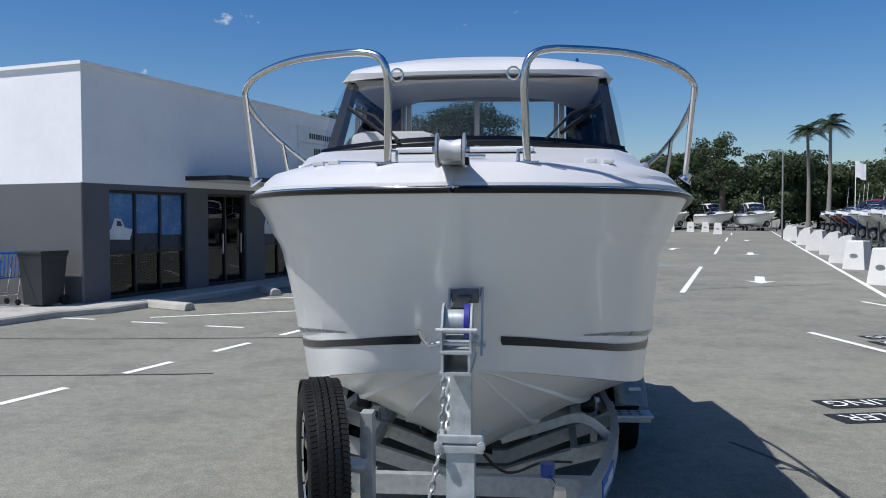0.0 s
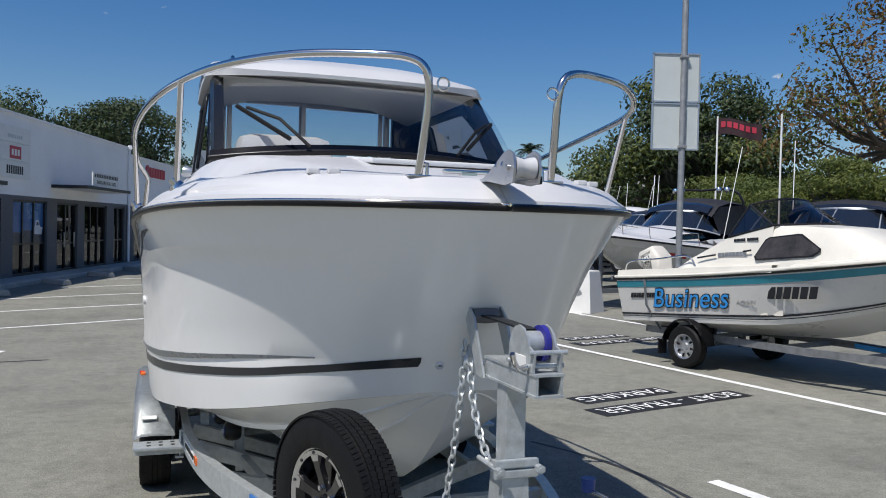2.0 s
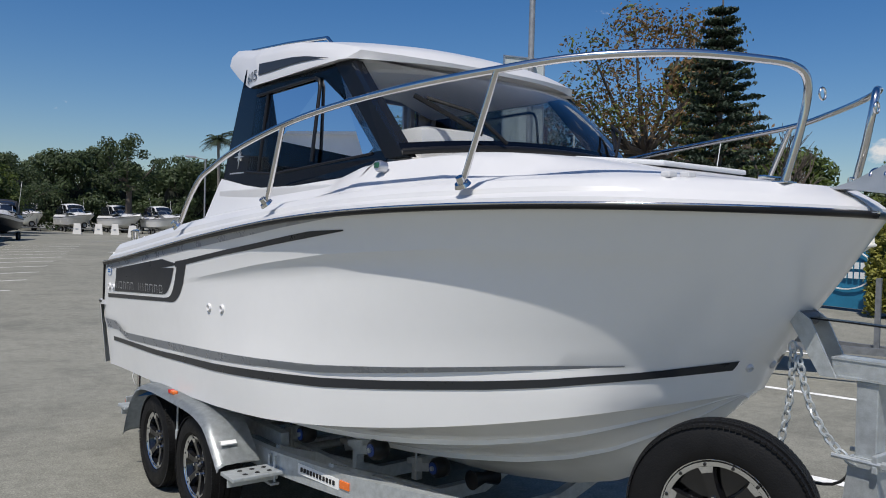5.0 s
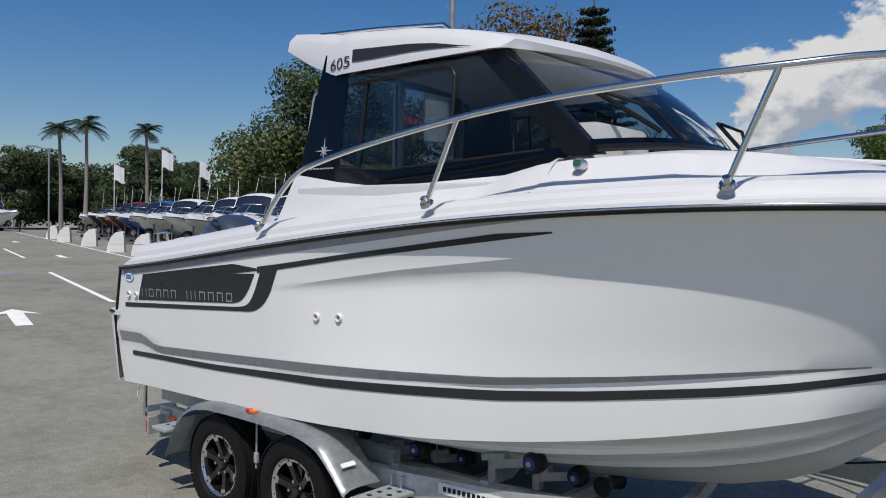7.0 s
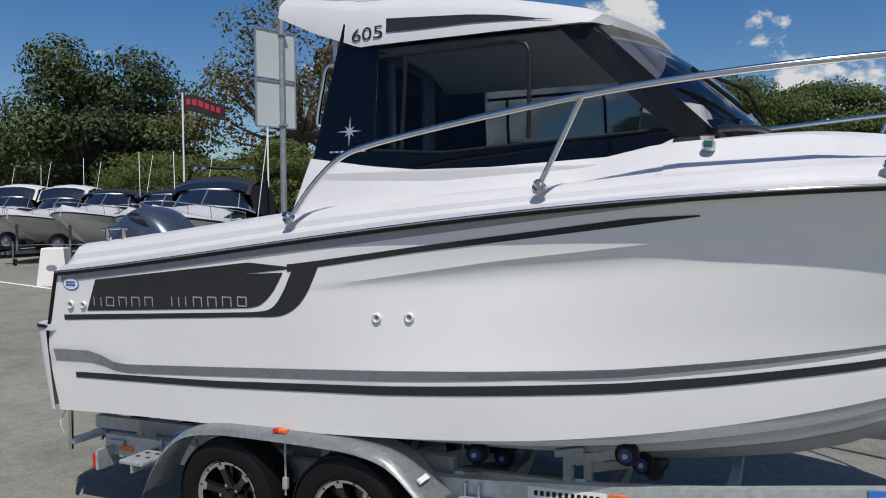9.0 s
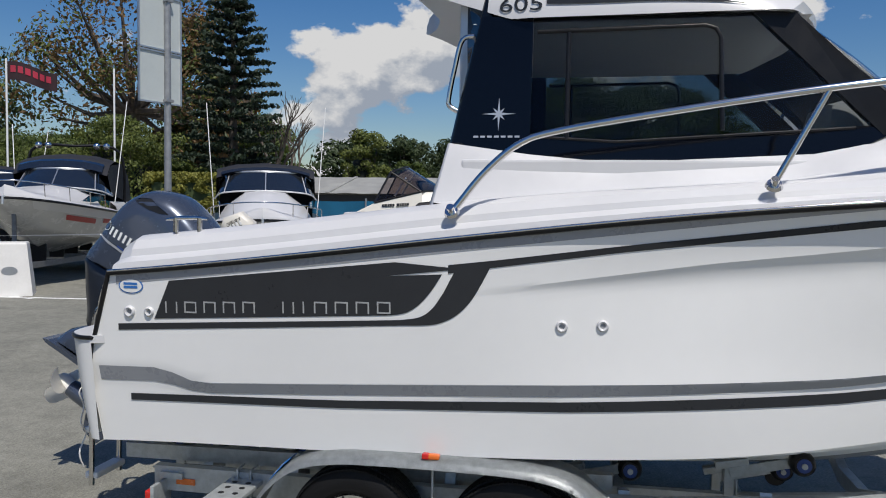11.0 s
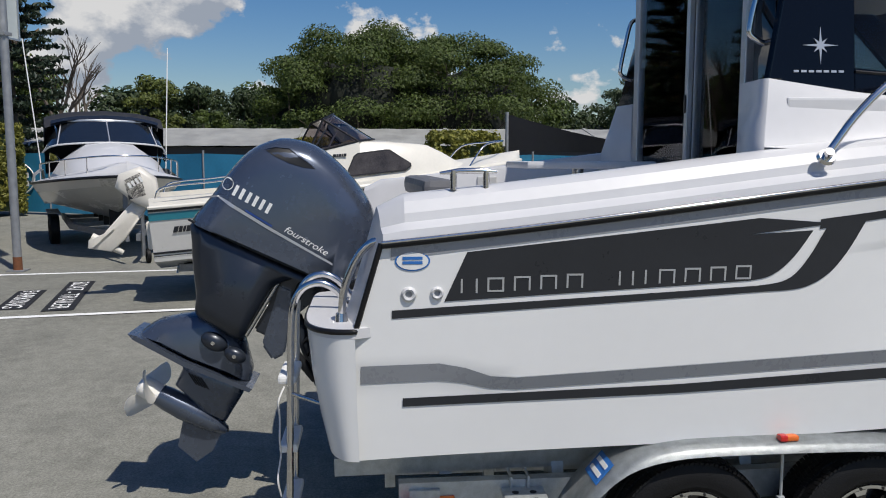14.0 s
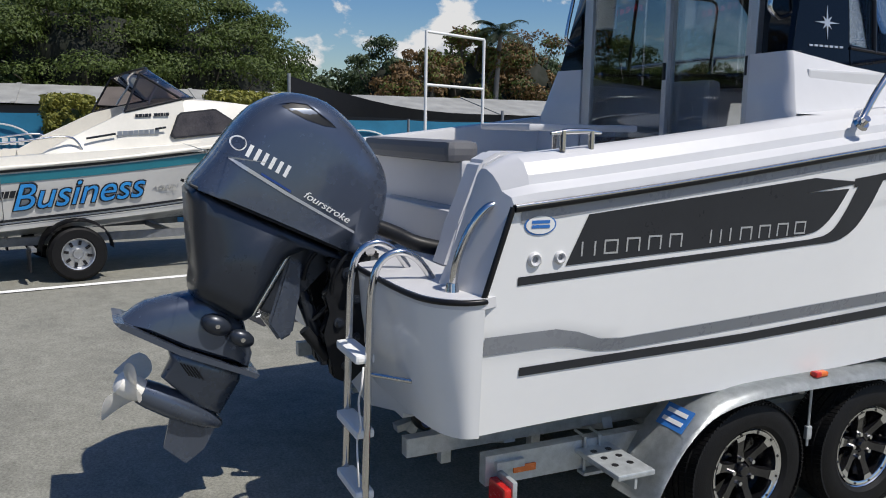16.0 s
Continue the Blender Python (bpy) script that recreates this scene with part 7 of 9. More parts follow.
def trolley(parent_pose):
    th = thing("shopping_trolley", "blue plastic shopping trolley with a steel frame", "trolley", parent_pose, "trolleys by the wall")
    M = parent_pose
    def W(x, y, z):
        return M @ Vector((x, y, z))
    for y in (-0.24, 0.24):
        part("frame_side", tube(bmesh.new(), [W(-0.45, y, 0.14), W(0.35, y, 0.22), W(0.40, y, 0.5), W(0.52, y, 1.0)], 0.013, 6), STEEL, th)
    bm = bmesh.new()
    for k in range(9):
        x = -0.45 + 0.105 * k
        h0, h1 = 0.46 + 0.012 * k, 0.80 + 0.022 * k
        for y in (-0.25, 0.25):
            tube(bm, [W(x, y * 0.85, h0), W(x, y, h1)], 0.008, 4)
        tube(bm, [W(x, -0.21, h0), W(x, 0.21, h0)], 0.008, 4)
    for k in range(4):
        f = k / 3
        for y in (-1, 1):
            tube(bm, [W(-0.45, y * (0.21 + 0.04 * f), 0.46 + 0.34 * f), W(0.42, y * (0.21 + 0.04 * f), 0.56 + 0.42 * f)], 0.010, 4)
        tube(bm, [W(-0.45, -0.21 - 0.04 * f, 0.46 + 0.34 * f), W(-0.45, 0.21 + 0.04 * f, 0.46 + 0.34 * f)], 0.010, 4)
    part("basket", bm, TROLLEYBLUE, th)
    part("handle", tube(bmesh.new(), [W(0.54, -0.26, 1.02), W(0.54, 0.26, 1.02)], 0.018, 6), TROLLEYBLUE, th)
    for x, y in ((-0.42, -0.18), (-0.42, 0.18), (0.33, -0.24), (0.33, 0.24)):
        p = W(x, y, 0.062)
        part("castor", lathe(bmesh.new(), [(0, -0.015), (0.06, -0.015), (0.06, 0.015), (0, 0.015)], Matrix.Translation(p) @ Matrix.Rotation(radians(74), 4, "Z"), 12), BLACKPLASTIC, th)
        part("fork", tube(bmesh.new(), [p, W(x, y, 0.17)], 0.012, 5), STEEL, th)
    return th


for k in range(6):
    trolley(Matrix.Translation(lot(8.75 + 0.10 * (k % 2), -12.55 - 0.42 * k, 0.13)) @ Matrix.Rotation(-HEAD + radians(4 * (k % 3) - 4), 4, "Z"))

# ---- other boats ----
CREAM = material("cream_gelcoat", (0.72, 0.69, 0.61), 0.35, vary=0.06, scale=3, coat=0.2)
CREAMHULL = material("off_white_gelcoat", (0.62, 0.61, 0.58), 0.3, vary=0.05, scale=2, coat=0.3)
TEAL = material("teal_stripe", (0.025, 0.21, 0.27), 0.35, vary=0.12, scale=4)
LETTERBLUE = material("bright_blue_lettering", (0.015, 0.20, 0.60), 0.35, vary=0.25, scale=6, col2=(0.05, 0.38, 0.80))
LETTERBLACK = material("black_lettering", (0.012, 0.014, 0.02), 0.4, vary=0.1, scale=8)
SMOKEPINK = glass("smoky_perspex", (0.46, 0.40, 0.38), 0.06, 1.35)
CUDDYGLASS = material("dusty_dark_perspex", (0.050, 0.044, 0.040), 0.16, vary=0.5, scale=7)
CANVAS = material("black_canvas", (0.014, 0.015, 0.020), 0.7, vary=0.25, scale=6)
NAVY = material("navy_canvas", (0.016, 0.022, 0.05), 0.65, vary=0.2, scale=6)
OLDGALV = material("dull_trailer_steel", (0.20, 0.21, 0.22), 0.55, metal=0.5, vary=0.25, scale=14)
HULLGREY = material("pale_grey_hull", (0.56, 0.56, 0.55), 0.25, vary=0.06, scale=2, coat=0.3)
BURGUNDY = material("dark_red_hull", (0.13, 0.012, 0.014), 0.25, vary=0.1, scale=3, coat=0.4)
BOATBLUE = material("bright_blue_hull", (0.012, 0.07, 0.32), 0.25, vary=0.1, scale=3, coat=0.4)
REDPAINT = material("red_graphics", (0.40, 0.012, 0.02), 0.35, vary=0.1, scale=6)


class Loft:
    """A simple planing hull: bow at y = 0, stern at y = length; f runs from the rail (0) to the chine (1)."""
    def __init__(self, length, half, z_keel, z_chine, z_rail, rake=0.9, sheer=0.25, fore=0.42, full=2.1):
        self.L, self.B, self.k, self.c, self.r, self.rake, self.sheer, self.fore, self.full = length, half, z_keel, z_chine, z_rail, rake, sheer, fore, full

    def zs(self, t):
        q = max(0.0, 1 - t / 0.75)
        return self.r + self.sheer * q ** 1.5, self.c + 0.55 * (self.r - self.c) * max(0.0, 1 - t / self.fore) ** 1.7, self.k + (self.c + 0.55 * (self.r - self.c) - self.k) * max(0.0, 1 - t / (self.fore * 0.85)) ** 2.2

    def at(self, t, f, out=0.0, side=1):
        zr, zc, _ = self.zs(t)
        u = max(0.0, 1 - t / 0.62)
        b = self.B * max(1 - u ** self.full, 0.0) ** 0.55
        b *= 1 - f * (0.14 + 0.35 * u ** 1.5)
        y0 = self.rake * f * 0.75
        return Vector((side * (b + out * (1 if b > 0.02 else 0)), y0 + (self.L - y0) * t, zr + (zc - zr) * f))

    def hull(self, n=30):
        rows = []
        ts = [(i / n) ** 1.6 for i in range(n + 1)]
        for f in (0, 0.12, 0.3, 0.5, 0.7, 0.88, 1.0):
            rows.append([self.at(t, f) for t in ts])
        for q in (0.04, 0.35, 0.7, 1.0):
            row = []
            for t in ts:
                p = self.at(t, 1.0)
                row.append(Vector((p.x * (1 - q), p.y, p.z + (min(self.zs(t)[2], p.z) - p.z) * q)))
            rows.append(row)
        full = rows + [[Vector((-p.x, p.y, p.z)) for p in r] for r in rows[-2::-1]]
        bm = bmesh.new()
        g = sheet(bm, full)
        bm.faces.new([r[-1] for r in g])
        bmesh.ops.remove_doubles(bm, verts=bm.verts, dist=5e-4)
        return bm

    def strip(self, t0, t1, f0, f1, out=0.006, side=1, n=24):
        bm = bmesh.new()
        sheet(bm, [[self.at(t0 + (t1 - t0) * i / n, f0, out, side), self.at(t0 + (t1 - t0) * i / n, (f0 + f1) / 2, out, side), self.at(t0 + (t1 - t0) * i / n, f1, out, side)] for i in range(n + 1)])
        return bm

    def deck(self, t0, t1, inset=0.06, crown=0.10, n=20, lift=0.03):
        bm = bmesh.new()
        rows = []
        for i in range(n + 1):
            t = t0 + (t1 - t0) * i / n
            p = self.at(t, 0.0)
            rows.append([Vector((p.x * k, p.y, p.z + lift + (crown * (1 - k * k) if abs(k) < 0.99 else -lift))) for k in (-1, -0.985, -0.9, -0.6, -0.3, 0, 0.3, 0.6, 0.9, 0.985, 1)])
        sheet(bm, rows)
        return bm


def moved(bm, m):
    bmesh.ops.transform(bm, matrix=m, verts=bm.verts)
    return bm


def bars(p, xa, up, widths, h, gap, parent, mat, name="letter_bar", t=0.004):
    """Lettering that cannot be read, or may not be, as plain upright bars."""
    x = 0.0
    nrm = xa.cross(up).normalized()
    for w in widths:
        if w > 0:
            rot = Matrix((xa, up, nrm)).transposed()
            part(name, B(p + xa * (x + w / 2) + up * h / 2, (w, h, t), 0, rot), mat, parent)
        x += abs(w) + gap


def simple_wheel(parent, c, r, w, sign, rimmat, axis_rot):
    m = Matrix.Translation(c) @ axis_rot.to_4x4() @ Matrix.Diagonal((sign, 1, 1, 1))
    t = part("wheel", lathe(bmesh.new(), [(r * 0.58, -w / 2), (r * 0.9, -w / 2), (r, -w * 0.36), (r, w * 0.36), (r * 0.9, w / 2), (r * 0.62, w / 2), (r * 0.58, w * 0.42)], m, 32), TYRE, parent, "black trailer tyre", smooth=35)
    part("rim", lathe(bmesh.new(), [(0, w * 0.30), (r * 0.16, w * 0.34), (r * 0.2, w * 0.22), (r * 0.5, w * 0.16), (r * 0.55, w * 0.40), (r * 0.61, w * 0.44)], m, 28), rimmat, t, smooth=35)
    return t


# the cream runabout parked in the next bay
cc_pose = Matrix.Translation((6.30, 8.22, ground_z(6.3, 8.2))) @ Matrix.Rotation(radians(191.2 + 180), 4, "Z") @ Matrix.Translation((0, -4.95, 0))
ct_pose = cc_pose.copy()
cc_pose = cc_pose @ Matrix.Translation((0, 3.9, 0.45)) @ Matrix.Rotation(radians(-4.2), 4, "X") @ Matrix.Translation((0, -3.9, -0.45))
cc = thing("runabout_boat", "cream half-cabin runabout with teal stripe and blue lettering on a trailer", "boat", cc_pose)
cl = Loft(4.95, 0.98, 0.42, 0.60, 1.24, rake=1.0, sheer=0.19, fore=0.45, full=2.0)
P = lambda bm: moved(bm, cc_pose)
part("hull", P(cl.hull()), CREAMHULL, cc, smooth=28)
for sd in (1, -1):
    part("teal_band", P(cl.strip(0.02, 1.0, 0.10, 0.24, 0.006, sd)), TEAL, cc, "teal stripe below the gunwale", smooth=60)
    part("black_line", P(cl.strip(0.02, 1.0, 0.035, 0.075, 0.009, sd)), LETTERBLACK, cc, smooth=60)
    part("black_line", P(cl.strip(0.12, 1.0, 0.82, 0.86, 0.007, sd)), LETTERBLACK, cc, smooth=60)
    part("black_line", P(cl.strip(0.12, 1.0, 0.89, 0.905, 0.007, sd)), LETTERBLACK, cc, smooth=60)
    part("gunwale_lip", P(tube(bmesh.new(), [cl.at((i / 24) ** 1.5, 0.0, 0.012, sd) for i in range(25)], 0.022, 6)), CREAM, cc, smooth=60)
part("foredeck", P(cl.deck(0.0, 0.42, crown=0.10)), CREAM, cc, smooth=50)
# cuddy cabin
cab = bmesh.new()
rows = []
for y, hw, zl, zt in ((0.92, 0.46, 1.34, 1.44), (1.10, 0.58, 1.36, 1.50), (1.30, 0.66, 1.36, 1.62), (1.50, 0.72, 1.35, 1.72), (1.75, 0.76, 1.33, 1.76), (2.05, 0.79, 1.31, 1.80), (2.42, 0.82, 1.29, 1.83)):
    rows.append([Vector((s * hw * k, y, zl + (zt - zl) * q)) for s, k, q in ((-1, 1.06, -0.05), (-1, 1.0, 0.3), (-1, 0.91, 0.85), (-1, 0.82, 1.0), (-1, 0.4, 1.05), (1, 0.0, 1.06), (1, 0.4, 1.05), (1, 0.82, 1.0), (1, 0.91, 0.85), (1, 1.0, 0.3), (1, 1.06, -0.05))])
sheet(cab, rows)
part("cuddy", P(cab), CREAM, cc, smooth=35)
for sd in (-1, 1):
    bm = bmesh.new()
    sheet(bm, [[Vector((sd * hw * k, y, zl + (zt - zl) * q)) for k, q in ((1.06, -0.05), (1.0, 0.3), (0.92, 0.85), (0.90, 1.0), (0.84, 1.0), (0.83, 0.1))] for y, hw, zl, zt in ((2.41, 0.82, 1.29, 1.825), (2.75, 0.84, 1.28, 1.78), (3.06, 0.86, 1.27, 1.72), (3.40, 0.87, 1.26, 1.58), (3.67, 0.88, 1.25, 1.47), (3.95, 0.885, 1.25, 1.33))])
    part("coaming", P(bm), CREAM, cc, smooth=45)
    bm = bmesh.new()
    sheet(bm, [[Vector((sd * (0.97 - 0.02 * q), y, 1.25 + 0.09 * q)) for q in (0, 0.6, 1)] + [Vector((sd * 0.78, y, 1.345)), Vector((sd * 0.77, y, 0.72))] for y in (2.3, 3.0, 3.8, 4.6, 4.93)])
    part("side_deck", P(bm), CREAM, cc, smooth=40)
    skin = lambda a, b, d: Vector((sd * (0.797 + 0.085 * (a - 2.0) - 0.29 * (b - 1.46) + d), a, b))
    seal = [(2.62, 1.455), (2.59, 1.405), (1.86, 1.425), (1.775, 1.475), (1.775, 1.515), (2.03, 1.705), (2.08, 1.71), (2.45, 1.69), (2.50, 1.66)]
    w = part("cuddy_window", P(prism(bmesh.new(), seal, skin, 0.010)), BLACKPLASTIC, cc, "dark six-sided cuddy window in a black seal")
    mid_y, mid_z = 2.2, 1.555
    part("glass", P(prism(bmesh.new(), [(mid_y + (a - mid_y) * 0.945, mid_z + (b - mid_z) * 0.87) for a, b in seal], lambda a, b, d: skin(a, b, d + 0.009), 0.005)), CUDDYGLASS, w)
    xa = (cc_pose.to_3x3() @ Vector((0, -1 if sd < 0 else 1, 0))).normalized()
    bars(cc_pose @ Vector((sd * 0.852, 3.18 if sd < 0 else 2.75, 1.475)), xa, Vector((0, 0, 1)), [0.05] * 8, 0.05, 0.006, cc, ALLOY, "model_bar")
    bars(cc_pose @ Vector((sd * 0.800, 2.96 if sd < 0 else 2.55, 1.66)), xa, Vector((0, 0, 1)), [0.03, 0.04, 0.02, 0.035, 0.03, -0.02, 0.04, 0.025, 0.03, 0.02, 0.035], 0.035, 0.004, cc, LETTERBLACK, "name_bar")
    for y0, y1, z0, z1 in ((2.66, 2.78, 1.525, 1.515), (3.20, 3.50, 1.49, 1.46)):
        part("coaming_line", P(prism(bmesh.new(), [(y0, z0), (y1, z1), (y1, z1 + 0.022), (y0, z0 + 0.022)], lambda a, b, d: Vector((sd * (0.852 + 0.02 * (a - 2.6) + d), a, b)), 0.010)), LETTERBLACK, cc)
    # grab rail on the after deck
    part("side_rail", P(tube(bmesh.new(), smooth_path([(sd * 0.86, 3.55, 1.36), (sd * 0.87, 3.68, 1.50), (sd * 0.88, 4.2, 1.48), (sd * 0.88, 4.75, 1.46), (sd * 0.87, 4.86, 1.34)], 5), 0.012, 8)), STEEL, cc, smooth=60)
# windscreen: raked smoky perspex on a black frame
top = [(-0.64, 2.82, 2.13), (-0.36, 2.66, 2.19), (0, 2.60, 2.21), (0.36, 2.66, 2.19), (0.64, 2.82, 2.13)]
base = [(-0.735, 2.42, 1.835), (-0.42, 2.20, 1.845), (0, 2.08, 1.85), (0.42, 2.20, 1.845), (0.735, 2.42, 1.835)]
bm = bmesh.new()
sheet(bm, [smooth_path(base, 4), smooth_path(top, 4)])
part("windscreen", P(bm), SMOKEPINK, cc, "smoky perspex windscreen", smooth=60)
for sd in (-1, 1):
    corner = ((sd * 0.735, 2.42, 1.835), (sd * 0.64, 2.82, 2.13), (sd * 0.775, 3.06, 1.725))
    bm = bmesh.new()
    bm.faces.new([bm.verts.new(p) for p in corner])
    part("side_screen", P(bm), SMOKEPINK, cc)
    for k in range(3):
        part("screen_frame", P(tube(bmesh.new(), [corner[k], corner[(k + 1) % 3]], 0.014, 6)), BLACKPLASTIC, cc)
    part("screen_strut", P(tube(bmesh.new(), [(sd * 0.70, 2.78, 1.80), (sd * 0.60, 2.62, 2.04)], 0.012, 6)), ALLOY, cc)
part("screen_frame", P(tube(bmesh.new(), smooth_path(top, 4), 0.014, 6)), BLACKPLASTIC, cc, smooth=60)
part("screen_frame", P(tube(bmesh.new(), smooth_path(base, 4), 0.013, 6)), BLACKPLASTIC, cc, smooth=60)
part("cockpit_floor", P(B((0, 3.7, 0.74), (1.6, 2.4, 0.03))), CREAM, cc)
part("transom_inner", P(B((0, 4.86, 0.98), (1.6, 0.10, 0.46), 0.02)), CREAM, cc)
for x in (-0.4, 0.4):
    part("seat", P(B((x, 3.15, 1.05), (0.45, 0.45, 0.35), 0.05)), CREAM, cc)
# lettering on the side: the boat's painted word, and bars for marks and the registration
Rc = cc_pose.to_3x3()
for sd in (-1, 1):
    xa = (Rc @ Vector((0, -1 if sd < 0 else 1, 0))).normalized()
    def on_side(y, f, out=0.014):
        t = max((y - 0.6) / (4.95 - 0.6), 0.02)
        return cc_pose @ cl.at(t, f, out, sd)
    p0, p1 = on_side(4.30, 0.68), on_side(3.06, 0.68)
    # the side faces the viewer with the bow to the right on this side
    run = (p1 - p0).normalized() if sd < 0 else (p0 - p1).normalized()
    up = (on_side(3.6, 0.35) - on_side(3.6, 0.80)).normalized()
    if sd > 0:
        continue
    m = Matrix((run, up, run.cross(up))).transposed().to_4x4()
    m.translation = (p0 + p1) / 2 + run.cross(up) * 0.008
    for dx, dz in ((0.014, -0.014), (-0.012, -0.012), (0.012, 0.012), (-0.012, 0.012)):
        part("word_outline", text_mesh("Business", 0.41, m @ Matrix.Translation((dx, dz, -0.004 + dx * 0.1)), 0.002, xscale=0.93), LETTERBLACK, cc)
    part("word", text_mesh("Business", 0.41, m, 0.004, xscale=0.93), LETTERBLUE, cc, "blue shaded boat's word on the side")
    m.translation = on_side(2.82, 0.62, 0.012)
    part("word", text_mesh("AGAIN", 0.085, m, 0.003, xscale=1.1), ALLOY, cc)
    bars(on_side(4.72, 0.48, 0.012), run, up, [0.05, 0.04, 0.03, 0.05, 0.05, -0.02, 0.06, 0.04, 0.05, 0.03, 0.04], 0.075, 0.008, cc, LETTERBLACK, "mark_bar")
    bars(on_side(2.57, 0.52, 0.004), run, up, [0.095, 0.075, 0.095, 0.085, 0.095, 0.10], 0.155, 0.022, cc, LETTERBLACK, "registration_bar")
# outboard, tilted
OUTWHITE = material("aged_white_cowl", (0.66, 0.63, 0.56), 0.4, vary=0.08, scale=5)
P = lambda bm: moved(bm, cc_pose @ Matrix.Translation((0, -0.05, 0.14)))
cm = part("outboard", P(pillow(bmesh.new(), [(4.90, 1.10), (4.93, 1.42), (5.10, 1.58), (5.36, 1.50), (5.42, 1.34), (5.20, 1.12), (5.02, 1.02)], YZ, 0.17, 3, 5, None, 0.75)), OUTWHITE, cc, "aged white outboard motor, tilted up", smooth=45)
part("leg", P(pillow(bmesh.new(), [(5.05, 1.08), (5.25, 1.14), (5.62, 0.78), (5.80, 0.72), (5.82, 0.62), (5.55, 0.55), (5.38, 0.68)], YZ, 0.075, 3, 4, None, 0.75)), OUTWHITE, cm, smooth=45)
part("plate", P(B((0, 5.62, 0.74), (0.20, 0.34, 0.016), 0, Matrix.Rotation(radians(-38), 3, "X"))), OUTWHITE, cm)
part("gearcase", P(tube(bmesh.new(), [(0, 5.42, 0.52), (0, 5.56, 0.62), (0, 5.76, 0.76)], [0.03, 0.055, 0.05], 10)), OUTWHITE, cm, smooth=60)
for sd in (-1, 1):
    part("cowl_panel", P(prism(bmesh.new(), [(5.06, 1.22), (5.10, 1.50), (5.30, 1.42), (5.26, 1.18)], lambda a, b, d: Vector((sd * (0.158 + d), a, b)), 0.012)), LETTERBLACK, cm)
for k in range(8):
    sd = -1 if k > 3 else 1
    part("cowl_bar", P(B((sd * 0.174, 5.10 + 0.045 * (k % 4), 1.42 - 0.022 * (k % 4)), (0.006, 0.03, 0.07), 0, Matrix.Rotation(radians(-25), 3, "X"))), WHITEPAINT, cm)
part("pod_bracket", P(B((0, 5.03, 0.72), (0.5, 0.14, 0.34), 0.02)), CREAM, cc)
P = lambda bm: moved(bm, cc_pose)
part("bow_rail", P(tube(bmesh.new(), smooth_path([(-0.60, 0.95, 1.40), (-0.52, 0.7, 1.66), (-0.3, 0.4, 1.70), (0, 0.25, 1.71), (0.3, 0.4, 1.70), (0.52, 0.7, 1.66), (0.60, 0.95, 1.40)], 5), 0.012, 8)), STEEL, cc, smooth=60)
# its trailer
P = lambda bm: moved(bm, ct_pose)
ct = thing("runabout_trailer", "dull grey single-axle boat trailer under the runabout", "trailer", ct_pose)
for sd in (-1, 1):
    part("rail", P(beam_path(bmesh.new(), [(sd * 0.62, 4.7, 0.42), (sd * 0.62, 2.2, 0.42), (sd * 0.06, -0.4, 0.42)], 0.05, 0.09)), OLDGALV, ct)
    simple_wheel(ct, ct_pose @ Vector((sd * 0.86, 3.72, 0.29)), 0.29, 0.17, sd, ALLOY, Rc)
    for k in range(8):
        a = 2 * math.pi * k / 8 + 0.2
        part("rim_slot", P(B((sd * (0.86 + 0.046), 3.72 + 0.118 * math.cos(a), 0.29 + 0.118 * math.sin(a)), (0.012, 0.030, 0.050), 0.004, Matrix.Rotation(a + math.pi / 2, 3, "X"))), BLACKPLASTIC, ct)
    bm = bmesh.new()
    arc = [(3.72 + 0.36 * math.cos(q), 0.33 + 0.34 * math.sin(q)) for q in (math.pi * k / 12 for k in range(13))]
    sheet(bm, [[Vector((sd * x, y, z + dz)) for x, dz in ((0.74, 0), (0.93, 0.0), (0.965, -0.03))] for y, z in arc])
    bmesh.ops.solidify(bm, geom=bm.faces[:], thickness=0.006)
    part("mudguard", P(bm), BLACKPLASTIC, ct, "black mudguard", smooth=60)
    part("tie_strap", P(beam_path(bmesh.new(), [(sd * 0.99, 4.42, 1.16), (sd * 0.96, 4.40, 0.8), (sd * 0.70, 4.36, 0.44)], 0.006, 0.03)), OLDGALV, ct)
    part("guard_stay", P(B((sd * 0.80, 4.14, 0.36), (0.26, 0.05, 0.04))), OLDGALV, ct)
    part("flap", P(B((sd * 0.85, 4.18, 0.24), (0.16, 0.02, 0.22))), BLACKPLASTIC, ct)
    part("rail_sticker", P(B((sd * 0.50, 1.95, 0.42), (0.006, 0.55, 0.06), 0, Matrix.Rotation(radians(-12 * sd), 3, "Z"))), LETTERBLUE, ct)
for y in (4.6, 3.72, 2.6, 1.6):
    h = float(np.interp(y, (0, 2.2, 4.7), (0.12, 0.60, 0.60)))
    part("crossmember", P(B((0, y, 0.40), (2 * h, 0.05, 0.06))), OLDGALV, ct)
    for sd in (-1, 1) if y > 3 else ():
        part("skid", P(B((sd * h * 0.6, y, 0.49), (0.06, 0.10, 0.14), 0.01)), BLACKPLASTIC, ct)
part("axle", P(cyl(bmesh.new(), (-0.8, 3.72, 0.29), (0.8, 3.72, 0.29), 0.025)), OLDGALV, ct)
part("winch_post", P(B((0, 0.02, 0.88), (0.06, 0.06, 0.86))), OLDGALV, ct)
part("jockey_stand", P(tube(bmesh.new(), [(0.12, -0.35, 0.09), (0.12, -0.35, 0.95)], 0.024, 8)), OLDGALV, ct)
part("jockey_wheel", P(lathe(bmesh.new(), [(0, -0.03), (0.09, -0.03), (0.09, 0.03), (0, 0.03)], Matrix.Translation((0.12, -0.35, 0.09)), 16)), BLACKPLASTIC, ct)
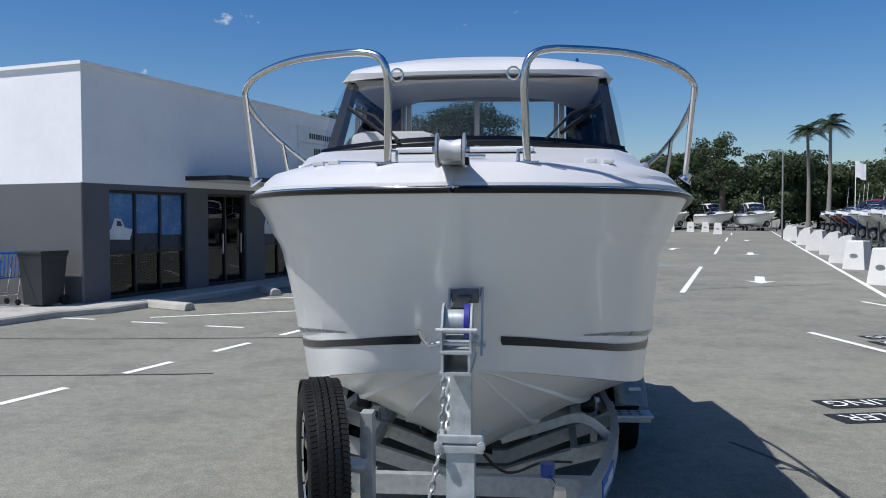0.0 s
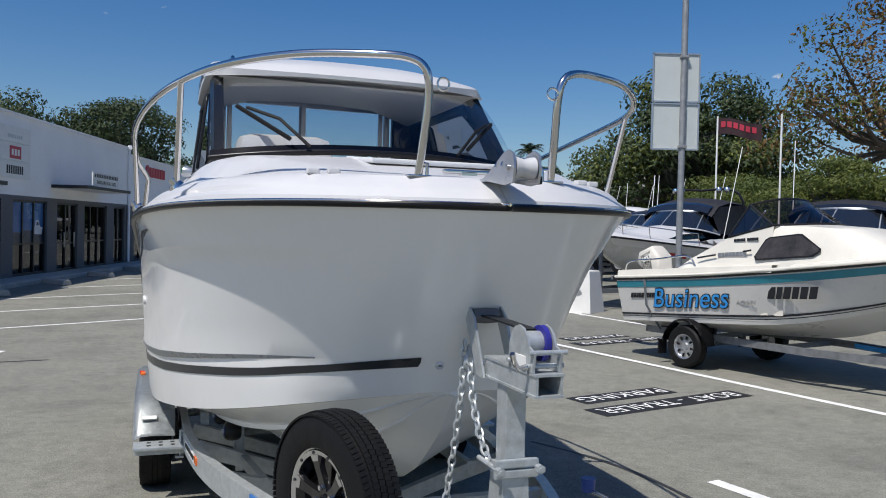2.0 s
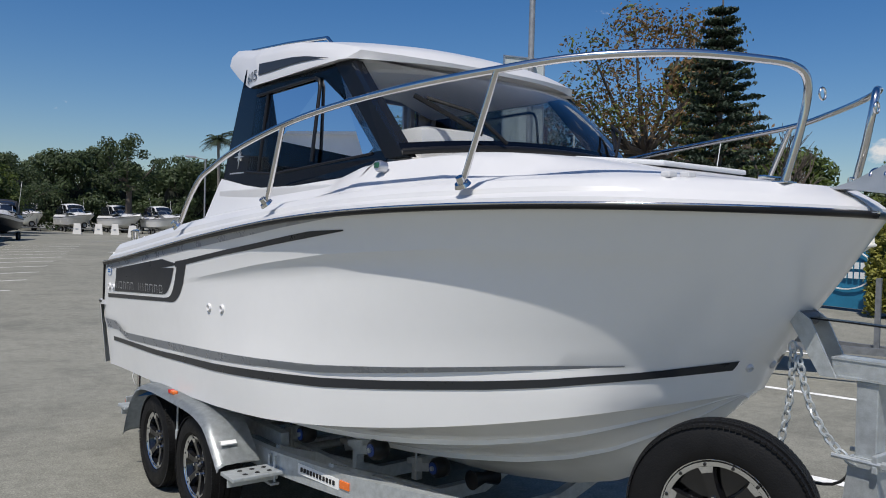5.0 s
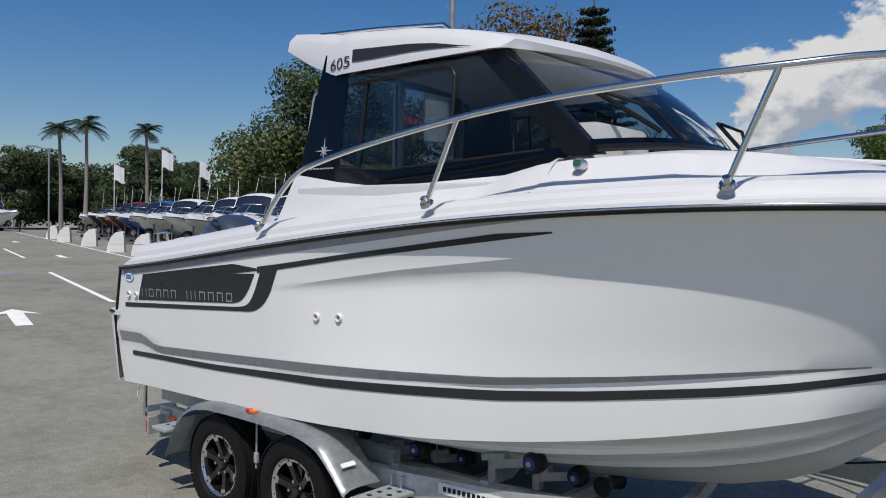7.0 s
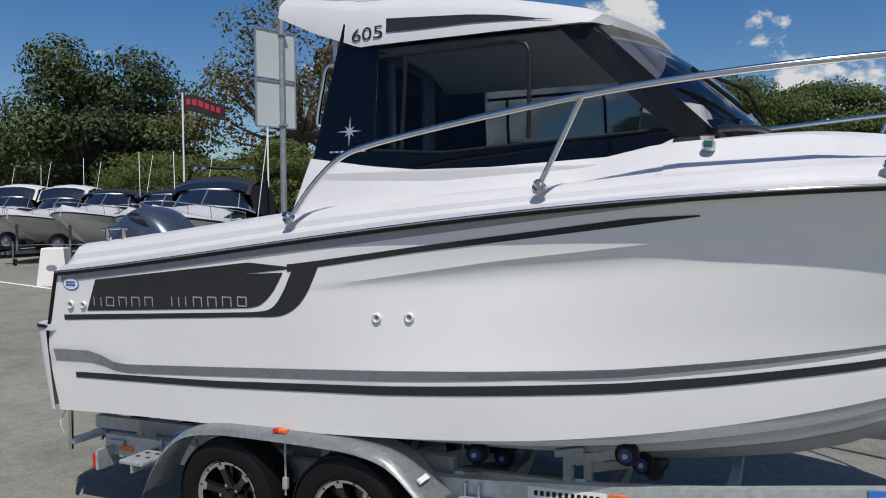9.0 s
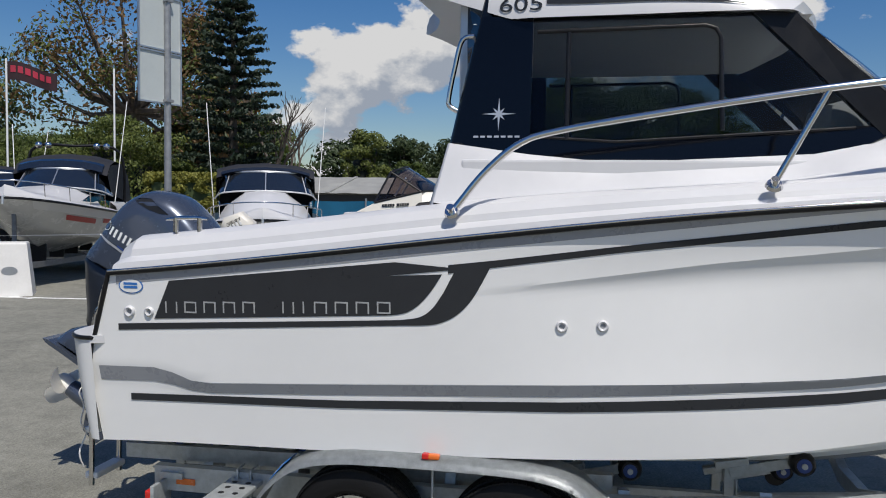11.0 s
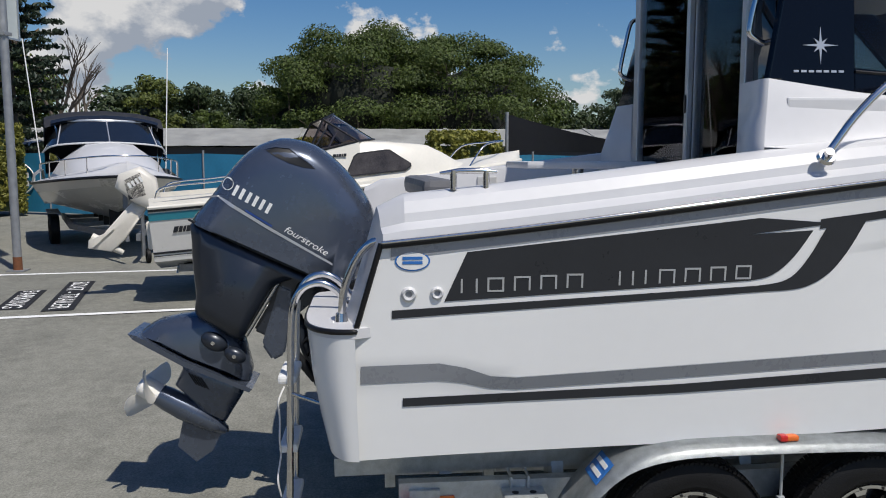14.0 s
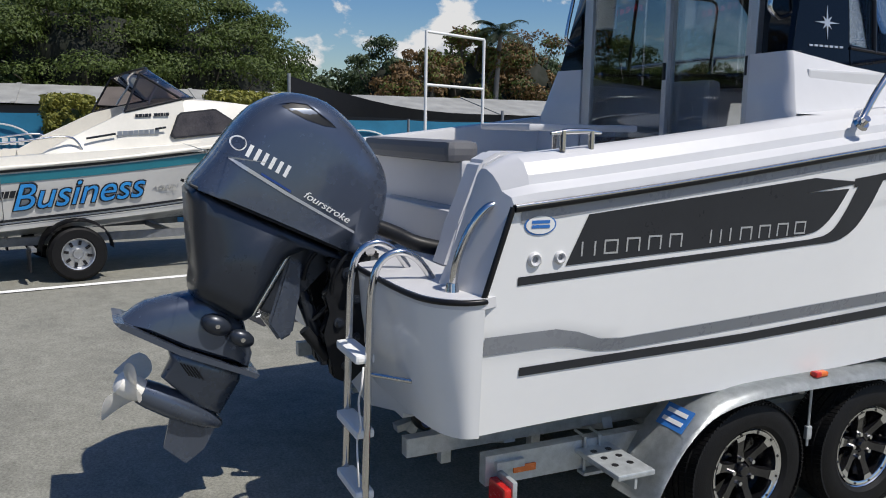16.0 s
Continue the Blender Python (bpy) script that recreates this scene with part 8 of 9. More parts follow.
part("drawbar", P(B((0, -0.75, 0.42), (0.06, 0.9, 0.08))), OLDGALV, ct)
part("coupling", P(B((0, -1.2, 0.45), (0.09, 0.2, 0.09), 0.02)), OLDGALV, ct)
part("propped_board", P(B((0.95, 4.75, 0.33), (0.30, 0.03, 0.34), 0, Matrix.Rotation(radians(12), 3, "X"))), WHITEPAINT, ct)


def cruiser(pose_m, L, half, zr, hull_mat, canopy, label, arch=False, hardtop=False, lights=False, seed=0, bow_z=0.35, mark=None, top=None, aft=1.0, rise_c=0.42, cab=0.0, white=0.30):
    """A cruiser on a trailer: hull, deck, raked dark screen, canvas, rails. Bow at the pose's origin, pointing to -y."""
    rnd = random.Random(seed)
    th = thing("cruiser_boat", label, "boat", pose_m, "boats for sale along the kerb")
    lf = Loft(L, half, 0.55, 0.85, zr, rake=1.3, sheer=bow_z, fore=0.5, full=2.0)
    W = lambda bm: moved(bm, pose_m)
    part("hull", W(lf.hull(24)), hull_mat, th, smooth=28)
    part("deck", W(lf.deck(0.0, 0.62, crown=0.22, n=18)), DECKWHITE, th, smooth=50)
    part("cockpit_floor", W(B((0, L * 0.8, zr - 0.35), (half * 1.7, L * 0.38, 0.05))), DECKWHITE, th)
    for sd in (-1, 1):
        part("rub_rail", W(tube(bmesh.new(), [lf.at((i / 20) ** 1.5, 0.0, 0.012, sd) for i in range(21)], 0.025, 6)), RUBBER, th, smooth=60)
        part("upper_side", W(lf.strip(0.0, 1.0, 0.0, white, 0.008, sd)), DECKWHITE, th, smooth=60)
        if mark:
            part("graphic", W(lf.strip(0.16, 0.34, 0.35, 0.52, 0.012, sd)), mark, th)
            part("graphic", W(lf.strip(0.40, 0.52, 0.30, 0.45, 0.012, sd)), mark, th)
        bm = bmesh.new()
        sheet(bm, [[Vector((sd * half * k, L * y, zr + z)) for k, z in ((0.985, 0.0), (0.95, 0.18), (0.84, 0.30), (0.80, -0.3))] for y in (0.55, 0.7, 0.85, 0.985)])
        part("coaming", W(bm), DECKWHITE, th, smooth=50)
    # cabin top swelling aft of the bow
    bm = bmesh.new()
    rows = []
    for y, h, w in ((0.14, 0.10, 0.40), (0.22, 0.24, 0.56), (0.32, 0.38, 0.68), (0.42, 0.50, 0.76), (0.50, 0.56, 0.80)):
        z0 = zr + bow_z * max(0, 1 - y / 0.75) ** 1.5 + 0.04
        rows.append([Vector((half * w * k, L * y, z0 + (h + cab * min(1, h / 0.4)) * (1 - abs(k) ** 3))) for k in (-1, -0.94, -0.8, -0.4, 0, 0.4, 0.8, 0.94, 1)])
    sheet(bm, rows)
    part("cabin_top", W(bm), DECKWHITE, th, smooth=60)
    for sd in (-1, 1):
        part("cabin_window", W(prism(bmesh.new(), [(L * a, zr + z + 0.8 * cab) for a, z in ((0.30, 0.30), (0.38, 0.42), (0.50, 0.46), (0.52, 0.34), (0.40, 0.28))], lambda a, b, d: Vector((sd * (half * (0.56 + 0.42 * (a / L - 0.25)) + 0.10 + d * 0.5), a, b)), 0.06)), SHOPGLASS, th)
    # screen
    zb, zt = zr + 0.58 + cab, zr + 1.02 + cab
    base = smooth_path([(-half * 0.84, L * 0.60, zb - 0.15), (-half * 0.66, L * 0.49, zb - 0.02), (0, L * 0.44, zb + 0.03), (half * 0.66, L * 0.49, zb - 0.02), (half * 0.84, L * 0.60, zb - 0.15)], 4)
    topl = smooth_path([(-half * 0.74, L * 0.66, zt - 0.06), (-half * 0.58, L * 0.57, zt), (0, L * 0.53, zt + 0.03), (half * 0.58, L * 0.57, zt), (half * 0.74, L * 0.66, zt - 0.06)], 4)
    bm = bmesh.new()
    sheet(bm, [base, topl])
    part("windscreen", W(bm), SHOPGLASS, th, "dark raked windscreen", smooth=60)
    part("screen_frame", W(tube(bmesh.new(), topl, 0.022, 6)), ALLOY, th, smooth=60)
    part("screen_frame", W(tube(bmesh.new(), base, 0.018, 6)), DECKWHITE, th, smooth=60)
    for k in (4, 8, 12):
        part("screen_post", W(tube(bmesh.new(), [base[k], topl[k]], 0.016, 5)), ALLOY, th)
    # canvas or hard top
    bm = bmesh.new()
    z2 = zt + (0.62 if hardtop else rise_c)
    ya = lambda y: 0.55 + (y - 0.55) * aft
    rows = []
    for y, z in ((0.55, zt + 0.03), (0.60, z2 - 0.12), (0.68, z2), (0.80, z2 - 0.02), (0.90, z2 - 0.22), (0.97, zr + 0.35)):
        rows.append([Vector((half * 0.80 * k, L * ya(y), z - 0.16 * abs(k) ** 2.5)) for k in (-1, -0.9, -0.6, 0, 0.6, 0.9, 1)])
    sheet(bm, rows)
    part("canopy", W(bm), (top or DECKWHITE) if hardtop else canopy, th, "hard top" if hardtop else "stretched dark canvas canopy", smooth=50)
    for sd in (-1, 1):
        bm = bmesh.new()
        bm.faces.new([bm.verts.new(p) for p in ((sd * half * 0.82, L * 0.60, zb - 0.1), (sd * half * 0.80, L * ya(0.56), zt - 0.13), (sd * half * 0.80, L * ya(0.61), z2 - 0.28), (sd * half * 0.80, L * ya(0.80), z2 - 0.18), (sd * half * 0.80, L * ya(0.92), z2 - 0.45), (sd * half * 0.82, L * ya(0.97), zr + 0.22))])
        part("side_curtain", W(bm), canopy if not hardtop else SHOPGLASS, th)
    bm = bmesh.new()
    sheet(bm, [[Vector((half * 0.72 * k, L * ya(y) - 0.04, z - 0.16 * abs(0.9 * k) ** 2.5)) for k in (-1, -0.8, -0.5, 0, 0.5, 0.8, 1)] for y, z in ((0.552, zt + 0.075), (0.575, zt + 0.075 + (z2 - 0.12 - zt) * 0.5), (0.594, z2 - 0.15))])
    part("clear_front", W(bm), SHOPGLASS, th)
    if arch or lights:
        part("arch", W(tube(bmesh.new(), smooth_path([(-half * 0.85, L * 0.80, zr + 0.2), (-half * 0.8, L * 0.76, z2 + 0.1), (0, L * 0.74, z2 + 0.22), (half * 0.8, L * 0.76, z2 + 0.1), (half * 0.85, L * 0.80, zr + 0.2)], 5), 0.035, 8)), BLACKPLASTIC if lights else DECKWHITE, th, smooth=60)
    if lights:
        for x in (-0.62, -0.45, 0.42, 0.6):
            bm = bmesh.new()
            bmesh.ops.create_uvsphere(bm, u_segments=14, v_segments=8, radius=0.085, matrix=Matrix.Translation((x * half, L * 0.73, z2 + 0.22)))
            part("spot_lamp", W(bm), STEEL, th, "bright round spot lamp", smooth=60)
    # bow rail
    pts = [lf.at(t, 0.0, -0.06, -1) + Vector((0, 0.05, 0.34)) for t in (0.42, 0.3, 0.18, 0.08, 0.02)] + [lf.at(t, 0.0, -0.06, 1) + Vector((0, 0.05, 0.34)) for t in (0.02, 0.08, 0.18, 0.3, 0.42)]
    br = part("bow_rail", W(tube(bmesh.new(), smooth_path(pts, 4), 0.014, 6)), STEEL, th, smooth=60)
    for t in (0.42, 0.3, 0.18, 0.08):
        for sd in (-1, 1):
            a = lf.at(t, 0.0, -0.06, sd)
            part("stanchion", W(tube(bmesh.new(), [a + Vector((0, 0.12, 0.02)), a + Vector((0, 0.05, 0.34))], 0.011, 5)), STEEL, br)
    for sd in (-1, 1):
        ln = 1.6 + rnd.random() * 0.9
        part("aerial", W(tube(bmesh.new(), [(sd * half * 0.86, L * 0.62, zr + 0.3), (sd * (half * 0.9 + 0.15), L * 0.62 + 0.5, zr + 0.4 + ln)], 0.011, 5)), WHITEPAINT, th, "white whip aerial")
    part("anchor", W(tube(bmesh.new(), [(0, 0.12, zr + bow_z + 0.05), (0, -0.08, zr + bow_z + 0.02), (0, -0.10, zr + bow_z - 0.12)], 0.025, 6)), GALV, th)
    # trailer under it
    tr = thing("cruiser_trailer", "dark steel boat trailer under a cruiser", "trailer", pose_m, "trailers along the kerb")
    for sd in (-1, 1):
        part("rail", W(beam_path(bmesh.new(), [(sd * 0.75, L * 0.97, 0.44), (sd * 0.75, L * 0.45, 0.44), (sd * 0.08, -0.3, 0.44)], 0.06, 0.11)), OLDGALV, tr)
        for y in (0.62, 0.75):
            simple_wheel(tr, pose_m @ Vector((sd * 1.0, L * y, 0.30)), 0.30, 0.18, sd, OLDGALV, pose_m.to_3x3())
        part("mudguard", W(B((sd * 1.0, L * 0.685, 0.64), (0.24, L * 0.13 + 0.62, 0.03), 0.01)), OLDGALV, tr)
    for y in (0.3, 0.5, 0.685, 0.9):
        h = float(np.interp(y, (0, 0.45, 1), (0.14, 0.74, 0.74)))
        part("crossmember", W(B((0, L * y, 0.44), (2 * h, 0.06, 0.08))), OLDGALV, tr)
        part("support", W(B((0, L * y, 0.55 if y > 0.4 else 0.7), (0.3, 0.08, 0.26 if y > 0.4 else 0.56))), BLACKPLASTIC, tr)
    part("winch_post", W(B((0, 0.55, 0.95), (0.07, 0.07, 1.0))), OLDGALV, tr)
    simple_wheel(tr, pose_m @ Vector((0.25, -0.12, 0.12)), 0.12, 0.07, 1, OLDGALV, pose_m.to_3x3())
    part("jockey_stand", W(tube(bmesh.new(), [(0.18, -0.12, 0.12), (0.18, -0.12, 0.85)], 0.03, 6)), OLDGALV, tr)
    if seed != 2:
        simple_wheel(tr, pose_m @ Vector((-0.45, 0.75, 0.85)), 0.33, 0.18, -1, OLDGALV, pose_m.to_3x3() @ Matrix.Rotation(radians(90), 3, "Z"))
    return th


def heading_pose(x, y, deg):
    """Bow at (x, y); deg: the way from bow to stern, anticlockwise from east."""
    return Matrix.Translation((x, y, ground_z(x, y))) @ Matrix.Rotation(radians(deg - 90), 4, "Z")


cruiser(heading_pose(8.35, 14.15, 23), 7.0, 1.28, 1.40, HULLGREY, CANVAS, "white cruiser with black canvas, spot lamps and red graphics", arch=True, lights=True, seed=1, mark=REDPAINT)
cruiser(heading_pose(9.40, 9.50, 23), 6.0, 1.36, 1.20, HULLGREY, CANVAS, "white cruiser with black canvas and long aerials", seed=2, aft=0.42, rise_c=0.24, bow_z=0.22, cab=0.20, white=0.42)
tones = [(GELCOAT, CANVAS, None), (GELCOAT, CANVAS, None), (HULLGREY, CANVAS, DECKWHITE), (GELCOAT, CANVAS, DECKWHITE), (HULLGREY, CANVAS, DECKWHITE), (GELCOAT, CANVAS, None), (HULLGREY, NAVY, DECKWHITE), (GELCOAT, CANVAS, None), (BOATBLUE, NAVY, BOATBLUE), (BURGUNDY, CANVAS, None), (BURGUNDY, CANVAS, BURGUNDY), (LETTERBLACK, CANVAS, None), (HULLGREY, CANVAS, None)]
names = {id(HULLGREY): "pale grey", id(GELCOAT): "white", id(BURGUNDY): "dark red", id(BOATBLUE): "bright blue", id(LETTERBLACK): "black"}
for k, (hm, cm_, tp) in enumerate(tones):
    p = lot(21.6 + 4.15 * k, 6.6)
    cruiser(heading_pose(p.x, p.y, 26), 6.4 + 0.5 * (k % 3), 1.2 + 0.06 * (k % 2), 1.40 + 0.1 * (k % 2), hm, cm_, names[id(hm)] + (" cruiser with a hard top" if tp else " cruiser under stretched dark canvas") + " on a trailer", hardtop=tp is not None, seed=10 + k, top=tp, rise_c=0.24, aft=0.7 if tp is None else 1.0)
for k, (a, c, d, hm) in enumerate(((93, 3.6, 100, GELCOAT), (97, -0.8, 104, GELCOAT), (97, -6.0, 100, HULLGREY), (98, -11.5, 95, GELCOAT))):
    p = lot(a, c)
    cruiser(heading_pose(p.x, p.y, d), 7.4, 1.3, 1.7, hm, CANVAS, "white boat with a hard top parked at the far end", hardtop=True, seed=30 + k)
p = lot(58.5, -10.6)
cruiser(heading_pose(p.x, p.y, 74), 6.2, 1.15, 1.5, LETTERBLACK, CANVAS, "dark boat under black canvas beside the building", seed=40)


# ---- white display plinths along the kerb ----
PLINTH = material("white_plinth_paint", (0.72, 0.71, 0.68), 0.55, vary=0.06, scale=3)


def plinth(p, rot, curved=False, scale=1.0):
    th = thing("display_plinth", "white curved plastic plinth with a small mark" if curved else "white tapered plinth box with an oval mark", "plinth", Matrix.Translation(p), "plinths along the kerb")
    M = Matrix.Translation(p) @ Matrix.Rotation(rot, 4, "Z") @ Matrix.Scale(scale, 4)
    bm = bmesh.new()
    if curved:
        prof = [(-0.42, 0.0), (0.42, 0.0), (0.42, 0.12), (0.36, 0.45), (0.22, 0.78), (0.0, 1.0), (-0.25, 1.06), (-0.36, 1.0), (-0.40, 0.6)]
        prism(bm, prof, lambda a, b, d: M @ Vector((-0.27 + d, a, b)), 0.54)
    else:
        sheet(bm, [[M @ Vector((x * k, y * k, z)) for x, y in ((-0.36, -0.36), (0.36, -0.36), (0.36, 0.36), (-0.36, 0.36), (-0.36, -0.36))] for z, k in ((0, 1.0), (0.92, 0.74), (0.95, 0.70), (0.95, 0.0))])
        bmesh.ops.remove_doubles(bm, verts=bm.verts, dist=1e-4)
    part("body", bm, PLINTH, th)
    bm = bmesh.new()
    lathe(bm, [(0.0, 0.0), (0.13, 0.0), (0.13, 0.006), (0.0, 0.006)], M @ Matrix.Translation((-0.01, -0.318 if not curved else -0.41, 0.45)) @ Matrix.Rotation(radians(-90), 4, "Z") @ Matrix.Diagonal((1, 1, 0.6, 1)), 20)
    part("oval_mark", bm, ALLOY, th)
    return th


for x, y in ((8.05, 13.75), (9.85, 18.9)):
    plinth(Vector((x, y, ground_z(x, y))), radians(-16 - 40))
for a, c, cv in ((27.2, 4.3, False), (30.8, 4.2, True), (37.7, 4.4, True), (42.1, 4.1, True), (50.3, 4.1, True), (58.8, 3.8, True), (66.0, 3.9, True)):
    plinth(lot(a, c), -HEAD + radians(70 if cv else -30), cv, 1.0 if cv else 1.0)
for a, c in ((88, -7.0), (89, -5.0), (88, -3.4), (78, -1.8)):
    plinth(lot(a, c), -HEAD, False, 1.15)

# ---- sign, poles, flags, bollards ----
POLEGREY = material("grey_steel_pole", (0.30, 0.31, 0.32), 0.5, metal=0.5, vary=0.18, scale=9)
RUST = material("rust", (0.16, 0.06, 0.025), 0.85, vary=0.3, scale=30)
SIGNBACK = material("pale_sign_back", (0.50, 0.54, 0.53), 0.5, vary=0.05, scale=2)
px, py = 8.52, 10.92
pole = thing("sign_pole", "tall grey steel pole with a two-panel sign seen from behind", "sign", Matrix.Translation((px, py, ground_z(px, py))))
g0 = ground_z(px, py)
part("pole", tube(bmesh.new(), [(px, py, g0), (px, py, 9.0)], 0.062, 14), POLEGREY, pole, smooth=60)
part("rusty_foot", tube(bmesh.new(), [(px, py, g0), (px, py, g0 + 0.22)], 0.066, 14), RUST, pole, smooth=60)
part("base_plate", B((px, py, g0 + 0.01), (0.26, 0.26, 0.02), 0.004), POLEGREY, pole)
sd = Vector((8.803 - 7.926, 10.755 - 11.053, 0)).normalized()
nn = Vector((-sd.y, sd.x, 0))
rot = Matrix((sd, nn, Vector((0, 0, 1)))).transposed()
ctr = Vector(((8.803 + 7.926) / 2, (10.755 + 11.053) / 2, 0)) + nn * 0.09
for z0, z1 in ((3.49, 4.40), (4.42, 5.375)):
    pn = part("sign_panel", B(ctr + Vector((0, 0, (z0 + z1) / 2)), (0.92, 0.012, z1 - z0), 0, rot), SIGNBACK, pole, "pale sign panel")
    for z in (z0 + 0.012, z1 - 0.012):
        part("frame_bar", B(ctr + Vector((0, 0, z)) - nn * 0.012, (0.93, 0.03, 0.028), 0, rot), ALLOY, pn)
    for s in (-0.455, 0.455):
        part("frame_bar", B(ctr + sd * s + Vector((0, 0, (z0 + z1) / 2)) - nn * 0.012, (0.028, 0.03, z1 - z0), 0, rot), ALLOY, pn)
for z in (3.55, 5.30):
    part("clamp", B(Vector((px, py, z)), (0.16, 0.16, 0.05), 0.006, rot), POLEGREY, pole)


def bollard(p):
    th = thing("steel_bollard", "plain grey steel bollard in the asphalt", "bollard", Matrix.Translation(p))
    part("post", tube(bmesh.new(), [p, p + Vector((0, 0, 1.0))], 0.057, 14), POLEGREY, th, smooth=60)
    part("cap", cyl(bmesh.new(), p + Vector((0, 0, 1.0)), p + Vector((0, 0, 1.03)), 0.057, 0.03, 14), POLEGREY, th)


bollard(Vector((8.42, 11.75, ground_z(8.4, 11.7))))
p = Vector((10.9, 13.15, ground_z(10.9, 13.1)))
ORANGE = material("faded_orange_paint", (0.48, 0.11, 0.04), 0.6, vary=0.15, scale=8)
hp = thing("standpipe", "orange standpipe with a coiled hose beside a bollard", "standpipe", Matrix.Translation(p))
part("post", tube(bmesh.new(), [p, p + Vector((0, 0, 1.15))], 0.06, 12), ORANGE, hp, smooth=60)
part("arm", tube(bmesh.new(), [p + Vector((-0.25, 0.2, 1.12)), p + Vector((0.25, -0.2, 1.12))], 0.05, 10), ORANGE, hp, smooth=60)
part("footing", B(p + Vector((0, 0, 0.04)), (0.3, 0.3, 0.08), 0.01), CONCRETE, hp)
for k in range(5):
    q = p + Vector((-0.20 + 0.012 * k, 0.18 - 0.03 * k, 0.62))
    part("hose", tube(bmesh.new(), [q + Vector((0.14 * math.cos(a), 0.05 * math.cos(a), 0.42 * math.sin(a))) for a in (2 * math.pi * j / 20 for j in range(20))], 0.012, 5, True), TEAK, hp, "coiled brown hose", smooth=60)


def flag_pole(p, h, cloth, stripe_mat=None, size=(1.9, 0.85), deg=-25, label="tall pole with a waving flag"):
    th = thing("flag_pole", label, "flag", Matrix.Translation(p))
    part("pole", tube(bmesh.new(), [p, p + Vector((0, 0, h))], 0.035, 8), WHITEPAINT, th, smooth=60)
    d = Vector((math.cos(radians(deg)), math.sin(radians(deg)), 0))
    n = Vector((-d.y, d.x, 0))
    def cloth_rows(v0, v1, off):
        return [[p + d * (size[0] * u) + n * (0.12 * math.sin(u * 9) * u + off) + Vector((0, 0, h - 0.1 - size[1] * v - 0.28 * u * u + 0.05 * math.sin(u * 7))) for v in (v0, (v0 + v1) / 2, v1)] for u in np.linspace(0.02, 1, 18)]
    bm = bmesh.new()
    sheet(bm, cloth_rows(0, 1, 0))
    part("cloth", bm, cloth, th, smooth=60)
    if stripe_mat:
        for k in range(6):
            for off in (0.012, -0.012):
                bm = bmesh.new()
                rows = [[p + d * (size[0] * u) + n * (0.12 * math.sin(u * 9) * u + off) + Vector((0, 0, h - 0.1 - size[1] * v - 0.28 * u * u + 0.05 * math.sin(u * 7))) for v in (0.22, 0.58)] for u in np.linspace(0.08 + 0.14 * k, 0.18 + 0.14 * k, 4)]
                sheet(bm, rows)
                part("mark_bar", bm, stripe_mat, th)
    return th


FLAGRED = material("red_flag_cloth", (0.42, 0.03, 0.06), 0.8, vary=0.15, scale=3)
FLAGDARK = material("dark_flag_cloth", (0.03, 0.012, 0.016), 0.8, vary=0.15, scale=3)
FLAGWHITE = material("white_flag_cloth", (0.62, 0.63, 0.66), 0.8, vary=0.1, scale=3)
flag_pole(Vector((19.2, 23.2, ground_z(19.2, 23.2))), 6.4, FLAGDARK, FLAGRED, (1.6, 0.62), -40, "tall pole with a dark and red waving flag")
for a, c, h, m_ in ((62, 11, 7.0, FLAGWHITE), (66, 15, 6.6, FLAGWHITE), (58, 15, 6.8, FLAGWHITE), (54, 17, 6.6, FLAGWHITE), (70, 9, 6.2, FLAGWHITE)):
    flag_pole(lot(a, c), h, m_, None, (0.9, 1.3), -60, "pole with a long drooping flag")
p = Vector((17.5, 18.0, ground_z(17.5, 18.0)))
mast = thing("white_mast", "thin white mast among the boats", "mast", Matrix.Translation(p))
part("pole", tube(bmesh.new(), [p, p + Vector((0, 0, 5.7))], 0.03, 8), WHITEPAINT, mast, smooth=60)


def street_lamp(p, h, deg, label="grey street lamp with a short arm"):
    th = thing("street_lamp", label, "street lamp", Matrix.Translation(p))
    d = Vector((math.cos(radians(deg)), math.sin(radians(deg)), 0))
    part("pole", tube(bmesh.new(), [p, p + Vector((0, 0, h))], 0.07, 8), POLEGREY, th, smooth=60)
    part("arm", tube(bmesh.new(), [p + Vector((0, 0, h - 0.05)), p + d * 0.9 + Vector((0, 0, h + 0.1))], 0.04, 6), POLEGREY, th)
    part("head", B(p + d * 1.1 + Vector((0, 0, h + 0.12)), (0.75, 0.28, 0.14), 0.03, Matrix.Rotation(radians(deg), 3, "Z")), ALLOY, th)


street_lamp(lot(63, 3.3), 6.6, 164)

# ---- fence, shed, hedges ----
BLUEBANNER = material("blue_fence_cloth", (0.018, 0.17, 0.30), 0.6, vary=0.15, scale=1.5)
SHEDROOF = material("weathered_sheet_roof", (0.30, 0.30, 0.28), 0.6, vary=0.25, scale=1.2, bump=0.1, bump_scale=20)
SHEDWALL = material("dark_shed_wall", (0.05, 0.05, 0.052), 0.8, vary=0.2, scale=2)
fence = thing("banner_fence", "long low fence hung with blue printed cloth", "fence", Matrix.Translation((15.8, 0, 0)))
line = [(14.6, -16.0), (15.4, -6.0), (16.2, 4.0), (17.6, 10.0), (21.4, 17.4), (25.5, 26.0), (31.0, 44.0)]
run = []
for (x0, y0), (x1, y1) in zip(line, line[1:]):
    n = max(1, int(math.hypot(x1 - x0, y1 - y0) / 2.4))
    run += [(x0 + (x1 - x0) * k / n, y0 + (y1 - y0) * k / n) for k in range(n)]
run.append(line[-1])
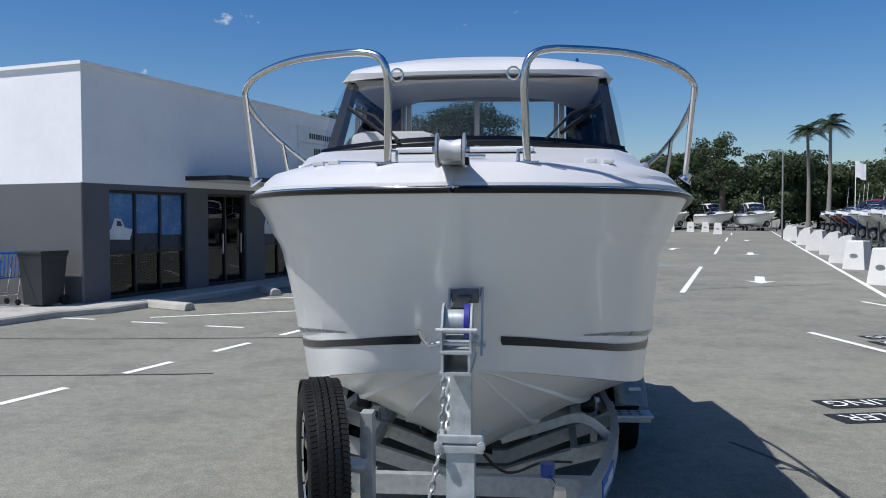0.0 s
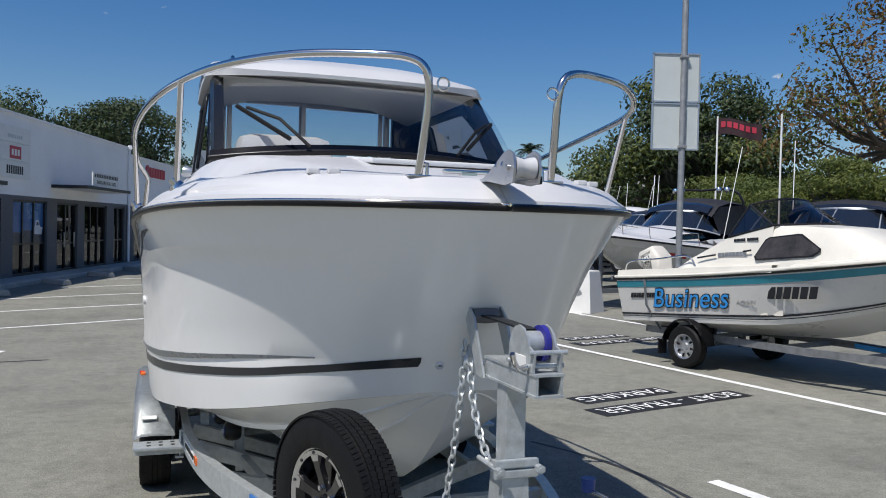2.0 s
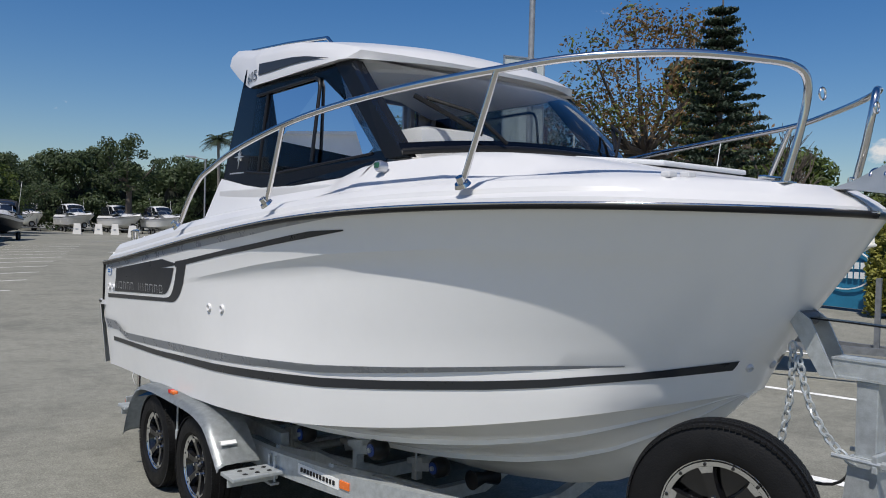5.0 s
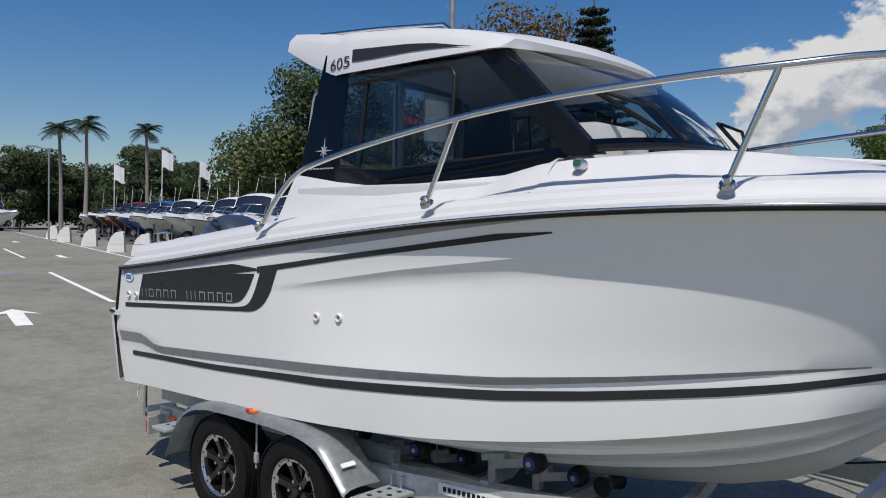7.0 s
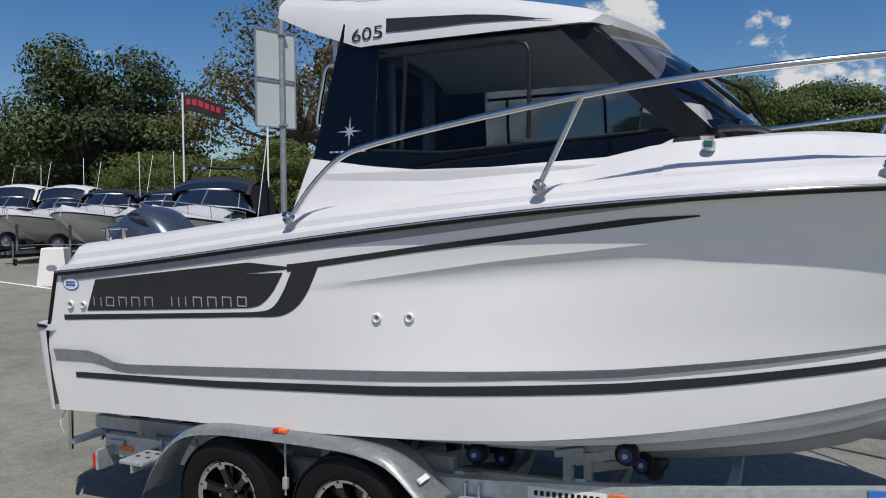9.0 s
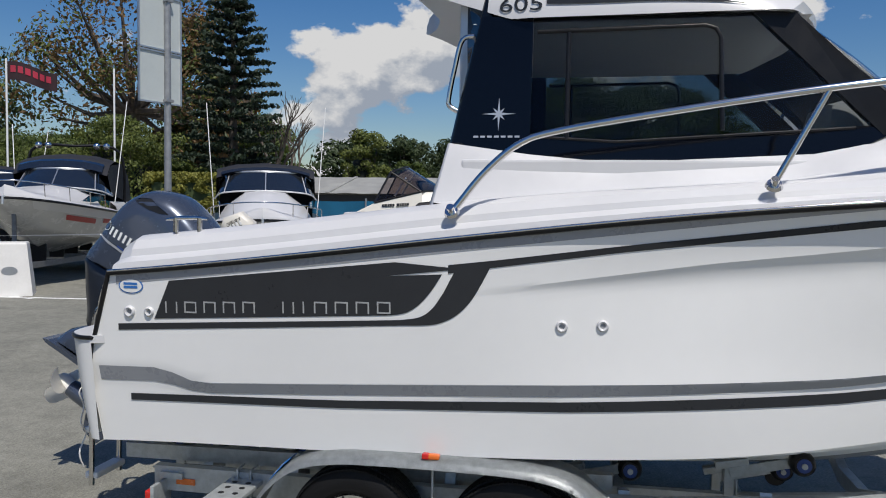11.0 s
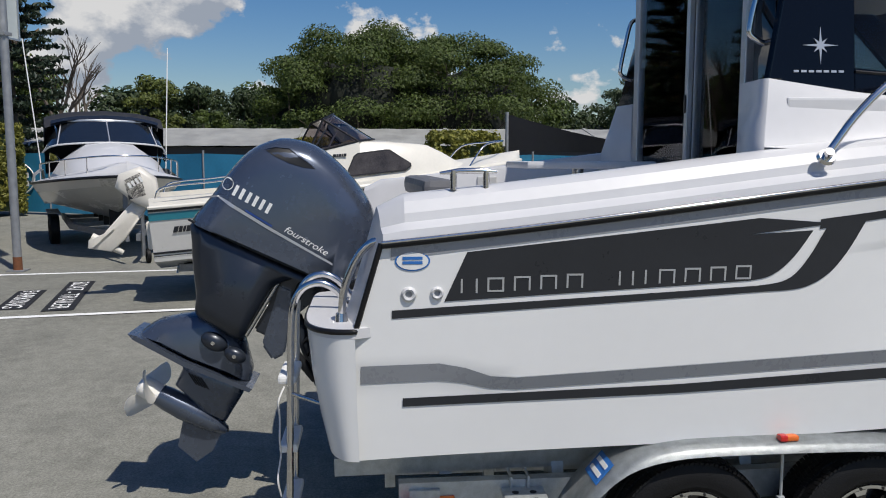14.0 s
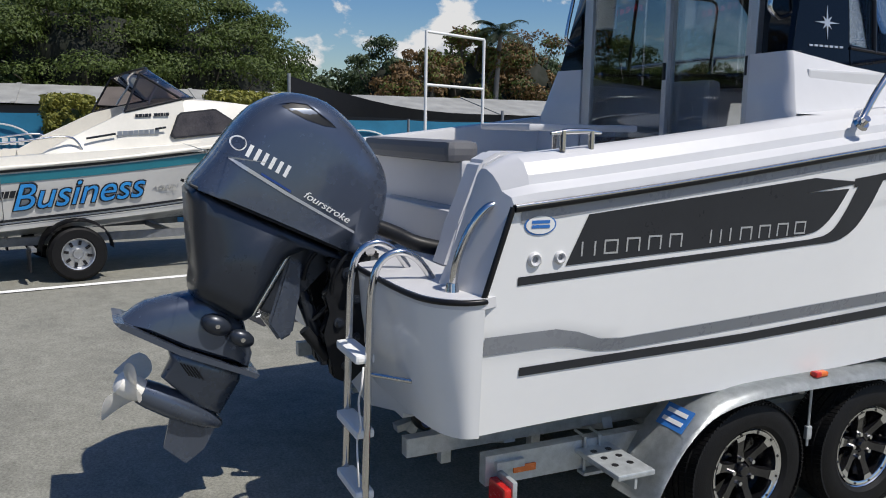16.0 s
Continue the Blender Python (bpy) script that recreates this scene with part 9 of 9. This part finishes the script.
for k, (q, r) in enumerate(zip(run, run[1:])):
    zq, zr_ = ground_z(*q), ground_z(*r)
    bm = bmesh.new()
    rows = []
    dx, dy = r[0] - q[0], r[1] - q[1]
    for i in range(7):
        u = i / 6
        bow = 0.03 * math.sin(u * math.pi * 2 + k)
        x, y = q[0] + dx * u - dy * 0.2 * bow, q[1] + dy * u + dx * 0.2 * bow
        z = zq + (zr_ - zq) * u
        rows.append([(x, y, z + 0.08), (x, y, z + 0.9), (x, y, z + 1.82 - 0.03 * math.sin(u * math.pi))])
    sheet(bm, rows)
    cloth = part("cloth_panel", bm, BLUEBANNER, fence, smooth=60)
    part("post", tube(bmesh.new(), [(q[0], q[1], zq), (q[0], q[1], zq + 1.9)], 0.03, 6), POLEGREY, fence)
    if k % 3 == 0:
        cx, cy, cz = (q[0] + r[0]) / 2, (q[1] + r[1]) / 2, (zq + zr_) / 2 + 1.05
        d = Vector((dx, dy, 0)).normalized()
        nrm = Vector((-d.y, d.x, 0))
        ring = [Vector((cx, cy, cz)) + nrm * 0.05 + d * 0.85 * math.cos(a) + Vector((0, 0, 0.5 * math.sin(a))) for a in (2 * math.pi * j / 28 for j in range(28))]
        part("oval_outline", tube(bmesh.new(), ring, 0.022, 4, True), WHITEPAINT, cloth)
        for j in range(7):
            for row_, h in ((0.10, 0.16), (-0.14, 0.16)):
                w = Vector((cx, cy, cz)) + nrm * 0.05 - d * (0.55 - 0.17 * j)
                part("mark_bar", B(w + Vector((0, 0, row_)), (0.12, 0.012, h), 0, Matrix((d, nrm, Vector((0, 0, 1)))).transposed()), WHITEPAINT, cloth)
shed = thing("long_shed", "long low shed with a weathered sheet roof", "building", Matrix.Translation((34, 0, 0)))
bm = bmesh.new()
rows = []
for i in range(121):
    y = -46 + 86 * i / 120
    w = 0.02 * (i % 2)
    rows.append([(31.0, y, 2.25 + w), (35.5, y, 3.15 + w), (40.0, y, 2.25 + w)])
sheet(bm, rows)
part("roof", bm, SHEDROOF, shed)
part("wall", B((31.4, -3, 1.1), (0.2, 85, 2.2)), SHEDWALL, shed)
part("wall", B((39.6, -3, 1.1), (0.2, 85, 2.2)), SHEDWALL, shed)
for k in range(12):
    part("roof_rib", B((33.3, -40 + 7 * k, 2.74), (4.6, 0.18, 0.05), 0, Matrix.Rotation(radians(-11.3), 3, "Y")), SHEDROOF, shed)


def leaf_material(name, dark, light, hue_vary=0.0):
    m = bpy.data.materials.new(name)
    m.use_nodes = True
    nt, b = m.node_tree, m.node_tree.nodes["Principled BSDF"]
    N, L = nt.nodes.new, nt.links.new
    geo, ramp = N("ShaderNodeNewGeometry"), N("ShaderNodeValToRGB")
    lo, hi = (tuple(a + (b_ - a) * k for a, b_ in zip(dark, light)) for k in (0.22, 0.80))
    ramp.color_ramp.elements[0].color, ramp.color_ramp.elements[1].color = (*lo, 1), (*hi, 1)
    L(geo.outputs["Random Per Island"], ramp.inputs["Fac"])
    L(ramp.outputs["Color"], b.inputs["Base Color"])
    b.inputs["Roughness"].default_value = 0.62
    tr, mix, out = N("ShaderNodeBsdfTranslucent"), N("ShaderNodeMixShader"), nt.nodes["Material Output"]
    L(ramp.outputs["Color"], tr.inputs["Color"])
    mix.inputs["Fac"].default_value = 0.16
    L(b.outputs["BSDF"], mix.inputs[1])
    L(tr.outputs["BSDF"], mix.inputs[2])
    L(mix.outputs["Shader"], out.inputs["Surface"])
    return m


LEAFDEEP = leaf_material("deep_green_leaves", (0.017, 0.033, 0.004), (0.096, 0.138, 0.017))
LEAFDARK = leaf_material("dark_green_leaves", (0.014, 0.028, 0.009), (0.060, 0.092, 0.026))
LEAFOLIVE = leaf_material("olive_green_leaves", (0.038, 0.056, 0.009), (0.150, 0.180, 0.028))
LEAFYELLOW = leaf_material("yellow_green_hedge_leaves", (0.085, 0.100, 0.014), (0.320, 0.300, 0.050))
LEAFBROWN = leaf_material("rusty_brown_leaves", (0.060, 0.038, 0.014), (0.190, 0.105, 0.030))
LEAFPINE = leaf_material("pine_needles", (0.008, 0.020, 0.010), (0.026, 0.046, 0.020))
LEAFPALM = leaf_material("palm_leaflets", (0.006, 0.014, 0.005), (0.038, 0.060, 0.020))
# near-black that paints the shade deep in the crowns
LEAFSHADE = material("crown_shade_dark", (0.010, 0.013, 0.007), 0.9, vary=0.4, scale=2.5)
BARK = material("grey_brown_bark", (0.10, 0.082, 0.066), 0.9, vary=0.3, scale=6, bump=0.4, bump_scale=18)
PALMBARK = material("pale_palm_trunk", (0.22, 0.20, 0.175), 0.85, vary=0.2, scale=5, bump=0.3, bump_scale=14)


def leaves(centres, radii, count, size, seed, fill=0.55, dome=0.0):
    """Small folded leaf clumps scattered in lumps; dome: the share of leaves kept to a lump's upper half. Returns a mesh."""
    rng = np.random.default_rng(seed)
    centres, radii = np.asarray(centres, float), np.asarray(radii, float)
    vol = radii.prod(axis=1) ** (2 / 3)
    idx = rng.choice(len(centres), count, p=vol / vol.sum())
    d = rng.normal(size=(count, 3))
    d /= np.linalg.norm(d, axis=1)[:, None]
    up = rng.random(count) < dome
    d[up, 2] = np.abs(d[up, 2])
    r = fill + (1.08 - fill) * rng.random(count) ** 0.7
    pos = centres[idx] + d * radii[idx] * r[:, None]
    u = rng.normal(size=(count, 3)) + np.array([0, 0, 0.2])
    u -= d * (u * d).sum(axis=1)[:, None] * 0.7
    u /= np.linalg.norm(u, axis=1)[:, None]
    v = np.cross(u, d + rng.normal(size=(count, 3)) * (0.7 if dome == 0 else 0.5))
    v /= np.maximum(np.linalg.norm(v, axis=1), 1e-6)[:, None]
    s = size * (0.55 + 0.9 * rng.random(count))[:, None]
    w = np.cross(u, v) * 0.22
    verts = np.stack([pos - u * s, pos + v * s * 0.55 + w * s, pos + u * s * 1.05, pos - v * s * 0.55 + w * s], axis=1).reshape(-1, 3)
    quads = np.arange(count * 4).reshape(-1, 4)
    me = bpy.data.meshes.new("crown")
    me.from_pydata(verts.tolist(), [], quads.tolist())
    return me


def leaf_part(name, me, mat, parent):
    me.materials.append(mat)
    ob = new(name, me)
    ob.parent = parent
    ob.matrix_parent_inverse = parent_world(parent).inverted()
    return ob


def broad_tree(p, h, w, mat, seed, n=3800, leaf=0.34, lumps=26, base=0.25, label="broad leafy green tree", flat=1.0, airy=0.0, second=None):
    """Trunk, forking limbs and a crown of leaf lumps with an uneven outline."""
    rnd = random.Random(seed)
    p = Vector(p)
    th = thing("tree", label, "tree", Matrix.Translation(p))
    tr = h * 0.026 + 0.06
    fork = p + Vector((rnd.uniform(-0.3, 0.3), rnd.uniform(-0.3, 0.3), h * (base + 0.12)))
    part("trunk", tube(bmesh.new(), [p - Vector((0, 0, 0.1)), p.lerp(fork, 0.5) + Vector((0.08, 0.05, 0)), fork], [tr * 1.25, tr, tr * 0.8], 8), BARK, th, smooth=60)
    cs, rs = [], []
    limbs = bmesh.new()
    full = not airy
    many = lumps > 60
    for k in range(int(lumps * (1.1 if many else 1.9 if full else 1))):
        a = rnd.uniform(0, 2 * math.pi)
        q = rnd.random() ** (0.34 if many and full else 0.55)
        zf = rnd.random()
        rad = w / 2 * q * math.sqrt(max(0.08, 1 - (abs(zf - 0.28) / 0.78) ** 2))
        c = p + Vector((rad * math.cos(a), rad * math.sin(a), h * base + (h * (1 - base) - h * 0.09) * (0.12 + 0.86 * zf)))
        s = w * (rnd.uniform(0.080, 0.150) if many and full else rnd.uniform(0.085, 0.165))
        cs.append(c)
        rs.append((s, s, s * (rnd.uniform(0.45, 0.75) if many and full else rnd.uniform(0.6, 0.9)) * flat))
        if k % 2 == 0:
            mid = fork.lerp(c, 0.5) + Vector((0, 0, -0.04 * h))
            tube(limbs, [fork, mid, c], [tr * 0.42, tr * 0.26, tr * 0.08], 5)
    part("branchwork", limbs, BARK, th, smooth=60)
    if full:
        # an added dark core, uneven and well inside the leaves; its colour is the crown's shade
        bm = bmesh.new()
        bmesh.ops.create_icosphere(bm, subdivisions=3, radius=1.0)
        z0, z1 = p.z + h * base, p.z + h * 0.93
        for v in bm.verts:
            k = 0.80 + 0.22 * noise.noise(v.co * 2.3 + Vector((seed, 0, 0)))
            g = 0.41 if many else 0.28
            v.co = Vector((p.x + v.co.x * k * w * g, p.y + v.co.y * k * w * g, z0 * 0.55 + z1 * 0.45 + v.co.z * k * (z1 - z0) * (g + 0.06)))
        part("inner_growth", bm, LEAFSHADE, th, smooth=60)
    n, leaf = int(n * (3.4 if full else 2.6)), leaf * (0.42 if full else 0.55)
    leaf_part("crown", leaves(cs, rs, n, leaf, seed, 0.5 if full else 0.35, 0.8 if many and full else 0.45 if full else 0.0), mat, th)
    if second:
        leaf_part("crown_patch", leaves(cs[::2], rs[::2], n // 2, leaf, seed + 500, 0.4, 0.5 if full else 0.0), second, th)
    return th


def gz(x, y):
    return (x, y, ground_z(x, y))


# the dense dark-green clump behind the shed
broad_tree((42, 10.0, 0), 6.8, 5.0, LEAFDEEP, 108, 6000, 0.20, 40, 0.06, "rounded dark green tree behind the shed")
broad_tree((42, 6.3, 0), 9.3, 10.5, LEAFDEEP, 101, 19000, 0.19, 110, 0.10, "dense rounded dark green tree behind the shed")
broad_tree((42, 0.6, 0), 8.6, 10.5, LEAFDEEP, 102, 18000, 0.19, 100, 0.10, "dense rounded dark green tree behind the shed")
broad_tree((45, 3.5, 0), 10.0, 11.0, LEAFDEEP, 103, 14000, 0.19, 80, 0.12, "dense rounded dark green tree behind the shed")
broad_tree((47, 16.2, 0), 6.5, 5.0, LEAFDARK, 104, 3600, 0.24, 26, 0.1, "dark green rounded tree")
broad_tree((46, 19.0, 0), 7.0, 4.4, LEAFOLIVE, 105, 3200, 0.24, 26, 0.10, "olive green tree with a loose crown")
broad_tree((41, 14.3, 0), 4.6, 3.0, LEAFDEEP, 106, 1800, 0.22, 18, 0.1, "small bright green tree")
broad_tree((52, 13.8, 0), 6.5, 7.0, LEAFDARK, 107, 3000, 0.3, 24, 0.1, "dark green tree in the distance")
# autumn-toned and mixed trees further round
for k, (x, y, h, w, m_, m2) in enumerate(((41, -11.5, 6.4, 5.5, LEAFBROWN, LEAFOLIVE), (43, -15.5, 8.4, 6.5, LEAFOLIVE, LEAFBROWN), (44, -21, 8.6, 7.0, LEAFBROWN, LEAFDEEP), (40, -26, 7.8, 7.0, LEAFDEEP, LEAFOLIVE), (37, -31, 6.4, 7.0, LEAFOLIVE, LEAFBROWN), (50, -13, 8.2, 5.5, LEAFDARK, None))):
    broad_tree((x, y, 0), h, w, m_, 120 + k, 2600, 0.26, 26, 0.08, "brown and green loose-crowned tree" if m2 else "tall dark green tree", second=m2)
broad_tree(gz(34.9, 28.9), 15.4, 12.5, LEAFBROWN, 140, 2300, 0.22, 52, 0.30, "tall open tree with rusty autumn leaves", airy=1, second=LEAFOLIVE)
broad_tree(gz(39.5, 27.6), 13.8, 6.5, LEAFDARK, 141, 2800, 0.30, 34, 0.2, "tall dark tree with an open crown", airy=1, second=LEAFBROWN)
broad_tree(gz(32.3, 42.0), 12.0, 14.0, LEAFDARK, 142, 7000, 0.34, 46, 0.2, "large spreading dark green tree", second=LEAFOLIVE)
# low feathery bank behind the row of boats
for k, (x, y, h, w) in enumerate(((25.5, 23.4, 5.3, 6.8), (27.5, 28.0, 5.2, 8.5), (29.5, 34.0, 5.4, 9.0), (33.0, 40.5, 5.2, 9.0), (27.0, 20.8, 3.6, 3.0), (37.0, 47.5, 5.6, 9.5), (40.5, 55.0, 5.4, 9.0))):
    broad_tree(gz(x, y), h, w, LEAFOLIVE if k % 2 == 0 else LEAFDEEP, 150 + k, 6500, 0.15, 44, 0.06, "low feathery spreading green tree", flat=0.6, second=LEAFDEEP if k % 2 == 0 else LEAFOLIVE)
# behind the building
for k, (x, y, h, w, m_) in enumerate(((-19, 49, 8.6, 11, LEAFDEEP), (-11, 53, 9.6, 11, LEAFDARK), (-3.4, 58, 10.6, 10, LEAFDARK), (-7, 60, 9.6, 10, LEAFDARK), (6.9, 76, 8.9, 6.5, LEAFDEEP), (1.5, 74, 6.6, 6, LEAFDARK), (11, 88, 8.0, 9, LEAFDARK))):
    broad_tree(gz(x, y), h, w, m_, 170 + k, 6000, 0.26, 44, 0.15, "large dark tree rising behind the building")
# far woods closing the road's end
for k in range(26):
    a, c = 110 + 8 * (k % 3), -40 + 5.0 * k
    h = 8.5 + 3.2 * ((k * 7) % 5) / 4
    p = lot(a, c)
    broad_tree(p, h, 11.5, LEAFDARK, 200 + k, 4200, 0.50, 40, 0.02, "distant dark green tree at the end of the road")
broad_tree(lot(100, -2.2), 12.4, 7.4, LEAFDARK, 230, 1300, 0.30, 24, 0.35, "tall thin-leaved gum tree", airy=1)
for k in range(14):
    x, y = 58 + 5 * (k % 3), 62 - 9.5 * k
    broad_tree((x, y, ground_z(x, y)), 7.0 + 2.0 * (k % 4) / 3, 11, (LEAFDARK, LEAFDEEP)[k % 2], 250 + k, 3000, 0.5, 30, 0.05, "distant dark green tree")


def bare_tree(p, h, seed):
    rnd = random.Random(seed)
    th = thing("bare_tree", "tall nearly leafless tree with fine grey branches", "tree", Matrix.Translation(p))
    bm = bmesh.new()
    def grow(q, d, ln, r, depth):
        e = q + d * ln
        tube(bm, [q, q.lerp(e, 0.5) + Vector((rnd.uniform(-1, 1), rnd.uniform(-1, 1), 0)) * ln * 0.05, e], [r, r * 0.8, r * 0.6], 5)
        if depth:
            for _ in range(3):
                nd = (d + Vector((rnd.uniform(-0.55, 0.55), rnd.uniform(-0.55, 0.55), rnd.uniform(-0.05, 0.35)))).normalized()
                grow(q.lerp(e, rnd.uniform(0.55, 1)), nd, ln * rnd.uniform(0.55, 0.75), r * 0.55, depth - 1)
    grow(Vector(p), Vector((0.03, 0, 1)), h * 0.42, 0.16, 4)
    part("branchwork", bm, BARK, th, smooth=60)


bare_tree(gz(33.0, 19.6), 8.0, 7)
bare_tree(gz(34.8, 19.4), 7.2, 8)


def pine(p, h, seed):
    """A tall conifer with tiers of level, upturned boughs."""
    rnd = random.Random(seed)
    p = Vector(p)
    th = thing("pine_tree", "tall dark pine with tiers of level boughs", "tree", Matrix.Translation(p))
    part("trunk", tube(bmesh.new(), [p, p + Vector((0, 0, h))], [0.28, 0.03], 8), BARK, th, smooth=60)
    cs, rs = [], []
    limbs = bmesh.new()
    tiers = 21
    for k in range(tiers):
        z = h * (0.16 + 0.82 * k / tiers)
        ln = (1 - k / tiers) ** 0.75 * h * 0.19 + 0.25
        for j in range(6):
            a = 2 * math.pi * j / 6 + k * 0.55 + rnd.uniform(-0.15, 0.15)
            d = Vector((math.cos(a), math.sin(a), 0))
            l2 = ln * rnd.uniform(0.75, 1.05)
            e = p + d * l2 + Vector((0, 0, z + 0.10 * l2))
            tube(limbs, [p + Vector((0, 0, z)), p + d * l2 * 0.5 + Vector((0, 0, z - 0.02)), e], [0.035, 0.025, 0.01], 4)
            for q in range(4):
                cs.append(p + d * l2 * (0.35 + 0.22 * q) + Vector((0, 0, z + 0.03 * q * l2)))
                rs.append((0.24 + 0.05 * l2, 0.24 + 0.05 * l2, 0.10))
    part("branchwork", limbs, BARK, th)
    leaf_part("needles", leaves(cs, rs, 13000, 0.11, seed, 0.2), LEAFPINE, th)


pine(gz(28.3, 19.4), 12.4, 11)


def palm(p, h, seed, fronds=20, ln=2.0):
    rnd = random.Random(seed)
    p = Vector(p)
    th = thing("palm_tree", "tall palm with a slender trunk and drooping fronds", "tree", Matrix.Translation(p), "palms in the distance")
    top = p + Vector((rnd.uniform(-0.2, 0.2), rnd.uniform(-0.2, 0.2), h))
    part("trunk", tube(bmesh.new(), [p, p.lerp(top, 0.5) + Vector((0.1, 0.06, 0)), top], [0.24, 0.17, 0.13], 8), PALMBARK, th, smooth=60)
    for k in range(fronds):
        a = 2 * math.pi * k / fronds * 2.4 + rnd.uniform(-0.2, 0.2)
        up = rnd.uniform(0.0, 1.25)
        d = Vector((math.cos(a), math.sin(a), 0))
        spine = [top + d * ln * u * (0.95 - 0.15 * up) + Vector((0, 0, ln * (up * u * 0.9 - (0.55 + 0.15 * up) * u * u))) for u in np.linspace(0, 1, 12)]
        bm = bmesh.new()
        for i in range(1, 12):
            q = spine[i]
            t = (spine[i] - spine[i - 1]).normalized()
            s = t.cross(Vector((0, 0, 1)))
            s = s.normalized() if s.length > 0.01 else Vector((1, 0, 0))
            w = 0.62 * math.sin(math.pi * (0.12 + 0.80 * i / 12))
            for sg in (-1, 1):
                for off in (0.0, 0.5):
                    b0 = spine[i - 1].lerp(q, off)
                    e = b0 + s * sg * w + t * 0.22 - Vector((0, 0, 0.30 * w))
                    v = [bm.verts.new(x) for x in (b0, b0 + t * 0.09, e)]
                    bm.faces.new(v)
        part("frond", bm, LEAFPALM, th)
    return th


palm(gz(28.1, 75.4), 9.8, 1)
palm(gz(27.5, 69.2), 9.6, 2)
palm(gz(37.1, 76.4), 10.5, 3)
palm(gz(41.0, -17.0), 7.4, 4, 20, 2.2)


def hedge(p, rot, sx, sy, h, seed, n=5200):
    th = thing("clipped_hedge", "clipped yellow-green hedge block", "hedge", Matrix.Translation(p))
    rng = np.random.default_rng(seed)
    M = Matrix.Translation(p) @ Matrix.Rotation(rot, 4, "Z")
    rnd = random.Random(seed)
    cs, rs = [], []
    for _ in range(420):
        f = rnd.randrange(5)
        q = [rnd.uniform(-1, 1), rnd.uniform(-1, 1), rnd.uniform(0.02, 1)]
        if f < 2:
            q[0] = (-1, 1)[f]
        elif f < 4:
            q[1] = (-1, 1)[f - 2]
        else:
            q[2] = 1
        cs.append(M @ Vector((q[0] * (sx / 2 - 0.14), q[1] * (sy / 2 - 0.14), 0.12 + q[2] * (h - 0.26))))
        rs.append((0.15, 0.15, 0.15))
    leaf_part("leaves", leaves(cs, rs, n * 3, 0.05, seed, 0.3), LEAFYELLOW, th)
    # added solid box in a dark leaf colour, filling the hedge behind its leaves
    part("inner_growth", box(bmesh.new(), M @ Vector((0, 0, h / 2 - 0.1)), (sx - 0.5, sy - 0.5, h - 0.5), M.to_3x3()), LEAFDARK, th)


hedge(Vector(gz(19.6, 16.8)), radians(28), 1.3, 2.6, 2.65, 5, 9000)
hedge(Vector((14.3, 3.45, 0)), radians(10), 1.0, 1.7, 2.36, 6, 6000)
hedge(Vector((16.4, 6.95, 0)), radians(10), 0.9, 1.15, 2.25, 7, 3000)
# steel hoop frame and the dark shade cloth by the fence
hoop = thing("steel_hoop_frame", "white tubular steel frame standing by the fence", "frame", Matrix.Translation((12.6, -1.2, 0)))
hl, hr = Vector((12.25, 0.05, 0)), Vector((12.85, -1.62, 0))
for a, b in ((hl, hl + Vector((0, 0, 3.66))), (hr, hr + Vector((0, 0, 3.62)))):
    part("upright", tube(bmesh.new(), [a, b], 0.035, 8), WHITEPAINT, hoop, smooth=60)
for z in (3.64, 2.55):
    part("crossbar", tube(bmesh.new(), [hl + Vector((0, 0, z)), hr + Vector((0, 0, z - 0.02))], 0.03, 8), WHITEPAINT, hoop, smooth=60)
for u in (0.2, 0.4, 0.6, 0.8):
    part("hanger", tube(bmesh.new(), [hl.lerp(hr, u) + Vector((0, 0, 2.55)), hl.lerp(hr, u) + Vector((0, 0, 2.49))], 0.015, 6), STEEL, hoop)
sail = thing("shade_cloth", "black shade cloth stretched between poles", "shade cloth", Matrix.Translation((15.0, -1.0, 0)))
bm = bmesh.new()
sheet(bm, [[Vector((14.6, 2.4 - 5.5 * u, 2.75 - 0.75 * u - 0.25 * math.sin(math.pi * u))), Vector((14.8, 2.4 - 5.5 * u, 1.9 - 0.1 * u))] for u in np.linspace(0, 1, 12)])
part("cloth", bm, CANVAS, sail, smooth=60)
for y, h in ((2.4, 2.8), (-3.1, 2.1)):
    part("pole", tube(bmesh.new(), [(14.6, y, 0), (14.6, y, h)], 0.04, 8), POLEGREY, sail, smooth=60)
